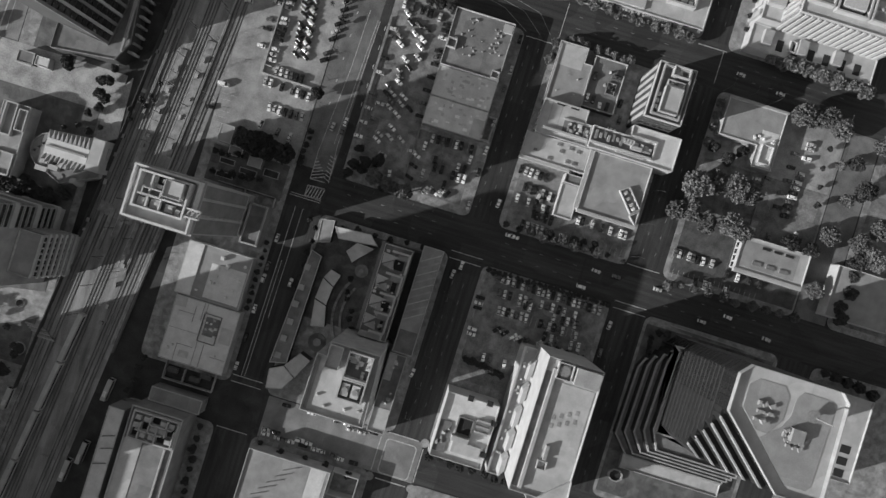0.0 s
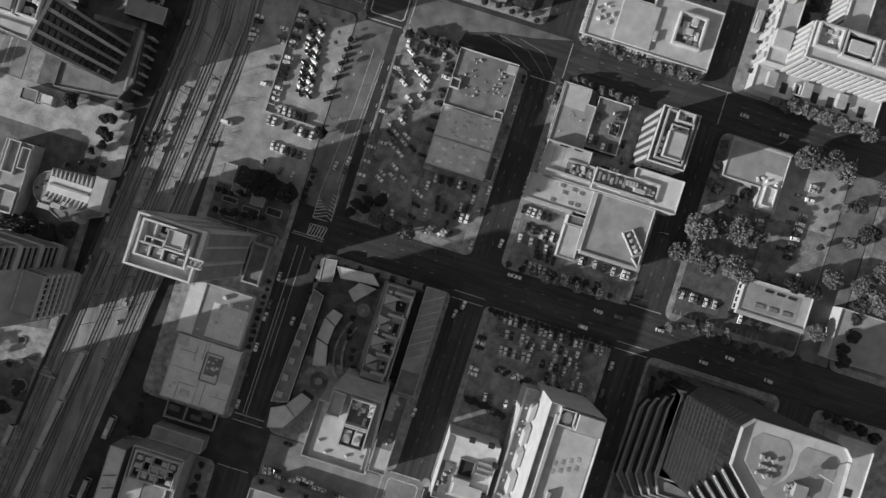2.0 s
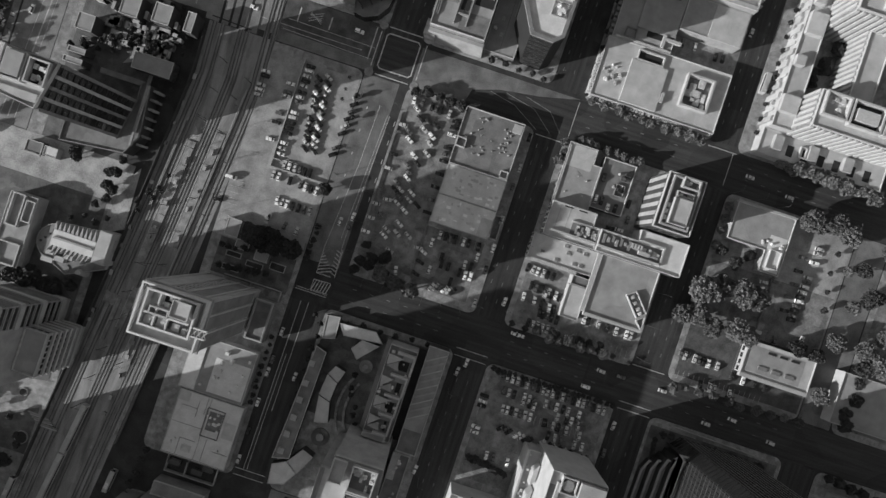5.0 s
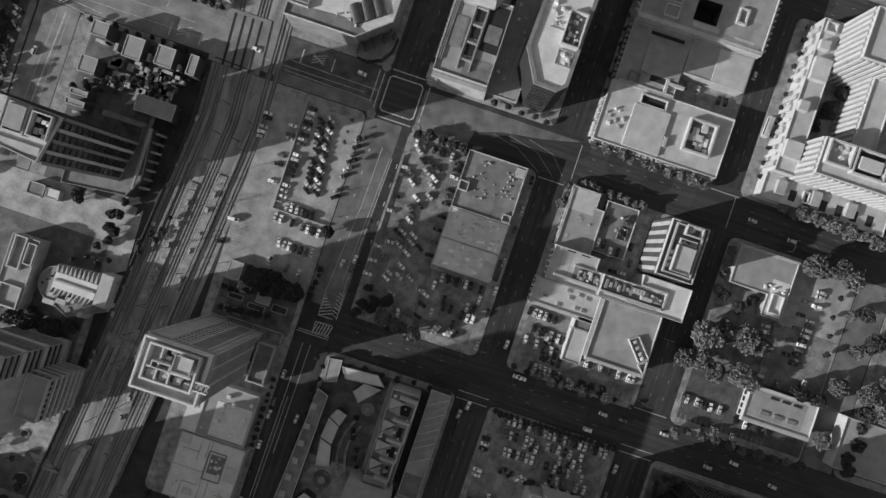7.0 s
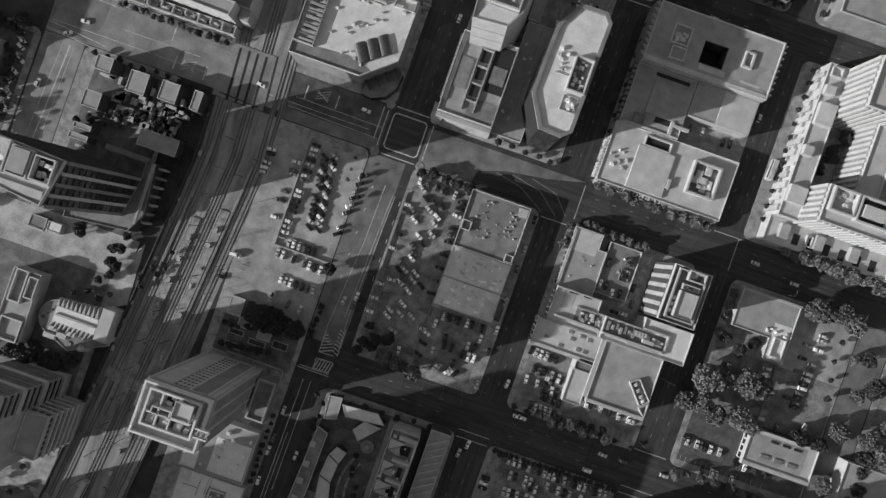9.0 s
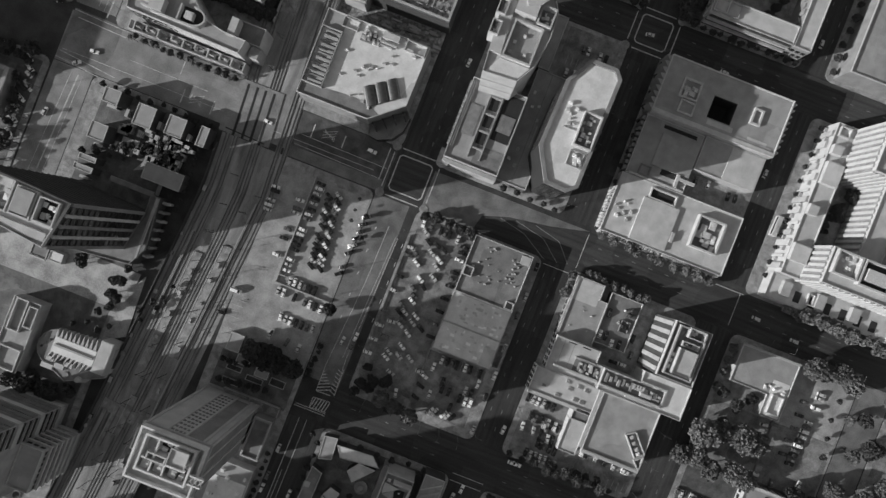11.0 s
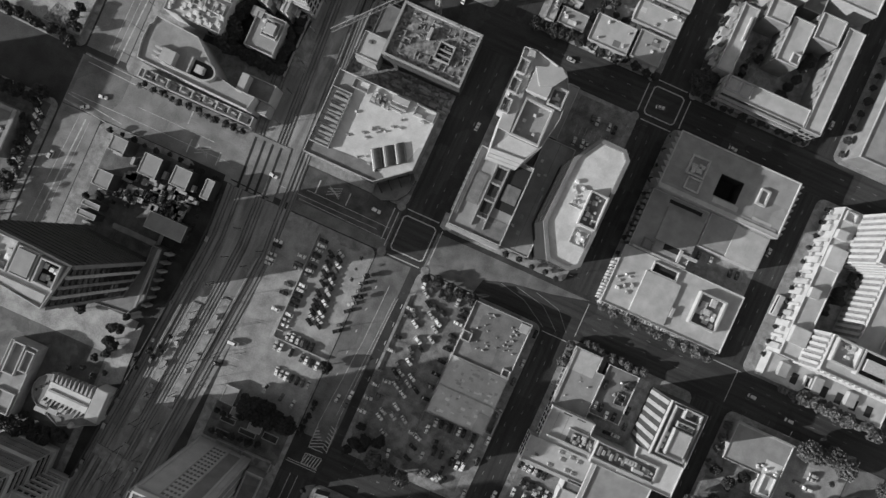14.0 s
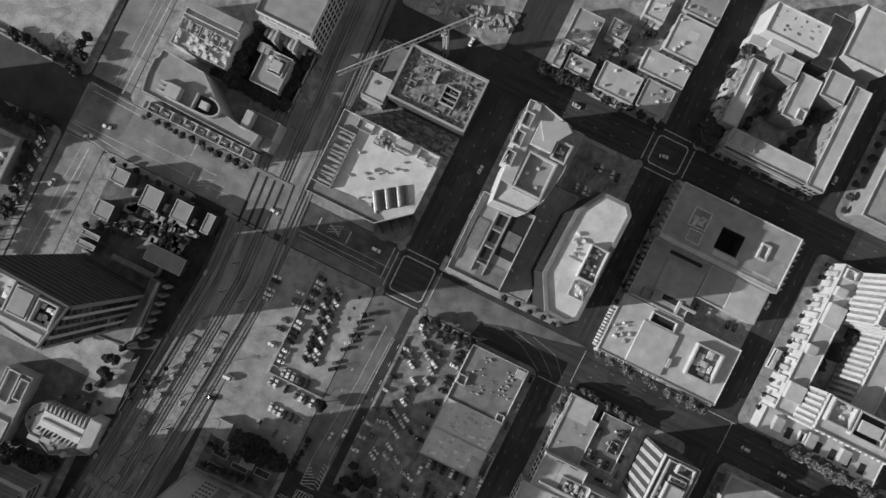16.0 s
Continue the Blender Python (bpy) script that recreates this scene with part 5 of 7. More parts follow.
for i in range(22):
    p, q = root.lerp(tip, i / 22), root.lerp(tip, (i + 1) / 22)
    beam(bm, p + side, q - side, 0.16, 0.16)
    beam(bm, p - side, q + Vector((0, 0, 1.5)), 0.16, 0.16)
part("jib", bm, WALL_PALE, cr)
part("counterweight", box(bmesh.new(), 6.5, 8, 27.4, 9.5, 11, 29.2), WALL_MID, cr)
part("cab", box(bmesh.new(), -1.2, -2.6, 26.4, 0.8, -1.0, 28.4), WALL_WHITE, cr)

# white stepped tower, pool block, eight-sided tower
part("roof_terrace", prism(bmesh.new(), [(-53.6, 187.6), (-48.4, 187.6), (-50.4, 216), (-52, 222.8), (-54.8, 222.6)], 39.02, 40.6), WALL_WHITE, o1)
for ya in (197, 206, 214.5):
    framed_court(o1, -56.6, ya - 3, -52.4, ya + 3.4, 33.5, 0.5, 8.2, WALL_WHITE)
framed_court(o1, -48, 187, -35.2, 203.6, 39.02, 0.8, 2.2, WALL_WHITE)
block(o1, "terrace_floor", -47, 188, -36.2, 202.6, 39.03, 39.1, ROOF_MID)
block(o1, "penthouse", -49.4, 206, -40, 215.6, 39.02, 43, WALL_WHITE)
part("canopy", prism(bmesh.new(), [(-49.6, 215.8), (-39.8, 219.8), (-36, 217), (-39.6, 211.4), (-45, 209)], 43.02, 43.5), WALL_WHITE, o1, "white winged roof canopy")
framed_court(o1, -39.4, 204.4, -32.8, 212.8, 39.02, 0.7, 2.8, WALL_WHITE)
block(o1, "plant_floor", -38.6, 205.2, -33.6, 212, 39.03, 39.1, ROOF_DARK)
for x, y in ((-45.4, 190.6), (-44.8, 195), (-41.6, 198.6), (-39, 191)):
    roof_unit(o1, x, y, 39.1, 1.4, 1.2, 0.8)
scatter_units(o1, -38, 206, -34.4, 211.4, 39.1, 5, 95, 1.6)
part("south_ledge", prism(bmesh.new(), [(-52, 179.4), (-38.6, 180.2), (-35, 186.6), (-48.2, 186.6)], 39.02, 39.5), ROOF_WHITE, o1)
for z in (8, 16, 24, 32):
    part("floor_line", beam(bmesh.new(), (-52.8, 178.5, z), (-38.2, 179.5, z), 0.3, 0.4), WALL_PALE, o1)
windows(o1, (-57.2, 222.6), (-54.5, 196.4), 2, 38, 6, 6)
o2 = lowrise("low dark porch of a tower", -30.4, 204, -24.6, 232, 4, WALL_DARK, ROOF_MID, 0.4)
block(l1, "pool_rim", -54.4, 157.4, -48, 172.4, 15.02, 15.4, WALL_MID)
block(l1, "pool_water", -53.6, 158.2, -48.8, 171.6, 15.02, 15.44, POOL)
# wells are black sheets on the roof, shade put into the colour
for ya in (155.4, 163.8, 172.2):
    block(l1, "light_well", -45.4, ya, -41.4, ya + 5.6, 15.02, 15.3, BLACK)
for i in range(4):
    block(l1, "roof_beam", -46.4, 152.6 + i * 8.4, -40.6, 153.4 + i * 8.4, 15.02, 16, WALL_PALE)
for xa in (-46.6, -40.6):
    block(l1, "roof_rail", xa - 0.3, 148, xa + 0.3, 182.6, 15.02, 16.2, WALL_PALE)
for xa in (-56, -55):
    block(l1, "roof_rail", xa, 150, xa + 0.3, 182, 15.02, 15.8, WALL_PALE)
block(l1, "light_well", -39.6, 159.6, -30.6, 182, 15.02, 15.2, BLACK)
block(l1, "deck", -38.6, 164, -31.4, 172.4, 15.2, 15.5, ROOF_DARK)
block(l1, "roof_patch", -44, 145, -30.8, 155, 15.02, 15.2, ROOF_DARK)
block(l1, "corner_post", -59.6, 141.6, -54, 149, 0.15, 10, PAVING)
for i in range(12):
    block(l1, "balcony", -57.9, 151 + i * 2.7, -57.05, 152.8 + i * 2.7, 10.5, 14, WALL_MID)
block(l1, "south_face", -57.2, 142.4, -29.8, 144.2, 0.15, 12.5, WALL_PALE)
facade(l1, -57, 144.3, -30, 184, (W, S_), 2, 14, (12, 8), 2)
roof_seams(l3, -29.4, 146, -14.4, 202.6, 5.02, 2, ROOF_DARK, "y")
scatter_units(l3, -28, 150, -21, 201, 5.02, 8, 96, 1.4)
block(l3, "white_rail", -20.2, 165, -19.6, 176, 5.02, 5.9, WALL_WHITE)
framed_court(m1, -5.6, 166, 2.8, 181.6, 31.02, 0.6, 2.4, WALL_WHITE)
block(m1, "plant_floor", -5, 166.6, 2.2, 181, 31.03, 31.1, ROOF_DARK)
scatter_units(m1, -4, 168, 1.4, 180, 31.1, 14, 97, 1.8)
framed_court(m1, -5.2, 157.4, 1.6, 164.3, 31.02, 0.3, 0.7, WALL_PALE)
scatter_units(m1, -4, 158.5, 0.5, 163, 31.02, 4, 98, 1.4)
scatter_units(m1, -14, 172, -6.5, 183, 31.02, 8, 99, 1.3)
block(m1, "roof_pipe", -12, 172.4, -5.8, 172.8, 31.02, 31.5, METAL)
block(m1, "roof_pipe", -9.8, 181.6, -5.8, 182, 31.02, 31.5, METAL)
windows(m1, (-18, 192), (-19, 161), 1.5, 30, 10, 4, 0.85, 0.6)
windows(m1, (-10.8, 146.3), (-0.3, 145.8), 1.5, 30, 4, 8, 0.85, 0.6)

# dark-roofed block with a court, low halls
framed_court(p1, 37.5, 213.5, 46.6, 223.2, 9.06, 0.7, 1.2, COPING)
scatter_units(p1, 39, 215, 45, 222, 9.08, 7, 101, 2.2)
framed_court(p1, 39.5, 206.4, 47, 212.8, 9.06, 0.6, 1.0, COPING)
framed_court(p1, 74, 213.6, 79, 221.6, 9.06, 0.9, 1.2, COPING)
block(p1, "roof_patch", 30, 203.5, 89, 206, 9.07, 9.3, ROOF_MID)
for i in range(9):
    part("saw_edge", prism(bmesh.new(), [(27.95, 203 + i * 3.1), (27.95, 206 + i * 3.1), (25.4, 205.6 + i * 3.1)], 0.15, 9.3), ROOF_MID, p1)
    part("saw_edge", prism(bmesh.new(), [(91.05, 203 + i * 3.1), (92.8, 205.6 + i * 3.1), (91.05, 206 + i * 3.1)], 0.15, 9.3), ROOF_MID, p1)
block(p1, "court_floor", 54, 209.2, 66, 220.4, 0.2, 0.5, BLACK)
for q in ((54.02, 209.2, 54.2, 220.4), (65.8, 209.2, 65.98, 220.4), (54.2, 209.22, 65.8, 209.4), (54.2, 220.2, 65.8, 220.38)):
    block(p1, "court_wall", q[0], q[1], q[2], q[3], 0.5, 8.9, BRONZE)
block(p1, "roof_patch", 55, 202.9, 68, 208.6, 9.07, 9.2, ROOF_PALE)
block(p1, "roof_patch", 76, 203, 86, 207.6, 9.07, 9.16, ROOF_PALE)
block(p1, "roof_step", 28.6, 202.4, 90.4, 204.4, 9.07, 9.6, ROOF_PALE)
block(p2, "roof_step", 38.8, 179.4, 58.3, 196, 5.02, 5.7, ROOF_MID)
# notch and slot shade painted as black sheets on the roof
block(p2, "notch_pit", 44.6, 176.4, 53, 179.3, 5.02, 5.1, BLACK)
block(p2, "notch_wall", 52.6, 172.8, 54, 179.2, 5.02, 6.4, WALL_WHITE)
block(p2, "notch_wall", 54, 176.6, 62, 178, 5.02, 6.4, WALL_WHITE)
block(p2, "roof_slot", 38.2, 198.4, 55.4, 200.2, 5.02, 5.12, BLACK)
block(p2, "roof_edge", 30, 171.6, 58.4, 172.6, 5.02, 5.8, COPING)
framed_court(p2, 34, 172.8, 39.5, 178, 5.02, 0.5, 1.2, WALL_MID)
for i in range(10):
    block(p2, "saw_edge", 26.6, 173 + i * 2.9, 28.2, 174.8 + i * 2.9, 0.15, 4.8, WALL_MID)
block(p3, "roof_slope", 73, 185, 89.8, 201.4, 6.02, 6.4, ROOF_PALE)
block(q1, "roof_step", 41.5, 142, 60, 163.5, 5.02, 6.1, ROOF_PALE)
block(q1, "roof_pit", 44, 164.2, 56, 168.4, 5.02, 5.1, BLACK)
framed_court(q1, 43.4, 163.8, 57, 169.2, 5.02, 0.6, 1.2, COPING)
framed_court(q1, 69.5, 148.6, 83.6, 165, 5.02, 0.9, 2.6, WALL_WHITE)
block(q1, "plant_floor", 70.4, 149.5, 82.7, 164.1, 5.03, 5.1, ROOF_DARK)
scatter_units(q1, 72, 151, 81.5, 162.5, 5.1, 12, 111, 3.0)
for i in range(12):
    block(q1, "balcony", 25.6, 141.5 + i * 1.7, 26.9, 142.6 + i * 1.7, 0.15, 4.4 + 0.4 * (i % 2), WALL_WHITE)
for i in range(20):
    block(q1, "balcony", 27.5 + i * 1.6, 139.3, 28.5 + i * 1.6, 140.5, 0.15, 4.2 + 0.4 * (i % 2), WALL_WHITE)
for i in range(30):
    block(q1, "canopy_slat", 60.6 + i, 139.4, 61.0 + i, 140.5, 3.6, 4.6, WALL_WHITE)
scatter_units(q1, 29, 148, 40, 158, 5.02, 8, 112, 1.4)
block(q1, "roof_vent", 60.3, 147, 61.8, 152, 5.02, 6.6, WALL_WHITE)

# hotel
for i in range(13):
    y = 154.5 + i * 5.7
    block(r1, "balcony_fin", 113.2 + 0.5 * (i % 3 == 1), y, 114.4, y + (2.6, 1.4, 3.2)[i % 3], 0.15, 9.1 - 1.6 * (i % 2), WALL_WHITE if i % 3 else WALL_PALE)
    block(r1, "balcony_floor", 113.0, y + 3.4, 114.45, y + 5.2, 3.0 + 2.6 * (i % 2), 4.0 + 2.6 * (i % 2), WALL_PALE)
for x0, y0, x1, y1 in ((115.2, 199, 123.6, 210), (114.8, 183, 119.6, 188), (115, 214, 120, 218.5), (114.8, 159.5, 123.4, 168)):
    block(r1, "roof_box", x0, y0, x1, y1, 9.02, 11.6, WALL_WHITE)
    block(r1, "box_roof", x0 + 0.3, y0 + 0.3, x1 - 0.3, y1 - 0.3, 11.6, 11.66, ROOF_PALE)
framed_court(r1, 116, 223.6, 121.5, 228.6, 9.02, 0.6, 1.4, WALL_WHITE)
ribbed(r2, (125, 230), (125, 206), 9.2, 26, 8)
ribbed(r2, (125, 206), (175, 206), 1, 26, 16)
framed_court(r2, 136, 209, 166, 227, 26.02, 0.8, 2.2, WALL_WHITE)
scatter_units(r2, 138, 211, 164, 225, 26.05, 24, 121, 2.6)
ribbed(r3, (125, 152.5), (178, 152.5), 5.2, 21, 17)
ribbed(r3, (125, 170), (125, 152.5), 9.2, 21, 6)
framed_court(r3, 126.5, 158, 138.5, 169.4, 21.02, 0.8, 2.4, WALL_WHITE)
framed_court(r3, 139.5, 157, 155, 169.4, 21.02, 0.8, 2.4, WALL_WHITE)
framed_court(r3, 156, 157, 176, 169.4, 21.02, 0.8, 2.4, WALL_WHITE)
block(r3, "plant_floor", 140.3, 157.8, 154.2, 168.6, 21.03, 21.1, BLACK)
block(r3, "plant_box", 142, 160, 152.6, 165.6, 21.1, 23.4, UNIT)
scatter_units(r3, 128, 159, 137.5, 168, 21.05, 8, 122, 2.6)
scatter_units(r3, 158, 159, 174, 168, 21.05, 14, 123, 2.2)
# row of black sheets standing in for shaded roof openings
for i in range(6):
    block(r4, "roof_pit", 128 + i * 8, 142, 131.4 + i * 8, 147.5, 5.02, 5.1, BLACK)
for i in range(3):
    block(r4, "roof_box", 120 + i * 18, 143, 124.5 + i * 18, 150, 5.02, 7.0, WALL_PALE)
framed_court(r4, 134, 143, 137.4, 148.6, 5.02, 0.4, 1.2, WALL_WHITE)
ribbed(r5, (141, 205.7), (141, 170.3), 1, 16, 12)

# tall glass tower on stepped terraces
for r in range(20):
    bands(k1, K_RING, [3.5 + r * 2.7], 0.3, BRONZE, 0.12)
for r in range(13):
    z = 17.5 + r * 2.7
    block(k1, "spandrel", 121.55, -27.2 - max(0.0, min(21.4, (55.2 - z) / 3.6 * 4.29)), 121.95, -12.2, z, z + 0.3, WALL_DARK)
for i in range(16):
    block(k1, "mullion", 121.75, -13 - i * 2.4, 121.98, -12.8 - i * 2.4, 2, 57.5 - max(0, i - 6) * 1.7, BRONZE)
for i in range(13):
    block(k1, "mullion", 127 + i * 2.8, -7.4, 127.25 + i * 2.8, -7.15, 2, 57.8, WALL_MID)
part("roof_field", prism(bmesh.new(), [(130.6, -11.8), (141, -11.8), (143.6, -15), (143.8, -24.6), (139.4, -31.4), (134.6, -31), (127.6, -24), (127.4, -15)], 58.02, 58.15), ROOF_MID, k1)
part("roof_field", prism(bmesh.new(), [(148.4, -12), (160, -12), (162, -15), (161.5, -46), (160, -48), (151, -48), (137, -33.4), (144, -27), (146.2, -22), (146.4, -15)], 58.02, 58.15), ROOF_MID, k1)
for i in range(24):
    ux, uy = (133 + (i % 3) * 2.4 + vr.uniform(-0.8, 0.8), -27 + (i // 3) * 3.2) if i < 9 else (146 + (i % 4) * 2.3 + vr.uniform(-1, 1), -37 + (i // 4) * 1.9)
    roof_unit(k1, ux, uy, 58.15, vr.uniform(1.2, 2.6), vr.uniform(1, 2), vr.uniform(0.5, 1.4), vr.choice((0.0, 0.6)), ROOF_MID)
block(k1, "penthouse", 147, -31, 152, -26, 58.15, 60.4, ROOF_MID)
part("dish", tube(bmesh.new(), 152.5, -19.5, 59.4, 60.6, 0.6, 2.6, 16), METAL, k1)
part("mast", beam(bmesh.new(), (154, -20, 58.2), (154, -20, 68), 0.4, 0.4), METAL, k1)
for i in range(5):
    s0, s1 = 3.0 * i, 3.0 * (i + 1)
    q = [(122, -27 - s1 / 0.7), (148.5 - s1 / 0.72, -52.5), (148.5 - s0 / 0.72, -52.5), (122, -27 - s0 / 0.7)]
    h = 55.2 - i * 3.6
    part("terrace", prism(bmesh.new(), q, 2, h), BRONZE, k1)
    part("terrace_rim", prism(bmesh.new(), [q[0], q[1], (q[1][0] + 1.0, q[1][1]), (q[0][0], q[0][1] + 1.05)], h, h + 1.2), WALL_PALE, k1)
for i in range(5):
    d = 2.6 * i
    q = [(110.4 + d, -28 + d * 0.9), (109.4 + d, -63 + d), (117.5 + d * 0.6, -72 + d), (168 - d * 0.2, -72 + d), (168 - d * 0.2, -53), (121.6, -53), (121.6, -20 + d * 0.6), (119.8, -22.6 + d), (113 + d * 0.9, -22.4 + d)]
    kp = building("terrace", "dark stepped terrace with a pale rim", q, 3.0 + i * 3.4, BRONZE, ROOF_DARK, 0.9, WALL_PALE, thick=0.75)
kd = lowrise("low terrace deck with pale paving", 117, -79, 168, -71.4, 2.2, WALL_MID, ROOF_PALE, 0.6)
kl = lowrise("low block with roof openings", 205, -52, 224, -10, 8, WALL_PALE, ROOF_PALE, 0.8)
for i in range(3):
    for j in range(2):
        block(kl, "roof_pit", 207 + j * 8, -50 + i * 6, 212 + j * 8, -46 + i * 6, 8.02, 8.1, BLACK)
kc = thing("garden_wall", "pale low wall along a planted bed", "wall")
part("wall_length", beam(bmesh.new(), (121, -3.4, 0.6), (164, -4.6, 0.6), 0.5, 1.0), WALL_PALE, kc)

# town houses: balconies, roof clutter; court blocks: boxes, balconies
hr = random.Random(140)
for n, (b, x0, y0, x1, y1, h) in enumerate(HOUSES):
    k = max(2, int((x1 - x0) / 3.2))
    for i in range(k):
        xa = x0 + (x1 - x0) * i / k + 0.3
        block(b, "balcony", xa, y0 - 1.6 - (i % 2) * 0.6, xa + (x1 - x0) / k - 0.7, y0 - 0.05, 0.2, h - 2.2 + 0.5 * (i % 2), WALL_WHITE)
    scatter_units(b, x0 + 1.5, y0 + 1.5, x1 - 1.5, y1 - 1.5, h + 0.02, 4, 150 + n, 1.2)
    xa, ya = hr.uniform(x0 + 1, x1 - 5), hr.uniform(y0 + 1, y1 - 4)
    block(b, "roof_patch", xa, ya, xa + hr.uniform(3, 5), ya + hr.uniform(2, 4), h + 0.02, h + 0.1, (ROOF_DARK, ROOF_WHITE)[n % 2])
for b, x0, y0, x1, y1, h in COURT:
    for side in ((x0 - 0.9, x0 - 0.02), (x1 + 0.02, x1 + 0.9)):
        k = max(2, int((y1 - y0) / 4))
        for i in range(k):
            ya = y0 + (y1 - y0) * (i + 0.2) / k
            block(b, "balcony", side[0], ya, side[1], ya + (y1 - y0) / k * 0.55, h - 4.4, h - 0.6 - 1.4 * (i % 2), WALL_MID)
cb = COURT[0][0]
for r in range(3):
    block(cb, "balcony_band", 36.4, 252.9, 78, 253.95, 2.6 + r * 3.4, 3.6 + r * 3.4, WALL_PALE)
    block(cb, "window_band", 36.6, 253.92, 78, 253.98, 3.8 + r * 3.4, 5.6 + r * 3.4, GLASS)
facade(COURT[2][0], 79, 254, 87.5, 306.5, (S_,), 1, 11, (3,), 3)
framed_court(cb, 37, 256.2, 43.6, 263, 12.02, 0.5, 1.4, WALL_PALE)
framed_court(cb, 43.8, 256.2, 49.6, 263, 12.02, 0.4, 0.8, WALL_PALE)
framed_court(COURT[3][0], 59.4, 279.6, 63.6, 285, 12.02, 0.5, 1.4, WALL_WHITE)
for i in range(6):
    block(COURT[1][0], "west_balcony", 27.2 - (i % 2) * 0.8, 267 + i * 5.2, 29.4, 270.6 + i * 5.2, 0.2, 7 + (i % 3), WALL_PALE)
block(COURT[1][0], "roof_wall", 34.6, 280, 35.4, 292, 12.02, 13.4, WALL_WHITE)
for i in range(14):
    xa, ya = hr.uniform(30, 53), hr.uniform(312, 323)
    block(xh, "roof_patch", xa, ya, xa + hr.uniform(0.6, 2), ya + hr.uniform(0.5, 1.6), 13.03, 13.05 + 0.004 * i, ROOF_DARK if i % 3 else ROOF_MID)
block(xh, "terrace", 26, 306, 34, 310.2, 0.2, 8, WALL_WHITE)
block(xh, "terrace_roof", 34.2, 307, 46, 310.2, 0.2, 11, WALL_WHITE)
xl = lowrise("grey low roof between town houses", 57, 309.5, 66.8, 336, 8, WALL_MID, ROOF_DARK, 0.5, WALL_PALE)
# white east wing of the boat-roofed block, dark yard, ruined balconies
zw = lowrise("white notched wing with a sunken terrace", -174, 161.4, -158.6, 170.6, 9, WALL_WHITE, ROOF_DARK, 1.0, WALL_WHITE)
block(zw, "terrace_wall", -174, 160.2, -170.4, 169.6, 9, 13.6, WALL_WHITE)
block(zw, "terrace_floor", -163.4, 155.6, -158.6, 161.2, 0.2, 8.4, WALL_PALE)
block(aa, "corner_box", -185, 197.6, -179, 202.2, 0.2, 8.6, WALL_PALE)
scatter_units(aa, -177, 190, -169.5, 199, 8.05, 9, 160, 1.6)
for i in range(7):
    block(ab, "terrace_wall", -186 + i * 3.4, 206 - i % 3, -184.8 + i * 3.4, 210.8, 0.2, 7 + 2.2 * (i % 3), WALL_WHITE)
    block(ab, "terrace_floor", -185 + i * 3.4, 207.4 - i % 2, -182.4 + i * 3.4, 210.8, 0.2, 5 + 1.6 * (i % 3), WALL_PALE)
block(z2, "upper_roof", -221.4, 200.4, -193.8, 205.4, 11.02, 13.4, ROOF_MID)
yard = structure("ground_30", prism(bmesh.new(), [(-206, 178), (-162, 178.5), (-160, 209), (-191, 209), (-192.6, 207), (-192.6, 181.6), (-206, 181.6)], 0.1, 0.34), GRASS, "dark overgrown yard ground", "ground")
pn = structure("pavement_40", prism(bmesh.new(), [(-162.3, 188.8), (-152.8, 184), (-152.9, 199.7), (-162.5, 205.3)], 0.0, 0.3), PAVING, "pale concrete slabs beside the tracks", "pavement")
tp = structure("pavement_41", prism(bmesh.new(), [(-200.5, 83.4), (-196.8, 90), (-187.8, 93), (-194.9, 86.1)], 0.1, 0.4), WALL_PALE, "pale triangular paving in a yard", "pavement")
# low houses: white porches beside each roof
for px0, py0, sx, sy, hh in ((-222, 108.6, 5, 1.4, 3.4), (-221.6, 88.4, 4.5, 1.4, 3), (-222.4, 71, 4.6, 1.4, 3), (-201, 91.6, 2.6, 2.4, 4), (-212.4, 107, 1.6, 4, 3), (-199.4, 103.6, 3.4, 1.6, 4), (-194.6, 107, 1.6, 4, 4), (-184, 104.2, 4, 1.4, 4), (-179, 107, 1.5, 3.4, 4), (-178.4, 103.2, 2.4, 1.6, 4)):
    pc = thing("porch", "white flat porch roof beside a house", "porch", px0, py0, 0.2, "house porches")
    part("roof_slab", box(bmesh.new(), 0, 0, hh - 0.3, sx, sy, hh), WALL_WHITE, pc)
    part("side_wall", box(bmesh.new(), 0.2, 0.2, 0, 0.5, sy - 0.2, hh - 0.3), WALL_PALE, pc)
    part("front_wall", box(bmesh.new(), 0.5, 0.2, 0, sx - 0.2, 0.5, hh - 0.3), WALL_PALE, pc)
# grey-rimmed block on the dark lot
lw = lowrise("low dark-roofed block with a broad grey rim", -294, 84, -271, 109, 5, WALL_MID, ROOF_DARK, 0.8, WALL_MID)
block(lw, "rim_slab", -273.4, 84.5, -271.4, 108.6, 5.02, 5.9, ROOF_MID)
block(lw, "rim_slab", -293.6, 106.6, -273.6, 108.6, 5.02, 5.9, ROOF_MID)
scatter_units(lw, -290, 88, -275, 104, 5.02, 8, 170, 1.8)
# level crossing deck with rubber joints
part("crossing_deck", prism(bmesh.new(), [(-168, 118.4), (-141, 118.4), (-143.4, 146.6), (-170, 146.6)], -0.1, 0.34), ROAD_PALE, structure("crossing_base", box(bmesh.new(), -165, 120, -0.3, -146, 145, -0.05), ROAD_PALE, "pale concrete level crossing", "road"))

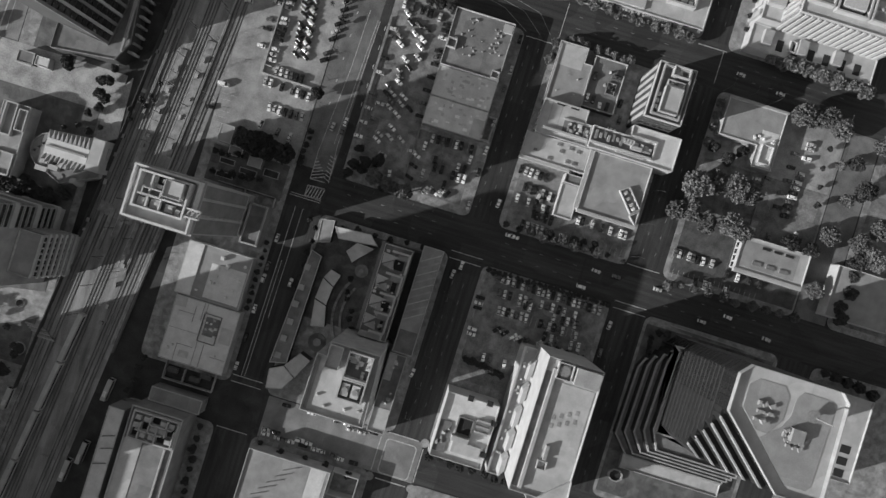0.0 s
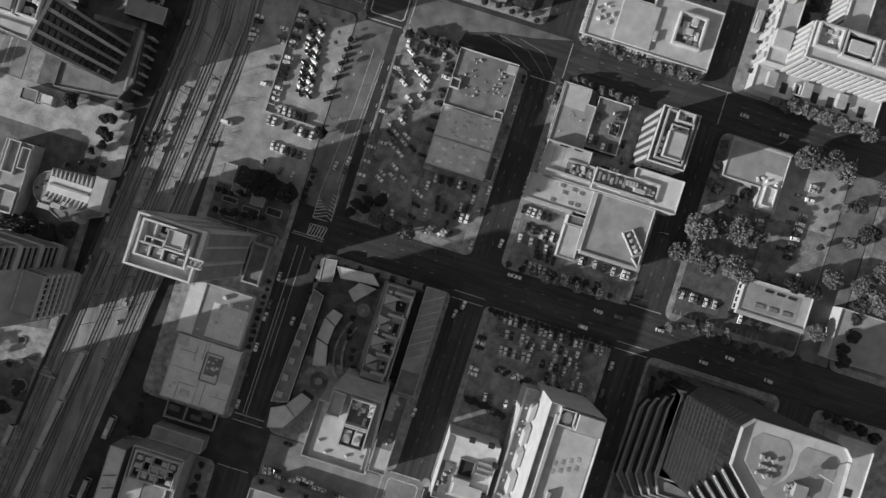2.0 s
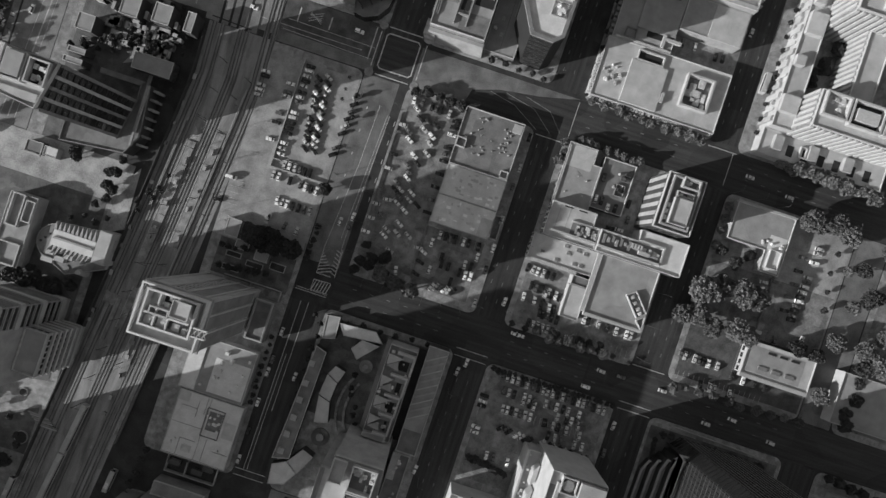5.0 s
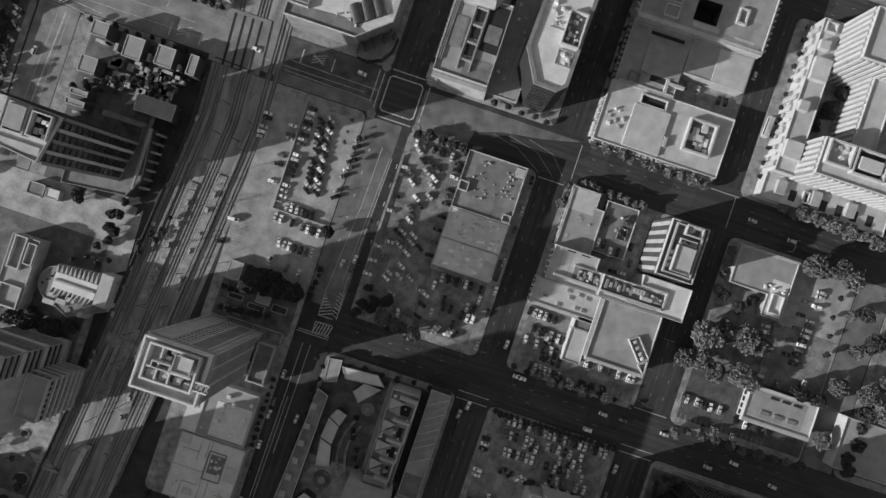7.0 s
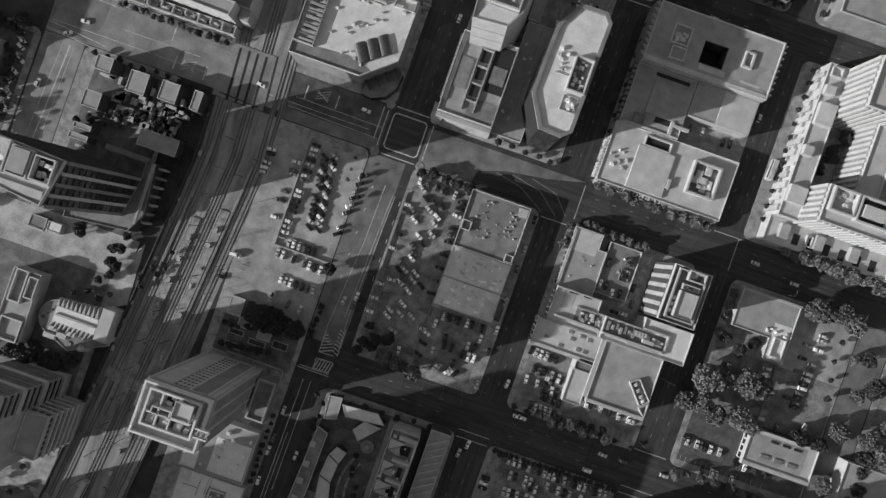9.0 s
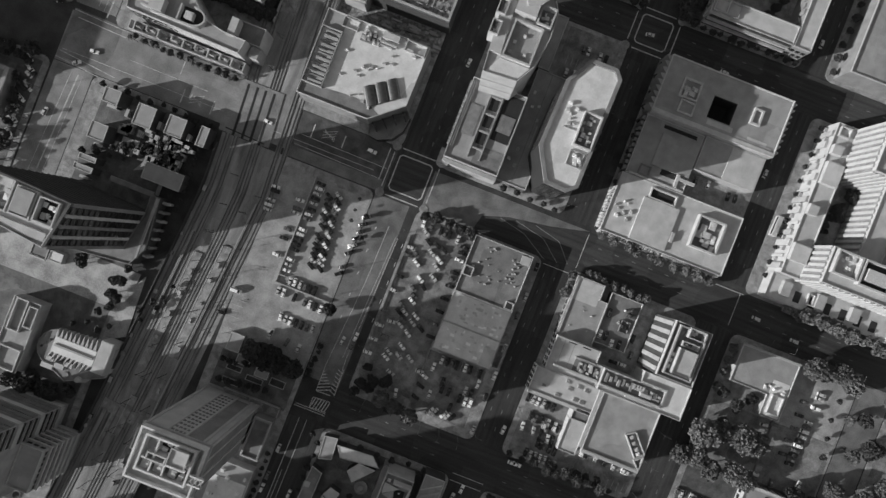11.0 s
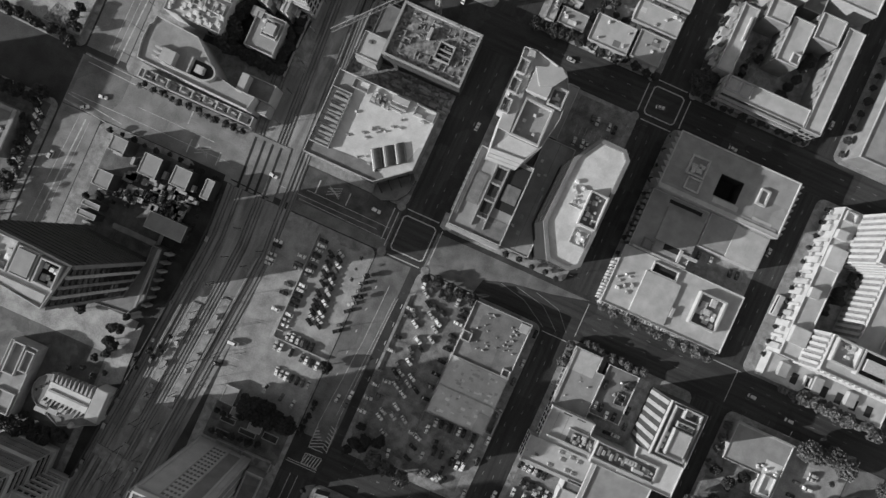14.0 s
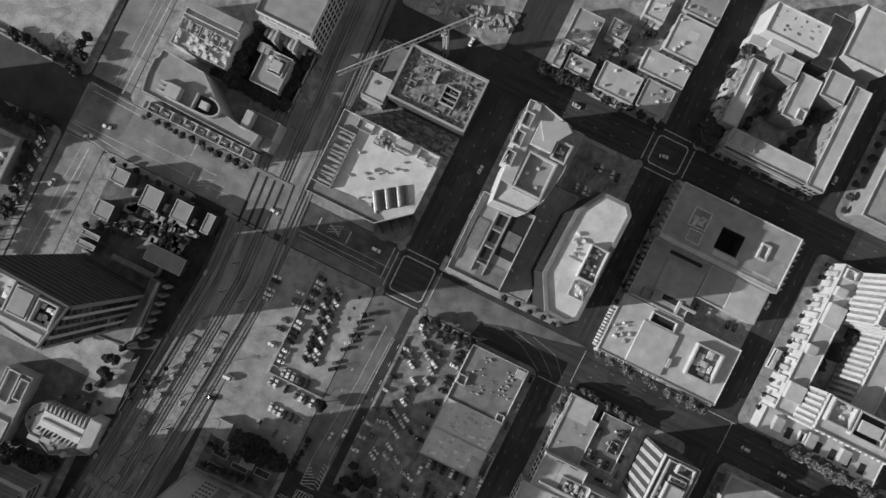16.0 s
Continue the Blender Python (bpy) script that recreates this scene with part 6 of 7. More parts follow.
sp = structure("pavement_42", prism(bmesh.new(), [(-232, -98), (-204, -84), (-181, -80), (-180, -92), (-205, -104), (-232, -118)], 0.1, 0.3), PAVING, "pale paved plaza beside the tracks", "pavement")
for i in range(6):
    st = thing("step", "broad pale stone step of a plaza stair", "step", -186 + i * 1.5, -98.5 - i * 0.9, 0.2, "plaza steps")
    part("tread", box(bmesh.new(), -5, -0.35, 0, 5, 0.35, 0.25 + 0.16 * i), WALL_PALE if i % 2 else PAVING, st)
for x, y, r_ in ((-224, -106, 5.0), (-212, -92, 3.0), (-196, -90, 2.2), (-190, -112, 3.4)):
    pb = thing("planter", "round planted bed on a paved plaza", "planter", x, y, 0.25, "plaza beds")
    part("rim", tube(bmesh.new(), 0, 0, 0, 0.5, r_, r_, 18), WALL_PALE, pb)
    part("soil", tube(bmesh.new(), 0, 0, 0.5, 0.6, r_ - 0.4, r_ - 0.4, 18), GRASS, pb)
# garden court beds and low walls beside the crowned tower
for x0, y0, x1, y1 in ((-121, 8, -113, 11), (-110, 6, -101, 9), (-98, 8, -90, 12), (-121, 1, -112, 4)):
    bed = thing("flower_bed", "low planted bed with a pale stone kerb", "flower bed", 0, 0, 0, "garden beds")
    framed_court(bed, x0, y0, x1, y1, 0.2, 0.4, 0.5, WALL_PALE, "kerb")
    block(bed, "soil", x0 + 0.4, y0 + 0.4, x1 - 0.4, y1 - 0.4, 0.2, 0.5, GRASS)
sg = lowrise("small grey flat-roofed garden store", -106, 10.5, -99, 15.6, 3.0, WALL_MID, ROOF_MID, 0.2, None, "shed")
for i in range(1):
    pt = thing("garden_pit", "octagonal pale planter frame beside a tower", "planter", 117 + i * 9, -84, 0.2, "garden planters")
    ring = [(4 * math.cos(radians(22.5 + 45 * k)), 3.4 * math.sin(radians(22.5 + 45 * k))) for k in range(8)]
    hole = [(0.8 * a, 0.8 * b) for a, b in ring]
    for k in range(8):
        part("rim", prism(bmesh.new(), [ring[k], ring[(k + 1) % 8], hole[(k + 1) % 8], hole[k]], 0, 1.2), WALL_PALE, pt)
    part("soil", prism(bmesh.new(), hole, 0, 0.5), GRASS, pt)

# ---- road markings ----
MARKS = thing("road_marking", "worn white paint lines on asphalt", "road marking", kind="structure")


def line(x0, y0, x1, y1, w=0.25, name="painted_line"):
    part(name, beam(bmesh.new(), (x0, y0, 0.0), (x1, y1, 0.0), w, 0.03), LINE, MARKS)


DASH = shared_box("lane_dash", 0.25, 2.0, 0.016, LINE_FAINT)


def dashes(x, y0, y1, gap=9.0):
    n = int((y1 - y0) / gap)
    for i in range(n):
        piece("lane_dash", DASH, MARKS, x, y0 + gap * (i + 0.5), 0)


def dashes_v(y, x0, x1, gap=9.0):
    n = int((x1 - x0) / gap)
    for i in range(n):
        piece("lane_dash", DASH, MARKS, x0 + gap * (i + 0.5), y, 0, math.pi / 2)


for x in (10.2, 15.8):
    dashes(x - 0.5, -92, -6)
    dashes(x + 0.6, 24, 114)
    dashes(x + 1.5, 146, 228)
for x in (96.5, 103):
    dashes(x - 0.5, -92, -8)
    dashes(x + 0.8, 24, 114)
    dashes(x, 146, 228)
    dashes(x, 258, 340)
for x in (14, 20):
    dashes(x, 258, 340)
for x in (-71, -65):
    dashes(x, 146, 228)
for y in (5, 11.5):
    dashes_v(y, -58, 0)
    dashes_v(y, 26, 86)
    dashes_v(y, 112, 176)
for y in (126, 132):
    dashes_v(y, 28, 88)
    dashes_v(y, 112, 176)
for y in (239, 245.5):
    dashes_v(y, 34, 88)
    dashes_v(y, 110, 176)
    dashes_v(y, -52, 2)


def crossing(x0, y0, x1, y1, d=3.2):
    """Double lines round an intersection."""
    k = 1.3
    ring = [(x0 + k, y0), (x1 - k, y0), (x1, y0 + k), (x1, y1 - k), (x1 - k, y1), (x0 + k, y1), (x0, y1 - k), (x0, y0 + k)]
    for (ax, ay), (bx, by) in zip(ring, ring[1:] + ring[:1]):
        line(ax, ay, bx, by, 0.62)
    for cx, cy in ((x0 - d, y0 - d), (x1 + d, y0 - d), (x1 + d, y1 + d), (x0 - d, y1 + d)):
        part("kerb_ramp", tube(bmesh.new(), cx, cy, 0.0, 0.16, 2.3, 2.1, 14), PAVING, MARKS, "pale concrete kerb ramp at a corner")
    line(x0, y0 - d, x1, y0 - d, 0.55), line(x0, y1 + d, x1, y1 + d, 0.55)
    line(x0 - d, y0, x0 - d, y1, 0.55), line(x1 + d, y0, x1 + d, y1, 0.55)


crossing(-78.2, 121.6, -60.6, 140)
crossing(9.8, 235.4, 26, 250.4)
crossing(1.6, -118.4, 17.4, -100.6)
for y in (-0.4, 3.1):
    line(-82, y + 1.2, -66, y + 1.2, 0.3) if y > 0 else line(-82.5, y + 3.6, -66, y + 3.6, 0.35)
for x0, x1, y in ((4.5, 21, -3.6), (4.5, 21, 0.2), (91, 108, -3.2), (91, 108, 0.4), (91.5, 108.5, 20), (8.5, 22, 115), (93, 108, 137)):
    line(x0, y, x1, y, 0.35)
line(106.4, 120, 106.4, 136.5, 0.35), line(24.6, 119, 24.6, 137, 0.35)
# diamond hatching at the mouth of the avenue
HATCH = [((-74.8, 26.6), (-74.6, 13.6)), ((-74.6, 13.6), (-67, 13.8)), ((-65.4, 28.6), (-65.2, 14)), ((-74.8, 10.2), (-74.9, 4.6)), ((-74.9, 4.6), (-66.2, 5)), ((-74.8, 10.2), (-66, 10.6))]
for (ax, ay), (bx, by) in HATCH:
    line(ax, ay, bx, by, 0.35)
for i in range(7):
    line(-74.6, 13.8 + i * 1.7, -74.6 + max(0.6, 7 - i * 1.05), 13.9 + i * 1.7 + max(0.4, 2.8 - 0.4 * i), 0.5)
    line(-65.4, 15 + i * 1.9, -68.3, 16.2 + i * 1.9, 0.45)
for i in range(6):
    line(-74.6 + i * 1.5, 4.9, -73.4 + i * 1.5, 10.2, 0.55)
line(-74.9, 26.6, -71.3, 74, 0.25), line(-71.3, 74, -70.6, 104, 0.25)
line(-66.4, 34, -64.2, 100, 0.3), line(-68.2, 34, -65.4, 100, 0.3), line(-66.4, 34, -65.2, 14, 0.25)
for i in range(5):
    line(-76.6, 52 + i * 12, -76.4, 53.6 + i * 12, 0.5)
    line(-60.9, 56 + i * 10, -60.9, 58.4 + i * 10, 0.35)
# turning lanes at the corner north of the halls
for ax, ay, bx, by in ((-20, 128.4, -6, 125.4), (-6, 125.4, 8, 117), (-12, 130, 4, 126.6), (4, 126.6, 15, 117.4), (-2, 131.4, 12, 128), (12, 128, 20, 119)):
    part("painted_line", beam(bmesh.new(), (ax, ay, 0.0), (bx, by, 0.0), 0.3, 0.03), LINE_FAINT, MARKS)
# avenue between the tall tower and the plaza
line(-78.6, -92, -77.6, -2, 0.3), line(-76.9, -92, -76.2, -30, 0.25), line(-74.2, -60, -73.6, -2, 0.25)
line(-82.8, -92.6, -67, -92.6, 0.4), line(-82.8, -96, -67, -96, 0.35), line(-83, -120, -67, -120, 0.35)
# wide street beside the tracks
line(-256, 127.6, -88, 127.6, 0.25), line(-222, 134.4, -180, 134, 0.25), line(-128, 131.2, -82, 130.6, 0.25), line(-130, 125.6, -82, 124.6, 0.25)
for x0, y0, y1 in ((-191, 123.7, 131), (-175, 123.6, 130.6), (-123.6, 131.4, 138.4), (-107.2, 132, 138.6), (-196, 137, 144), (-84, 124, 141)):
    line(x0, y0, x0, y1, 0.6)
for cx, cy in ((-183.8, 128), (-115, 136)):
    for i in range(3):
        line(cx - 3.4, cy - 3 + i * 1.6, cx + 3.2, cy + 0.6 + i * 1.2, 0.3)
        line(cx - 3.2, cy + 1.8 - i * 0.6, cx + 3.2, cy - 2.6 + i * 0.9, 0.3)
line(-257, 148.2, -228, 147, 0.35), line(-254, 145, -228, 144, 0.35), line(-258, 123, -226, 119.8, 0.35), line(-257, 126.4, -226, 123.2, 0.35)
line(-240.6, 150, -237.6, 230, 0.7), line(-243.2, 152, -241, 230, 0.25), line(-246.4, 154, -244.4, 230, 0.25)
line(-251.6, 40, -247.4, 118, 0.25), line(-247.6, 40, -243.6, 118, 0.7), line(-244, 40, -241.4, 118, 0.25)
for bx, by in ((-160.4, 118), (-155.6, 118), (-151.2, 118), (-146.6, 118)):
    part("crossing_joint", beam(bmesh.new(), (bx + 0.2, by, 0.35), (bx - 1.4, by + 27, 0.35), 1.3, 0.04), BLACK, MARKS, "dark rubber joint of a level crossing")
part("crossing_joint", beam(bmesh.new(), (-165, 120.5, 0.36), (-144, 119.6, 0.36), 0.6, 0.04), BLACK, MARKS)
# parking bay lines
for x0, n, y0, y1 in ((41, 17, -8.2, -3.6), (40, 15, -25, -20), (112, 18, 20.2, 24.6), (57, 12, 21, 26), (-19, 8, 49.4, 54), (112, 8, 30, 35)):
    for i in range(n):
        part("bay_line", beam(bmesh.new(), (x0 + i * 2.7, y0, 0.245), (x0 + i * 2.7, y1, 0.245), 0.14, 0.03), LINE, MARKS)
for i in range(8):
    part("bay_line", beam(bmesh.new(), (-18 + i * 2.7, 212, 0.26), (-18 + i * 2.7, 216.6, 0.26), 0.16, 0.03), LINE, MARKS)
for i in range(9):
    part("bay_line", beam(bmesh.new(), (-130, 24 + i * 3, 0.2), (-124, 24.2 + i * 3, 0.2), 0.16, 0.05), LINE, MARKS)

# ---- rail platforms, trains, walls ----
for x0, x1, y0, y1 in ((-161.7, -157.6, -7, 57), (-149.8, -145.4, 3, 65), (-157.6, -154.6, -44, -22), (-166.8, -166.2, 20, 66), (-144.2, -143.7, -60, 90), (-136.4, -135, -96, -26), (-162.4, -160.8, -52, -30), (-148.4, -146.6, -58, -34)):
    pf = thing("rail_platform", "pale concrete platform between rail tracks", "platform", group="rail platforms", kind="structure")
    part("deck", strip(bmesh.new(), x0, x1, y0, y1, 0.1, 0.6), PAVING, pf)
    part("edge", strip(bmesh.new(), x0 - 0.3, x0, y0, y1, 0.1, 0.7), WALL_WHITE, pf)
    part("edge", strip(bmesh.new(), x1, x1 + 0.25, y0, y1, 0.1, 0.66), ROOF_DARK, pf)
pr = random.Random(311)
for xc, y0, y1, n in ((-159.6, -4, 54, 5), (-147.6, 6, 62, 5), (-171, -70, 100, 12), (-146, -90, -10, 8)):
    for i in range(n):
        y = y0 + (y1 - y0) * (i + pr.uniform(0.1, 0.9)) / n
        cb_ = thing("trackside_cabinet", "small grey cabinet beside the rail tracks", "cabinet", skew(xc + pr.uniform(-0.8, 0.8), y), y, 0.6 if xc in (-159.6, -147.6) else 0.06, "trackside cabinets")
        sx, sy, sz = pr.uniform(0.4, 0.9), pr.uniform(0.5, 1.4), pr.uniform(0.5, 1.1)
        part("body", box(bmesh.new(), -sx, -sy, 0, sx, sy, sz), (ROOF_DARK, WALL_PALE, WALL_DARK)[i % 3], cb_)
        part("lid", box(bmesh.new(), -sx - 0.1, -sy - 0.1, sz, sx + 0.1, sy + 0.1, sz + 0.1), (ROOF_MID, WALL_WHITE)[i % 2], cb_)
fw = thing("boundary_wall", "dark long wall along the rail corridor", "wall")
part("wall_length", strip(bmesh.new(), -172.6, -172.1, -140, 112, 0.0, 2.2), WALL_DARK, fw)
part("wall_length", strip(bmesh.new(), -134, -133.6, -100, -26, 0.06, 1.5), WALL_MID, fw)
dk = slab("crossing_deck", [(-173, -33.6), (-154, -36.2), (-153, -30), (-172.4, -27.8)], 0.32, PAVING, "pale concrete deck across rail tracks", "pavement")


def train_car(x, y, ang, length=26.0, group="tram train"):
    t = thing("train_car", "pale tram car with a ribbed roof", "train", x, y, 0.3, group)
    t.rotation_euler = (0, 0, ang)
    part("body", box(bmesh.new(), -1.35, -length / 2, 0.4, 1.35, length / 2, 3.3), WALL_WHITE, t)
    roof = part("roof", prism(bmesh.new(), rect(-1.15, -length / 2 + 0.2, 1.15, length / 2 - 0.2), 3.3, 3.6), ROOF_PALE, t)
    for k in range(3):
        part("roof_box", box(bmesh.new(), -0.8, -8 + k * 7, 3.6, 0.8, -5.4 + k * 7, 3.75), ROOF_PALE, roof)
    for s in (-1.4, 1.36):
        part("window_band", box(bmesh.new(), s, -length / 2 + 1, 1.6, s + 0.04, length / 2 - 1, 2.6), GLASS, t)
    for e in (-length / 2 + 4, length / 2 - 4):
        part("bogie", box(bmesh.new(), -1.1, e - 1.3, -0.1, 1.1, e + 1.3, 0.4), BLACK, t)
    return t


first = train_car(-164.6, -98, -0.14)
for k in (1, 2, 3):
    copy_thing(first, pose(-164.6 - 3.74 * k, -98 - 26.6 * k, 0.3, 0, 0, -8.02))

# ---- vehicles ----
PAINT = {"w": ("white", CAR_WHITE), "s": ("silver", CAR_SILVER), "g": ("grey", CAR_GREY), "d": ("dark", CAR_DARK)}
CAR_SHAPES = {
    "car": (4.6, 1.8, 0.85, 1.42, -1.75, 0.75, "low saloon car"),
    "estate_car": (4.8, 1.9, 1.0, 1.72, -2.2, 0.95, "tall estate car"),
    "van": (5.6, 2.0, 1.2, 2.2, -2.7, 1.9, "plain panel van"),
    "pickup_truck": (5.5, 1.95, 1.0, 1.75, -0.5, 1.3, "pickup truck with an open bed"),
}
CAR_FIRST = {}


def build_car(kind, code):
    length, width, belt, top, c0, c1, words = CAR_SHAPES[kind]
    colour, paint = PAINT[code]
    t = thing(kind, "%s %s parked on asphalt" % (colour, words), "car", group="parked cars")
    hl, hw = length / 2, width / 2
    bm = tapered(bmesh.new(), -hl, hl, hw, 0.28, belt, -hl + 0.12, hl - 0.25, hw - 0.06)
    bmesh.ops.bevel(bm, geom=list(bm.edges), offset=0.08, segments=1, affect="EDGES")
    part("body", bm, paint, t)
    cabin = part("cabin_glass", tapered(bmesh.new(), c0, c1, hw - 0.1, belt - 0.02, top - 0.06, c0 + (0.5 if kind == "car" else 0.2), c1 - 0.6, hw - 0.26), GLASS, t)
    part("roof_panel", tapered(bmesh.new(), c0 + (0.45 if kind == "car" else 0.15), c1 - 0.5, hw - 0.22, top - 0.08, top, c0 + 0.6, c1 - 0.75, hw - 0.32), paint, cabin)
    if kind == "pickup_truck":
        part("bed_floor", box(bmesh.new(), -hl + 0.25, -hw + 0.2, belt, -0.6, hw - 0.2, belt + 0.02), BLACK, t)
    if "axle" not in SHARED:
        bm = tube(bmesh.new(), 0, 0, -0.9, -0.7, 0.32, 0.32, 10)
        tube(bm, 0, 0, 0.7, 0.9, 0.32, 0.32, 10)
        tube(bm, 0, 0, -0.7, 0.7, 0.06, 0.06, 6)
        bmesh.ops.rotate(bm, verts=bm.verts, cent=(0, 0, 0), matrix=Matrix.Rotation(math.pi / 2, 3, "X"))
        SHARED["axle"] = mesh_of("axle", bm, BLACK)
    for x in (-hl * 0.62, hl * 0.62):
        piece("axle", SHARED["axle"], t, x, 0, 0.32)
    return t


CODES = {"w": ("car", "w"), "s": ("car", "s"), "g": ("car", "g"), "d": ("car", "d"), "W": ("estate_car", "w"), "S": ("estate_car", "s"), "D": ("estate_car", "d"), "G": ("estate_car", "g"),
         "V": ("van", "w"), "P": ("pickup_truck", "s"), "Q": ("pickup_truck", "d")}
car_rng = random.Random(7)


def car(code, x, y, heading, z=0.0):
    kind, paint = CODES[code]
    m = pose(x, y, z, 0, 0, heading + car_rng.uniform(-2.5, 2.5))
    if code not in CAR_FIRST:
        CAR_FIRST[code] = build_car(kind, paint)
        CAR_FIRST[code].matrix_basis = m
        return CAR_FIRST[code]
    return copy_thing(CAR_FIRST[code], m)


def car_row(codes, x0, y0, x1, y1, heading, z=0.25):
    """Cars at even steps from one place to another; a dot is an empty bay."""
    n = len(codes)
    for i, c in enumerate(codes):
        if c != ".":
            f = i / max(1, n - 1)
            car(c, x0 + (x1 - x0) * f + car_rng.uniform(-0.25, 0.25), y0 + (y1 - y0) * f + car_rng.uniform(-0.25, 0.25), heading + (180 if car_rng.random() < 0.4 else 0), z)


# pale lot by the tracks
car_row("dWsDsdsg.wSDdD.wsw", -109.6, 111.6, -110.6, 65.0, 0)
car_row("w.gs...g.d...w", -116.6, 100, -117.6, 70.5, 0)
car_row("wD.sWs", -130.2, 102, -130.4, 90, 2)
car_row("sdWgdsdSdwdWsd", -99.2, 109, -95.2, 71.5, -32)
car_row("dgdsDgd.dgdDdsd", -103.6, 107, -99.6, 71.5, -32)
car_row("sdgdsd.gD", -82.6, 104, -85.2, 72.7, 38)
car_row("swsgdD", -106.6, 60.6, -93.4, 60.2, 90)
car_row("sw.d.gwdw", -110.5, 53.8, -87.2, 52.6, 90)
car_row("wsWddgs", -104.8, 41.8, -87.6, 41.8, 92)
car_row("P...g..s", -105.8, 31.8, -90.4, 30.2, 82)
car_row("V", -129.9, 46.4, -129.9, 46.4, 2)
car_row("d", -133, 33, -133, 33, 5)
# lots round the shop halls
car_row("sg..d.s..g.s.s.w", -56, 98, -57.4, 41.4, 2)
for c, x, y, h in (("s", -47.5, 66.9, -32), ("g", -47.2, 63.3, -32), ("s", -47.4, 60.2, -32), ("w", -41.5, 66.9, -32), ("s", -41.9, 63.3, -32), ("w", -42.2, 57.4, -32), ("s", -47.8, 45.6, -32), ("w", -48.2, 42.4, -32), ("S", -42.3, 45.4, -32),
                   ("W", -46.3, 85.2, -30), ("s", -40.4, 88.1, -30), ("W", -40.8, 97.3, -32), ("s", -40.9, 93.6, -32), ("g", -46.2, 76.2, -30), ("d", -43.5, 82, -30), ("g", -47.6, 79.5, -30), ("w", -46, 73.4, -30)):
    car(c, x, y, h, 0.25)
car_row("dDw.dgd.d.d.g.d", -31.4, 108, -31, 60, 0)
car_row("w.g.dgD.s", -55, 112, -36, 110.5, 90)
car_row("sdgD.wd.d", -21, 51.4, -1.2, 51.8, 92)
car_row("d", -17.1, 41, -17, 41, 90)
car_row("D.d", -15.8, 37.8, -12.2, 37.4, 90)
car_row("sd", -4.6, 41, -1.4, 41, 90)
car_row("dwW", -6, 36.2, -0.4, 36.3, 90)
car_row("wsgwsD", -17.6, 25.4, -6.2, 26.4, 62)
for c, x, y, h in (("d", -27, 29.1, -20), ("d", -26.6, 35.3, -20), ("s", -29.6, 41.8, 5), ("w", -26.8, 40.6, -22), ("w", -36.9, 27.4, 100), ("s", -36, 20.6, 0)):
    car(c, x, y, h, 0.25)
# lots south of the white offices
car_row("dswsdd", 26, 49.8, 39.4, 49.2, 85)
for c, x, y, h in (("w", 28.4, 35.2, 92), ("s", 34.3, 34.7, 92), ("S", 38.6, 40, 84), ("w", 42.4, 33.7, 95), ("g", 40.3, 38, 95), ("d", 45, 34, 90), ("d", 38, 35, 90), ("D", 48, 29, 90)):
    car(c, x, y, h, 0.25)
car_row("dsswsg", 35, 23.2, 47, 23.2, 90)
car_row("dgsdWd", 36, 41.6, 45.6, 40.4, 88)
car_row("d.gd", 30.4, 41.4, 34.6, 41, 88)
car_row("ddgd", 38.4, 29.8, 45, 29.2, 92)
car_row("wd.s.d.s.ws", 61, 33.8, 86, 33, 90)
car_row("s...g", 50.2, 22.4, 61, 22.6, 90)
# lot by the trees
car_row("Ss.W..sgWSdWgdgd", 162.6, 104.5, 160, 66, 2)
car_row("g.d.g.g.d", 156, 98, 155.5, 70, 2)
for c, x, y, h in (("S", 145.6, 55.3, 0), ("g", 155.1, 53.9, 90), ("s", 141, 80, 5), ("g", 146, 82, 0), ("S", 168, 58, 80)):
    car(c, x, y, h, 0.25)
car_row("gs.sgdw.s", 112.6, 32.6, 132, 32.4, 92)
car_row("d.ws..w", 127, 21, 142, 20.8, 95)
car_row("d.w.d.d", 141, 29.6, 158, 29.4, 90)
# big lot beside the pale tower
car_row("gsWsdsgdsswdsgdwsgdss", 31, -6.2, 84.8, -7, 94)
car_row("Dwd...Ww", 25.4, -18.6, 26.2, -37.6, 0)
car_row("swdsgSw", 36, -21.8, 50.4, -21.4, 92)
car_row("sgwds.w", 56, -12.6, 74, -13, 92)
car_row("gsd.wsg", 34, -13, 50, -13.4, 92)
car_row("dsg.sw", 62, -27.6, 80, -28, 92)
car_row("sdw", 45.2, -15, 51, -16, 92)
car_row("dgsdgs", 58, -22, 70, -22.4, 92)
car_row("s.dw.g", 64, -17.4, 76, -17, 92)
car_row("gs.s", 73.6, -16, 77.4, -23, 92)
car_row("dgd.WsdD", 38.2, -31.4, 54, -33, 45)
car_row("sdsdsD.dd", 60.6, -32.2, 83, -33.2, 50)
car_row("wg.w", 35.6, -46.8, 46.9, -47.2, 94)
# lots and yards further out
car_row("s.ws.g", -16, 208, -5, 209, 92)
car_row("gs.sd", -12, 222, 0, 221, 92)
car_row("w.s.wg.w.s", -265.4, 112, -265, 78, -28)
car_row("w", -265, 83.2, -265, 83, -20)
for c, x, y, h in (("s", 46.3, 92.6, 92), ("d", 49.4, 92.6, 88), ("w", 53.3, 90, 92), ("d", 57, 91, 90), ("g", 57, 106, 0), ("d", 56.4, 100, 2), ("d", 47, 104, 90)):
    car(c, x, y, h, 3.86)
for c, x, y, h in (("d", 64, 96, 88), ("w", 63.6, 82, 2), ("g", 66, 88, 90), ("d", 59, 81.6, 2)):
    car(c, x, y, h, 0.2)
car_row("gs", 64, 181.6, 70.5, 181.8, 90)
car_row("dd", 82, 180, 86, 180, 95)
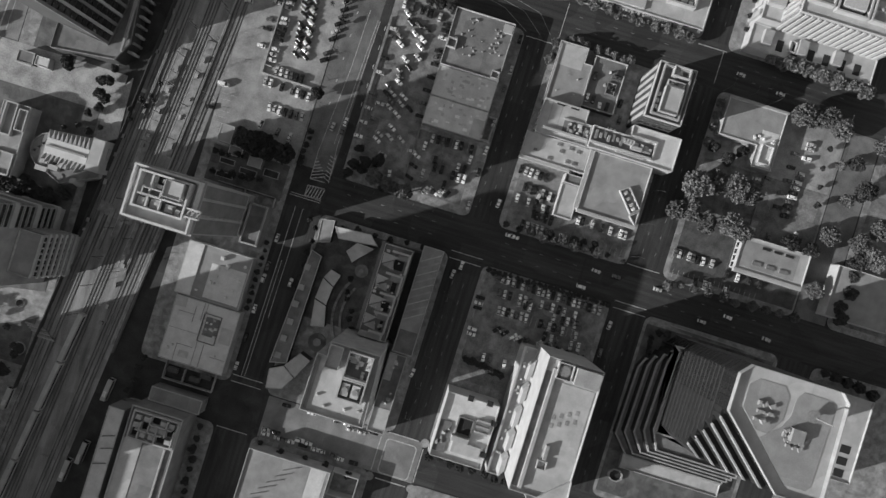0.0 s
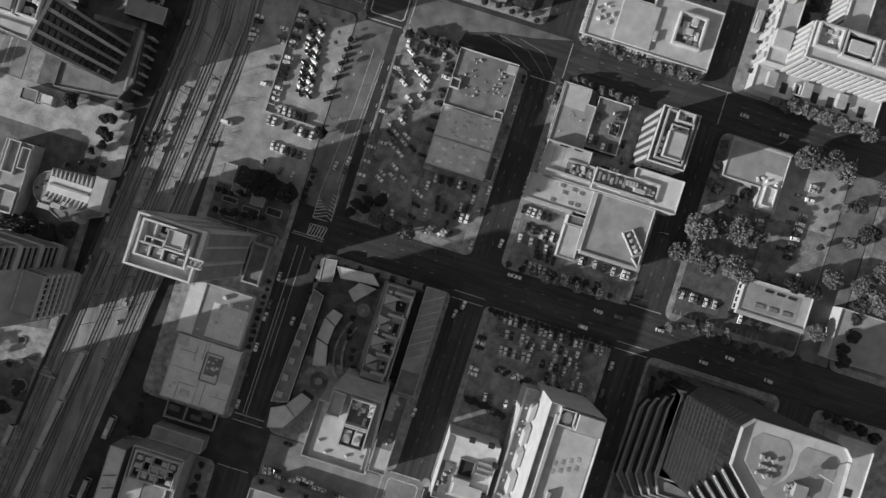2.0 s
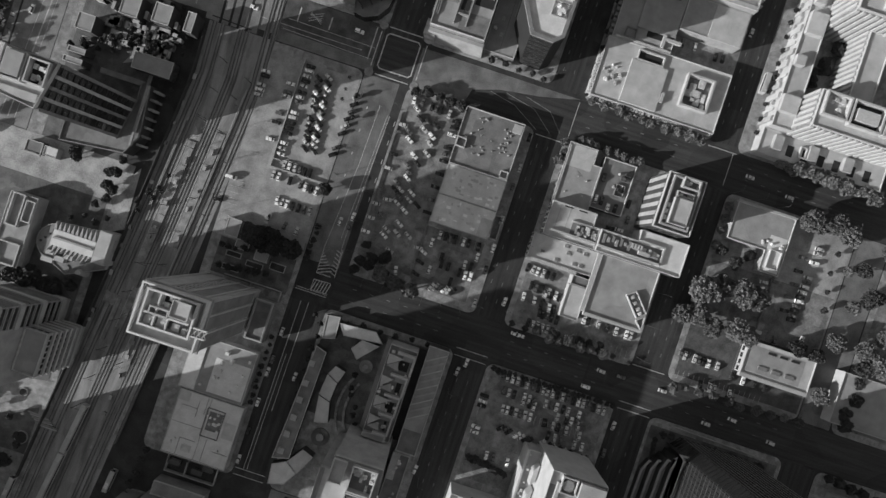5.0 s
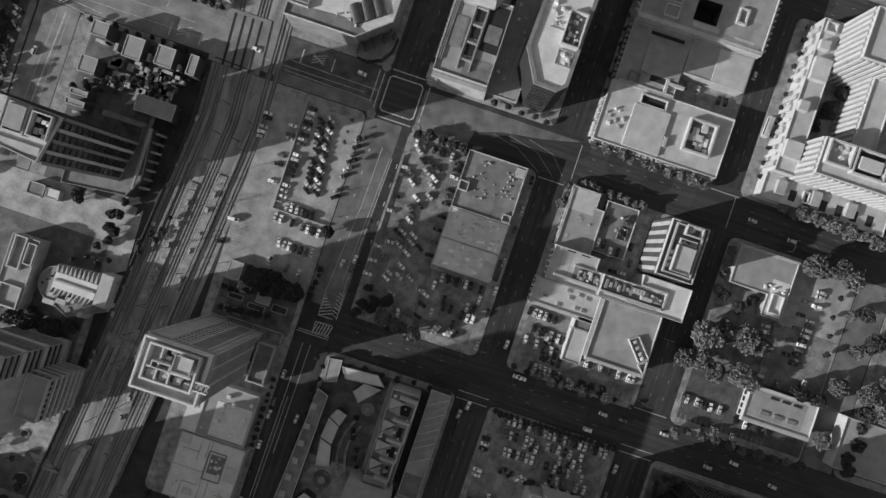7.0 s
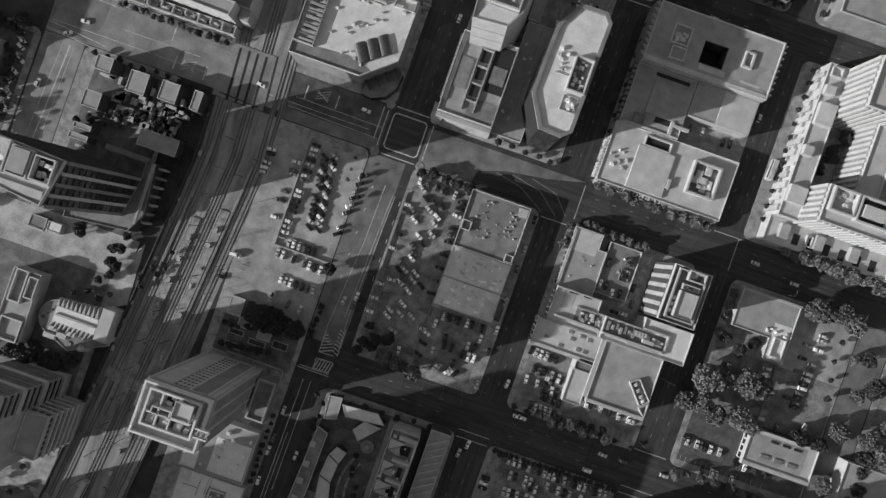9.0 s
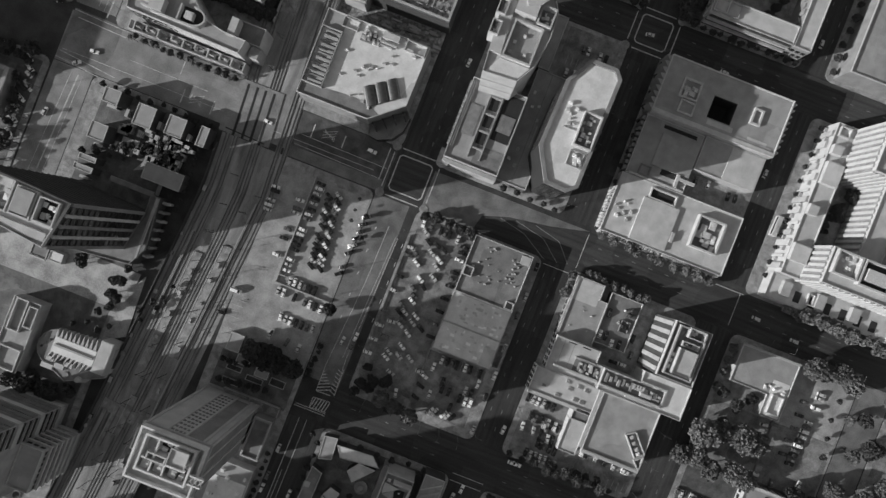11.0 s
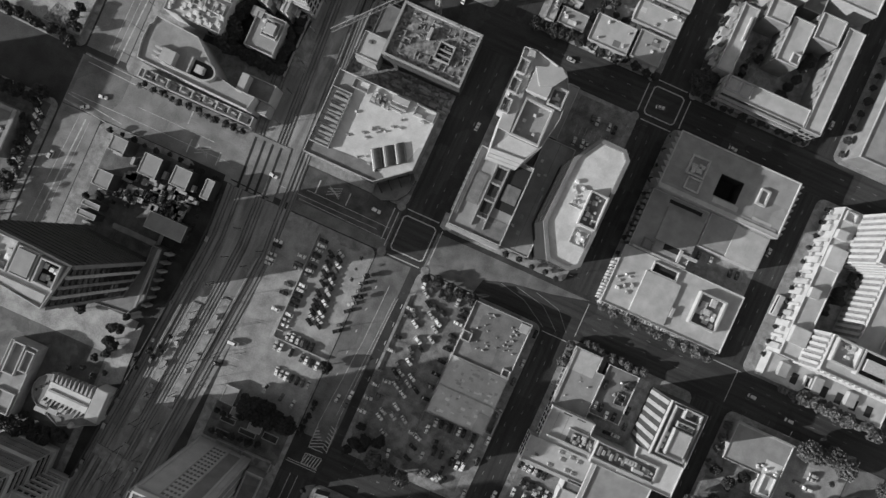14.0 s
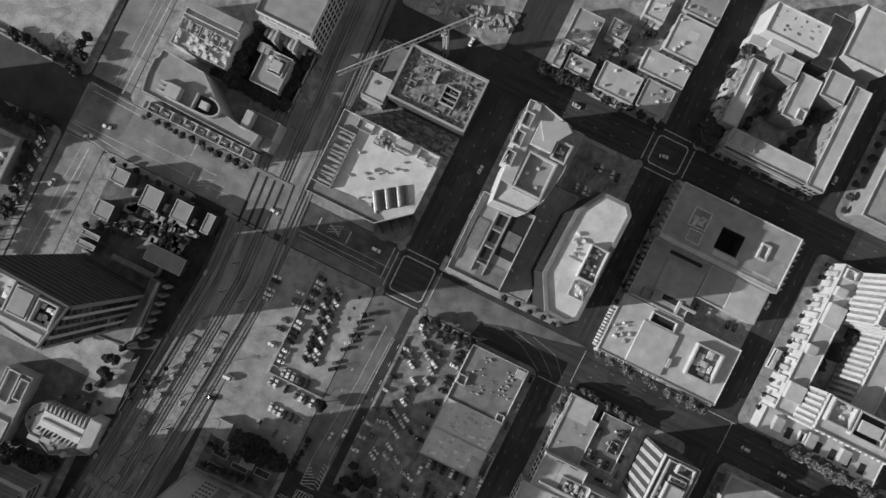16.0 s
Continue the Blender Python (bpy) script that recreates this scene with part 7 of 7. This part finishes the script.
car_row("w.s.w.gw", -269, 117, -264, 103, -28)
car_row("g.w.S.w.g", -268, 98, -264.4, 72, -28)
car_row("ws", -284, 119, -282, 117.6, 20)
for c, x, y, h in (("s", -52, 108, -30), ("d", -49, 104, -30), ("w", -51, 92, -30), ("g", -52.4, 96, -30), ("d", -44.6, 104, -30), ("s", -45.6, 99.4, -30), ("d", -40.4, 103, -30), ("g", -50.4, 70, -32), ("d", -50.2, 66, -32), ("s", -52, 60, 2),
                   ("w", -42.6, 50.4, -32), ("d", -37, 62, -32), ("s", -36.4, 46, -32), ("g", -52.6, 52, 2), ("s", -43, 36, -20), ("w", -24, 46.5, 90), ("s", -21, 33, 90), ("d", -9, 30.6, 90), ("w", 0, 46.6, 90)):
    car(c, x, y, h, 0.25)
# in the streets
car_row("w.sgw.d.ws.g", -58, -116.6, -22, -116.8, 2, 0.01)
car_row("d.w.gs.d", -52, -99.6, -6, -99.8, 2, 0.01)
car_row("s.d.w..g.s", -82.3, -88, -81.5, -20, 88, 0.01)
car_row("s.d..w.g..d", 6.0, 24, 6.0, 112, 88, 0.01)
for c, x, y, h in (("s", -71.3, 42.1, 85), ("w", -65.8, 46.3, 84), ("g", -66, 41.2, 84), ("w", 6.3, 53.5, 86), ("w", 20.2, 29.7, 84), ("s", 6.2, 96, 90), ("w", 11.6, -5.7, 84), ("s", 8.5, -11.2, 84), ("W", 72.5, 1.8, -3), ("s", 77.5, 11.7, -4),
                   ("g", 91.6, -27.2, 88), ("s", 92, -12.6, 86), ("S", -82.2, -41.5, 88), ("s", -68.4, -39.5, 88), ("w", -246.2, 123.4, 32), ("w", -239.8, 131.8, 8), ("w", -146, 130.8, -4), ("W", -92, 136, -5), ("s", 95.6, 197.4, 86), ("s", 118, 128, -2),
                   ("s", 140, 124.5, 0), ("g", 88, 12, 0), ("s", -58.5, -114.4, 0), ("d", -53.2, -114.4, 0), ("W", -40.6, -114.4, 0), ("w", -36.1, -114.8, 0), ("s", -17.7, -101.7, 0), ("s", -11.8, -101.4, 0), ("w", -18.5, -117.6, 0), ("D", -11.2, -117.4, 0),
                   ("w", 3.9, -65, 80), ("s", 16.4, 241, 10), ("s", 58, 237, -2), ("s", 110, 12, 0), ("s", 136, 3, -3), ("w", 148, 9, -3), ("s", 170, 4, -3), ("w", -95, 250, 85), ("s", 98, 268, 86), ("w", 33, 16, -4), ("s", -63, 195, 88),
                   ("s", -34, 244.5, -2), ("w", 30.5, 15.8, 0), ("S", -252, 95, 84)):
    car(c, x, y, h, 0.0)


def bus(x, y, h, length=11.5):
    b = thing("bus", "white city bus with a flat roof", "bus", x, y, 0.0, "buses")
    b.rotation_euler = (0, 0, radians(h))
    part("body", tapered(bmesh.new(), -length / 2, length / 2, 1.27, 0.35, 3.1, -length / 2 + 0.1, length / 2 - 0.15, 1.2), WALL_WHITE, b)
    part("roof_pod", box(bmesh.new(), -3.5, -0.8, 3.1, -0.5, 0.8, 3.4), UNIT, b)
    part("windscreen", box(bmesh.new(), length / 2 - 0.12, -1.1, 1.3, length / 2 + 0.02, 1.1, 2.7), GLASS, b)
    for s in (-1.3, 1.26):
        part("window_band", box(bmesh.new(), -length / 2 + 0.6, s, 1.6, length / 2 - 0.6, s + 0.04, 2.6), GLASS, b)
    for px_ in (-length * 0.28, length * 0.32):
        piece("axle", SHARED["axle"], b, px_, 0, 0.45, 0, (1.4, 1.3, 1.4))
    return b


bus(109.5, 174.6, 88, 10.5)
bus(-140, -118, 84), bus(-143, -152, 84), bus(-148.6, -163, 84), bus(-187, -137, 84)

# ---- trees ----
def leaf_tuft(bm, c, r, rng, n=5):
    """A small bunch of crossing leaf blades."""
    for _ in range(n):
        a, t = rng.uniform(0, 6.283), rng.uniform(-0.6, 0.9)
        u = Vector((math.cos(a), math.sin(a), t * 0.6)).normalized()
        v = u.cross(Vector((rng.uniform(-1, 1), rng.uniform(-1, 1), rng.uniform(0.2, 1)))).normalized()
        o = Vector(c) + Vector((rng.uniform(-r, r), rng.uniform(-r, r), rng.uniform(-r, r))) * 0.6
        s = r * rng.uniform(0.6, 1.1)
        bm.faces.new([bm.verts.new(o + u * s * i + v * s * 0.55 * j) for i, j in ((-1, -1), (1, -0.7), (0.9, 0.8), (-0.8, 1))])


def build_tree(seed, radius, height, tufts, leaf, words, tuft_r=0.55):
    rng = random.Random(seed)
    t = thing("tree", words, "tree", group="street trees")
    trunk_h = height * 0.45
    bm = tube(bmesh.new(), 0, 0, 0, trunk_h, radius * 0.075 + 0.06, radius * 0.05 + 0.04, 8)
    lobes = []
    k = max(4, int(radius * 2.4))
    for i in range(k):
        a = 2 * math.pi * i / k + rng.uniform(-0.4, 0.4)
        d = radius * rng.uniform(0.35, 0.72)
        c = Vector((d * math.cos(a), d * math.sin(a), height * rng.uniform(0.6, 0.78)))
        lobes.append((c, radius * rng.uniform(0.3, 0.46)))
        beam(bm, (0, 0, trunk_h * 0.8), c, radius * 0.04 + 0.03, radius * 0.04 + 0.03)
    lobes.append((Vector((0, 0, height * 0.82)), radius * 0.48))
    part("trunk", bm, BARK, t)
    bm = bmesh.new()
    for _ in range(tufts):
        c, r = rng.choice(lobes)
        d = Vector((rng.gauss(0, 1), rng.gauss(0, 1), rng.gauss(0.25, 0.9))).normalized()
        leaf_tuft(bm, c + d * r * rng.uniform(0.72, 1.08), tuft_r * rng.uniform(0.7, 1.25), rng)
    part("crown", bm, leaf, t)
    return t


def build_palm(seed):
    rng = random.Random(seed)
    t = thing("palm_tree", "tall thin palm with a feathery crown", "palm", group="street palms")
    part("trunk", tube(bmesh.new(), 0, 0, 0, 7.2, 0.2, 0.14, 7), BARK, t)
    bm = bmesh.new()
    for i in range(18):
        a, e = 2 * math.pi * i / 18 + rng.uniform(-0.15, 0.15), rng.uniform(-0.1, 0.9)
        d, s = Vector((math.cos(a), math.sin(a), 0)), Vector((-math.sin(a), math.cos(a), 0))
        prev = None
        for j in range(5):
            f = j / 4
            p = Vector((0, 0, 7.2)) + d * 2.0 * f + Vector((0, 0, 1.3 * e * f - 1.7 * f * f))
            w = 0.3 * (1 - 0.8 * f) + 0.03
            pair = (bm.verts.new(p - s * w), bm.verts.new(p + s * w))
            if prev:
                bm.faces.new((prev[0], pair[0], pair[1], prev[1]))
            prev = pair
    part("crown", bm, LEAF, t)
    return t


TREE_FIRST, TREES_MADE, REST = {}, [], []
tree_rng = random.Random(19)


def tree(kind, x, y, size=1.0, z=0.2):
    makers = {
        "broad": lambda: build_tree(1, 6.0, 9.5, 1100, LEAF_PALE, "large broad tree with dense clumped leaves", 0.62),
        "broad2": lambda: build_tree(2, 5.2, 8.5, 850, LEAF_PALE, "large broad tree with dense clumped leaves", 0.6),
        # dark crown tone stands in for shade on this tree
        "dark": lambda: build_tree(3, 4.2, 7.5, 600, LEAF, "leafy tree toned dark to stand in for shade", 0.55),
        "small": lambda: build_tree(4, 2.2, 4.5, 240, LEAF, "small round street tree beside a kerb", 0.42),
        "pale": lambda: build_tree(5, 3.0, 5.5, 340, LEAF_PALE, "pale leafy street tree beside a kerb", 0.48),
        "shrub": lambda: build_tree(6, 1.4, 1.9, 130, LEAF, "low dark shrub in a planted bed", 0.32),
        "palm": lambda: build_palm(8),
    }
    TREES_MADE.append(kind)
    if kind not in TREE_FIRST:
        t = TREE_FIRST[kind] = makers[kind]()
    elif len(TREES_MADE) > 285 or kind == "shrub":
        REST.append((kind, Matrix.LocRotScale((x, y, z), Euler((0, 0, tree_rng.uniform(0, 6.28))), (size,) * 3)))
        return None
    else:
        t = copy_thing(TREE_FIRST[kind], Matrix())
    t.matrix_basis = Matrix.LocRotScale((x, y, z), Euler((0, 0, tree_rng.uniform(0, 6.28))), (size,) * 3)
    return t


def tree_row(kind, n, x0, y0, x1, y1, size=1.0, jitter=0.8):
    for i in range(n):
        f = i / max(1, n - 1)
        tree(kind, x0 + (x1 - x0) * f + tree_rng.uniform(-jitter, jitter), y0 + (y1 - y0) * f + tree_rng.uniform(-jitter, jitter), size * tree_rng.uniform(0.8, 1.2))


for kind, x, y, s in (("broad", 110.5, 67, 1.22), ("broad2", 118, 70.5, 1.15), ("broad", 129, 70.5, 1.2), ("broad2", 136.5, 70, 1.12), ("broad2", 112, 53.5, 1.0), ("broad2", 120.5, 50.5, 0.95), ("broad", 131.5, 52.5, 1.0), ("broad2", 138.5, 51.5, 0.95),
                      ("broad", 150, 114.8, 0.95), ("broad2", 157, 115.5, 0.9), ("broad", 163, 117, 0.9), ("broad2", 170, 115, 0.95), ("pale", 174, 112, 1.2), ("dark", 190.5, 88, 1.2), ("broad2", 180.9, 62, 0.9), ("broad", 205, 57, 1.0), ("dark", 174.5, 53, 0.9),
                      ("broad2", 182.5, 34.5, 0.8), ("broad2", 204, 72, 1.0), ("dark", 184, 100, 0.9), ("broad2", 194, 112, 0.9), ("pale", 177.3, 98, 0.9), ("pale", 184, 81.5, 1.2), ("broad2", 196.6, 62.3, 0.9), ("dark", 164, 54, 1.0), ("broad2", 104.9, 52.2, 0.9), ("pale", 110, 60, 1.2), ("dark", 122, 84, 0.8), ("dark", 114, 88, 0.7), ("dark", 128, 90, 0.7)):
    tree(kind, x, y, s)
tree_row("dark", 7, -112, 22, -86, 20, 1.0, 2.0)
tree_row("dark", 4, -106, 26, -94, 25, 0.9, 2.0)
tree_row("small", 6, -121, 2.8, -98, 4.8, 0.9)
tree_row("small", 5, -122, 12, -110, 14, 0.7, 1.5)
tree("dark", -82.4, 55.5, 0.75)
tree("small", -82.6, 104.5, 0.7), tree("small", -81.2, 93.4, 0.65)
tree_row("palm", 3, -88.5, 111, -88.4, 100, 0.55, 0.6)
tree_row("small", 4, 172, 104, 171, 76, 0.7, 1.6)
tree_row("small", 6, -80.6, 36, -81, 20, 0.7)
tree_row("pale", 4, -42, 23.5, -26, 21, 1.2, 1.4)
tree_row("dark", 5, -57, 24, -44, 30, 0.7, 2.5)
tree_row("small", 7, -57, 36, -36, 21.5, 0.9, 2.0)
tree_row("pale", 7, 40, 19.8, 74, 20.6, 0.9, 1.2)
tree_row("dark", 5, 50, 23, 72, 24, 0.5, 1.4)
tree_row("small", 9, 26, 20.5, 88, 20.6, 0.7, 0.7)
tree_row("pale", 3, 24.0, 106, 24.6, 115, 0.9, 0.8)
tree_row("pale", 10, 30, 137.4, 88, 136.8, 0.95, 1.2)
tree_row("pale", 8, 30, 118, 62, 116.8, 0.8, 1.0)
tree_row("small", 12, 112.5, 150, 112, 228, 0.65, 0.5)
tree_row("pale", 12, 128, 137.2, 178, 136.6, 1.15, 1.2)
tree_row("pale", 4, 111.2, 90, 111.4, 110, 0.8, 0.8)
tree_row("pale", 10, 112, 16, 178, 19.5, 0.8, 1.2)
tree_row("small", 12, -64.6, -78, -64.2, -10, 0.75, 0.5)
tree_row("small", 8, -68, -6, -10, -2.6, 0.7, 0.6)
tree_row("small", 8, -40, -30, -29, -62, 0.7, 2.0)
tree_row("shrub", 14, 117, -9, 168, -9, 1.2, 1.0)
tree_row("small", 7, 113, -12, 114, -28, 0.7, 0.5)
tree_row("small", 10, -85.4, -58, -85, -24, 0.6, 0.4)
tree_row("small", 8, 24, -101, 64, -103, 1.0, 0.8)
tree_row("shrub", 22, 25, -4, 88, -2.6, 1.0, 0.5)
tree_row("shrub", 18, 27, -50, 47, -53, 1.1, 0.7)
tree_row("small", 10, -228, 118.6, -172, 118.6, 0.7, 0.8)
tree_row("small", 16, -226, 84, -178, 102, 0.75, 4.0)
tree_row("small", 12, -212, 92, -178, 96, 0.8, 3.0)
tree_row("small", 10, -172, 74, -173, 114, 0.6, 0.6)
tree_row("palm", 9, -222, 144.6, -170, 143.2, 0.8, 0.8)
tree_row("small", 12, -222, 146, -168, 144.8, 0.8, 0.8)
tree_row("dark", 6, -262, 30, -266, 74, 0.8, 3.0)
tree_row("small", 9, -267, 80, -264, 119, 0.8, 2.5)
tree_row("palm", 6, -262, 60, -260, 88, 0.9, 1.0)
tree_row("dark", 4, -190, 200, -190, 178, 1.0, 2.5)
tree_row("dark", 5, -178, 178, -164, 206, 0.8, 3.0)
tree_row("dark", 8, -232, -36, -196, -33, 0.9, 3.0)
tree_row("dark", 4, -226, -107, -222, -104, 0.8, 2.0)
tree_row("small", 6, -214, -94, -188, -112, 0.9, 3.0)
tree_row("dark", 5, -216, -118, -192, -122, 0.8, 2.5)
tree_row("dark", 3, -190, 12, -183, 20, 0.55, 2.0)
tree_row("small", 4, -198, 2, -182, 6, 0.8, 2.0)
tree_row("pale", 6, -212, -30, -186, -31, 0.8, 2.0)
tree_row("dark", 4, -186, 24, -183, 36, 0.6, 2.0)
tree("dark", -206, 33.5, 0.75), tree("dark", -205, 31.5, 0.6)
tree_row("small", 8, -170, 18, -160, 34, 0.6, 3.0)
tree_row("pale", 12, -57, 253.6, 8, 253.4, 0.9, 1.2)
tree_row("small", 12, -52, 266, -6, 250 + 22, 0.8, 3.0)
tree_row("pale", 8, 28, 254, 28.6, 306, 1.0, 0.8)
tree_row("broad2", 5, 26.8, 257, 33, 266, 0.85, 2.0)
tree_row("small", 12, 34, 252.6, 88, 252.8, 0.9, 0.7)
tree_row("small", 8, 42, 268, 52, 292, 0.8, 3.0)
tree_row("small", 8, 90.6, 258, 90.6, 306, 0.7, 0.6)
tree_row("small", 8, 107, 256, 107, 306, 0.9, 0.8)
tree_row("small", 12, 26.6, 142, 26.4, 230, 0.6, 0.6)
tree_row("small", 8, 60, 232.6, 90, 232.4, 0.5, 0.4)
tree_row("pale", 5, -24, 143.2, 4, 141.6, 0.6, 0.8)
tree_row("dark", 5, -56, 116, -30, 115.4, 0.7, 1.0)
tree_row("small", 8, -262, 152, -268, 170, 1.1, 2.4)
tree_row("shrub", 16, -300, 153, -264, 152, 1.4, 1.6)
tree_row("small", 5, -58, -121.4, -12, -121.4, 0.8, 1.5)
tree_row("small", 8, -90, -122, -88, -160, 0.9, 0.8)
tree_row("small", 9, 126, 172, 140, 204, 0.7, 2.6)
tree_row("dark", 6, 198, 24, 199, 60, 0.9, 2.0)
tree_row("small", 8, -128, -96, -131, -140, 0.8, 1.5)
tree_row("pale", 5, 200, -4, 226, -6, 0.9, 1.4)

tree_row("dark", 9, -200, 186, -188, 206, 0.9, 3.0)
tree_row("dark", 8, -186, 179, -164, 180, 0.75, 1.6)
tree_row("dark", 6, -165, 184, -163, 206, 0.6, 1.2)
tree_row("dark", 8, -296, 116, -268, 120, 0.8, 2.5)
tree_row("small", 9, -270, 114, -266, 72, 0.9, 2.0)
tree_row("palm", 6, 42, 268, 48, 290, 0.9, 2.0)
tree_row("dark", 5, 66, 270, 74, 290, 0.7, 2.0)
tree_row("pale", 8, -56, 252.8, -34, 254, 0.8, 1.4)
tree_row("small", 8, -30, 271, -18, 294, 0.9, 3.0)
tree_row("dark", 8, 127, 174, 138, 203, 0.6, 2.4)

# the plants past those that can be told apart, as one thing
if REST:
    stuff = tagged(new("shrubbery"), "small street trees and shrubs beyond counting", "shrubs", "", "stuff")
    for want, material in (("crown", LEAF), ("trunk", BARK)):
        vs, fs, base = [], [], 0
        for kind, m in REST:
            me = next(c.data for c in TREE_FIRST[kind].children if c.name.split(".")[0] == want)
            vs += [m @ v.co for v in me.vertices]
            fs += [[base + i for i in f.vertices] for f in me.polygons]
            base += len(me.vertices)
        me = bpy.data.meshes.new(want)
        me.from_pydata(vs, [], fs)
        me.materials.append(material)
        ob = new(want, me)
        ob.parent = stuff

# ---- street furniture ----
def street_lamp(x, y, heading, first=[]):
    if first:
        return copy_thing(first[0], pose(x, y, 0.15, 0, 0, heading))
    t = thing("street_lamp", "tall grey street lamp with one arm", "street lamp", x, y, 0.15, "street lamps")
    t.rotation_euler = (0, 0, radians(heading))
    part("pole", tube(bmesh.new(), 0, 0, 0, 9, 0.11, 0.07, 8), POLE, t)
    arm = part("arm", beam(bmesh.new(), (0, 0, 8.9), (2.4, 0, 9.3), 0.09, 0.09), POLE, t)
    part("lamp_head", tapered(bmesh.new(), 2.1, 3.0, 0.16, 9.2, 9.38, 2.2, 2.9, 0.1), POLE, arm)
    part("foot", tube(bmesh.new(), 0, 0, 0, 0.4, 0.22, 0.2, 8), POLE, t)
    first.append(t)
    return t


for i in range(6):
    street_lamp(7.0, -85 + i * 16 if i < 5 else 24, 0)
    street_lamp(23.6, 26 + i * 17, 180)
    street_lamp(-59.6, 30 + i * 15, 180)
    street_lamp(-80.2, 36 + i * 14, 0)
    street_lamp(92.4, 24 + i * 17, 0)
    street_lamp(-135.6, 24 + i * 14, 0)
    street_lamp(-157 + i, -60 + i * 26, 0)
    street_lamp(-258.4, 30 + i * 15, 0)
    street_lamp(-235.4, 156 + i * 14, 180)
    street_lamp(8.8, 146 + i * 16, 0)
    street_lamp(112 + i * 12, 117.8, 90)
    street_lamp(-50 + i * 10, 18.2, -90)
lotw = thing("boundary_wall", "pale low wall round a parking lot", "wall")
for q in ((-113.6, 57.2, -113.0, 114), (-113.0, 57.2, -84.6, 57.8), (-113.0, 61.5, -109.6, 62)):
    block(lotw, "wall_length", q[0], q[1], q[2], q[3], 0.2, 1.4, WALL_PALE)
lotw2 = thing("boundary_wall", "low kerb wall beside parked cars", "wall")
for q in ((-58.9, 40, -58.5, 104), (-29.4, 27, -29.0, 54), (26, -52.6, 49, -52.0), (144.6, 52, 145, 84)):
    block(lotw2, "wall_length", q[0], q[1], q[2], q[3], 0.2, 1.1, WALL_MID)
hd = thing("construction_fence", "pale site fence with mesh panels", "fence")
for q in ((-161.4, 178, -161.2, 210), (-134.4, 192, -134.2, 232), (-130, 233.2, -80, 233.4)):
    block(hd, "fence_panel", q[0], q[1], q[2], q[3], 0.2, 2.4, WALL_PALE)


def shed(label, x0, y0, x1, y1, h, roof):
    return lowrise(label, x0, y0, x1, y1, h, WALL_MID, roof, 0.15, None, "shed")


shed("small grey flat-roofed shed", -124, 18, -117, 27, 3, ROOF_MID)
shed("small dark garden shed", -117, 13, -110, 18, 2.6, ROOF_DARK)
yr = random.Random(77)
for i in range(40):
    x, y = yr.uniform(-212, -176), yr.uniform(90, 104)
    sx, sy = yr.uniform(0.8, 2.6), yr.uniform(0.8, 2.2)
    tb = thing("terrace_box", "small pale box on a crowded terrace", "box", x, y, 0.25, "terrace boxes")
    part("body", box(bmesh.new(), -sx, -sy, 0, sx, sy, yr.uniform(0.6, 2.4)), UNIT if i % 2 else ROOF_DARK, tb)
    part("lid", box(bmesh.new(), -sx - 0.1, -sy - 0.1, 2.4, sx + 0.1, sy + 0.1, 2.5), WALL_PALE if i % 3 else ROOF_MID, tb)

pw_ = thing("boundary_wall", "low dark wall with a pale strip along an empty plot", "wall")
part("wall_length", beam(bmesh.new(), (-322, 153.4, 0.9), (-268, 151.8, 0.9), 0.6, 1.5), WALL_DARK, pw_)
part("wall_length", beam(bmesh.new(), (-322, 150.8, 0.4), (-264, 149.2, 0.4), 0.9, 0.5), WALL_PALE, pw_)
part("wall_length", beam(bmesh.new(), (-262.6, 154, 0.7), (-260.4, 230, 0.7), 0.4, 1.1), WALL_MID, pw_)
for k, q in enumerate(([(-318, 158), (-286, 170), (-262.8, 190), (-262.8, 196), (-288, 174), (-318, 163)], [(-300, 186), (-283, 206), (-286, 208), (-304, 189)])):
    structure("ground_%d" % (50 + k), prism(bmesh.new(), q, 0.1, 0.262 + 0.004 * k), LOT_PALE, "worn pale vehicle track across bare earth", "ground")
for k, q in enumerate(([(-284, 155.6), (-270, 155), (-267, 163), (-280, 166)], [(-304, 175), (-294, 176), (-290, 184), (-300, 188)], [(-276, 205), (-266, 200), (-264, 216), (-273, 218)])):
    structure("ground_%d" % (60 + k), prism(bmesh.new(), q, 0.1, 0.27 + 0.004 * k), RUBBLE, "rough dark rubble on bare earth", "ground")

# overhead lines and signal masts beside the tracks
def rail_mast(x, y, first=[]):
    if first:
        return copy_thing(first[0], pose(x, y, 0.1, 0, 0, 0))
    m = thing("rail_mast", "thin grey mast with an arm over the tracks", "mast", x, y, 0.1, "rail masts")
    part("pole", tube(bmesh.new(), 0, 0, 0, 7.5, 0.16, 0.1, 8), POLE, m)
    part("arm", beam(bmesh.new(), (0, 0, 6.6), (4.2, 0, 6.9), 0.12, 0.12), POLE, m)
    part("lamp_head", box(bmesh.new(), -0.35, -0.25, 7.3, 0.35, 0.25, 7.6), POLE, m)
    first.append(m)
    return m


for i in range(13):
    rail_mast(skew(-157.6, -86 + i * 15.5), -86 + i * 15.5)
for i in range(9):
    rail_mast(skew(-147.2, -60 + i * 18), -60 + i * 18)
for i in range(7):
    rail_mast(skew(-158, 156 + i * 16), 156 + i * 16)
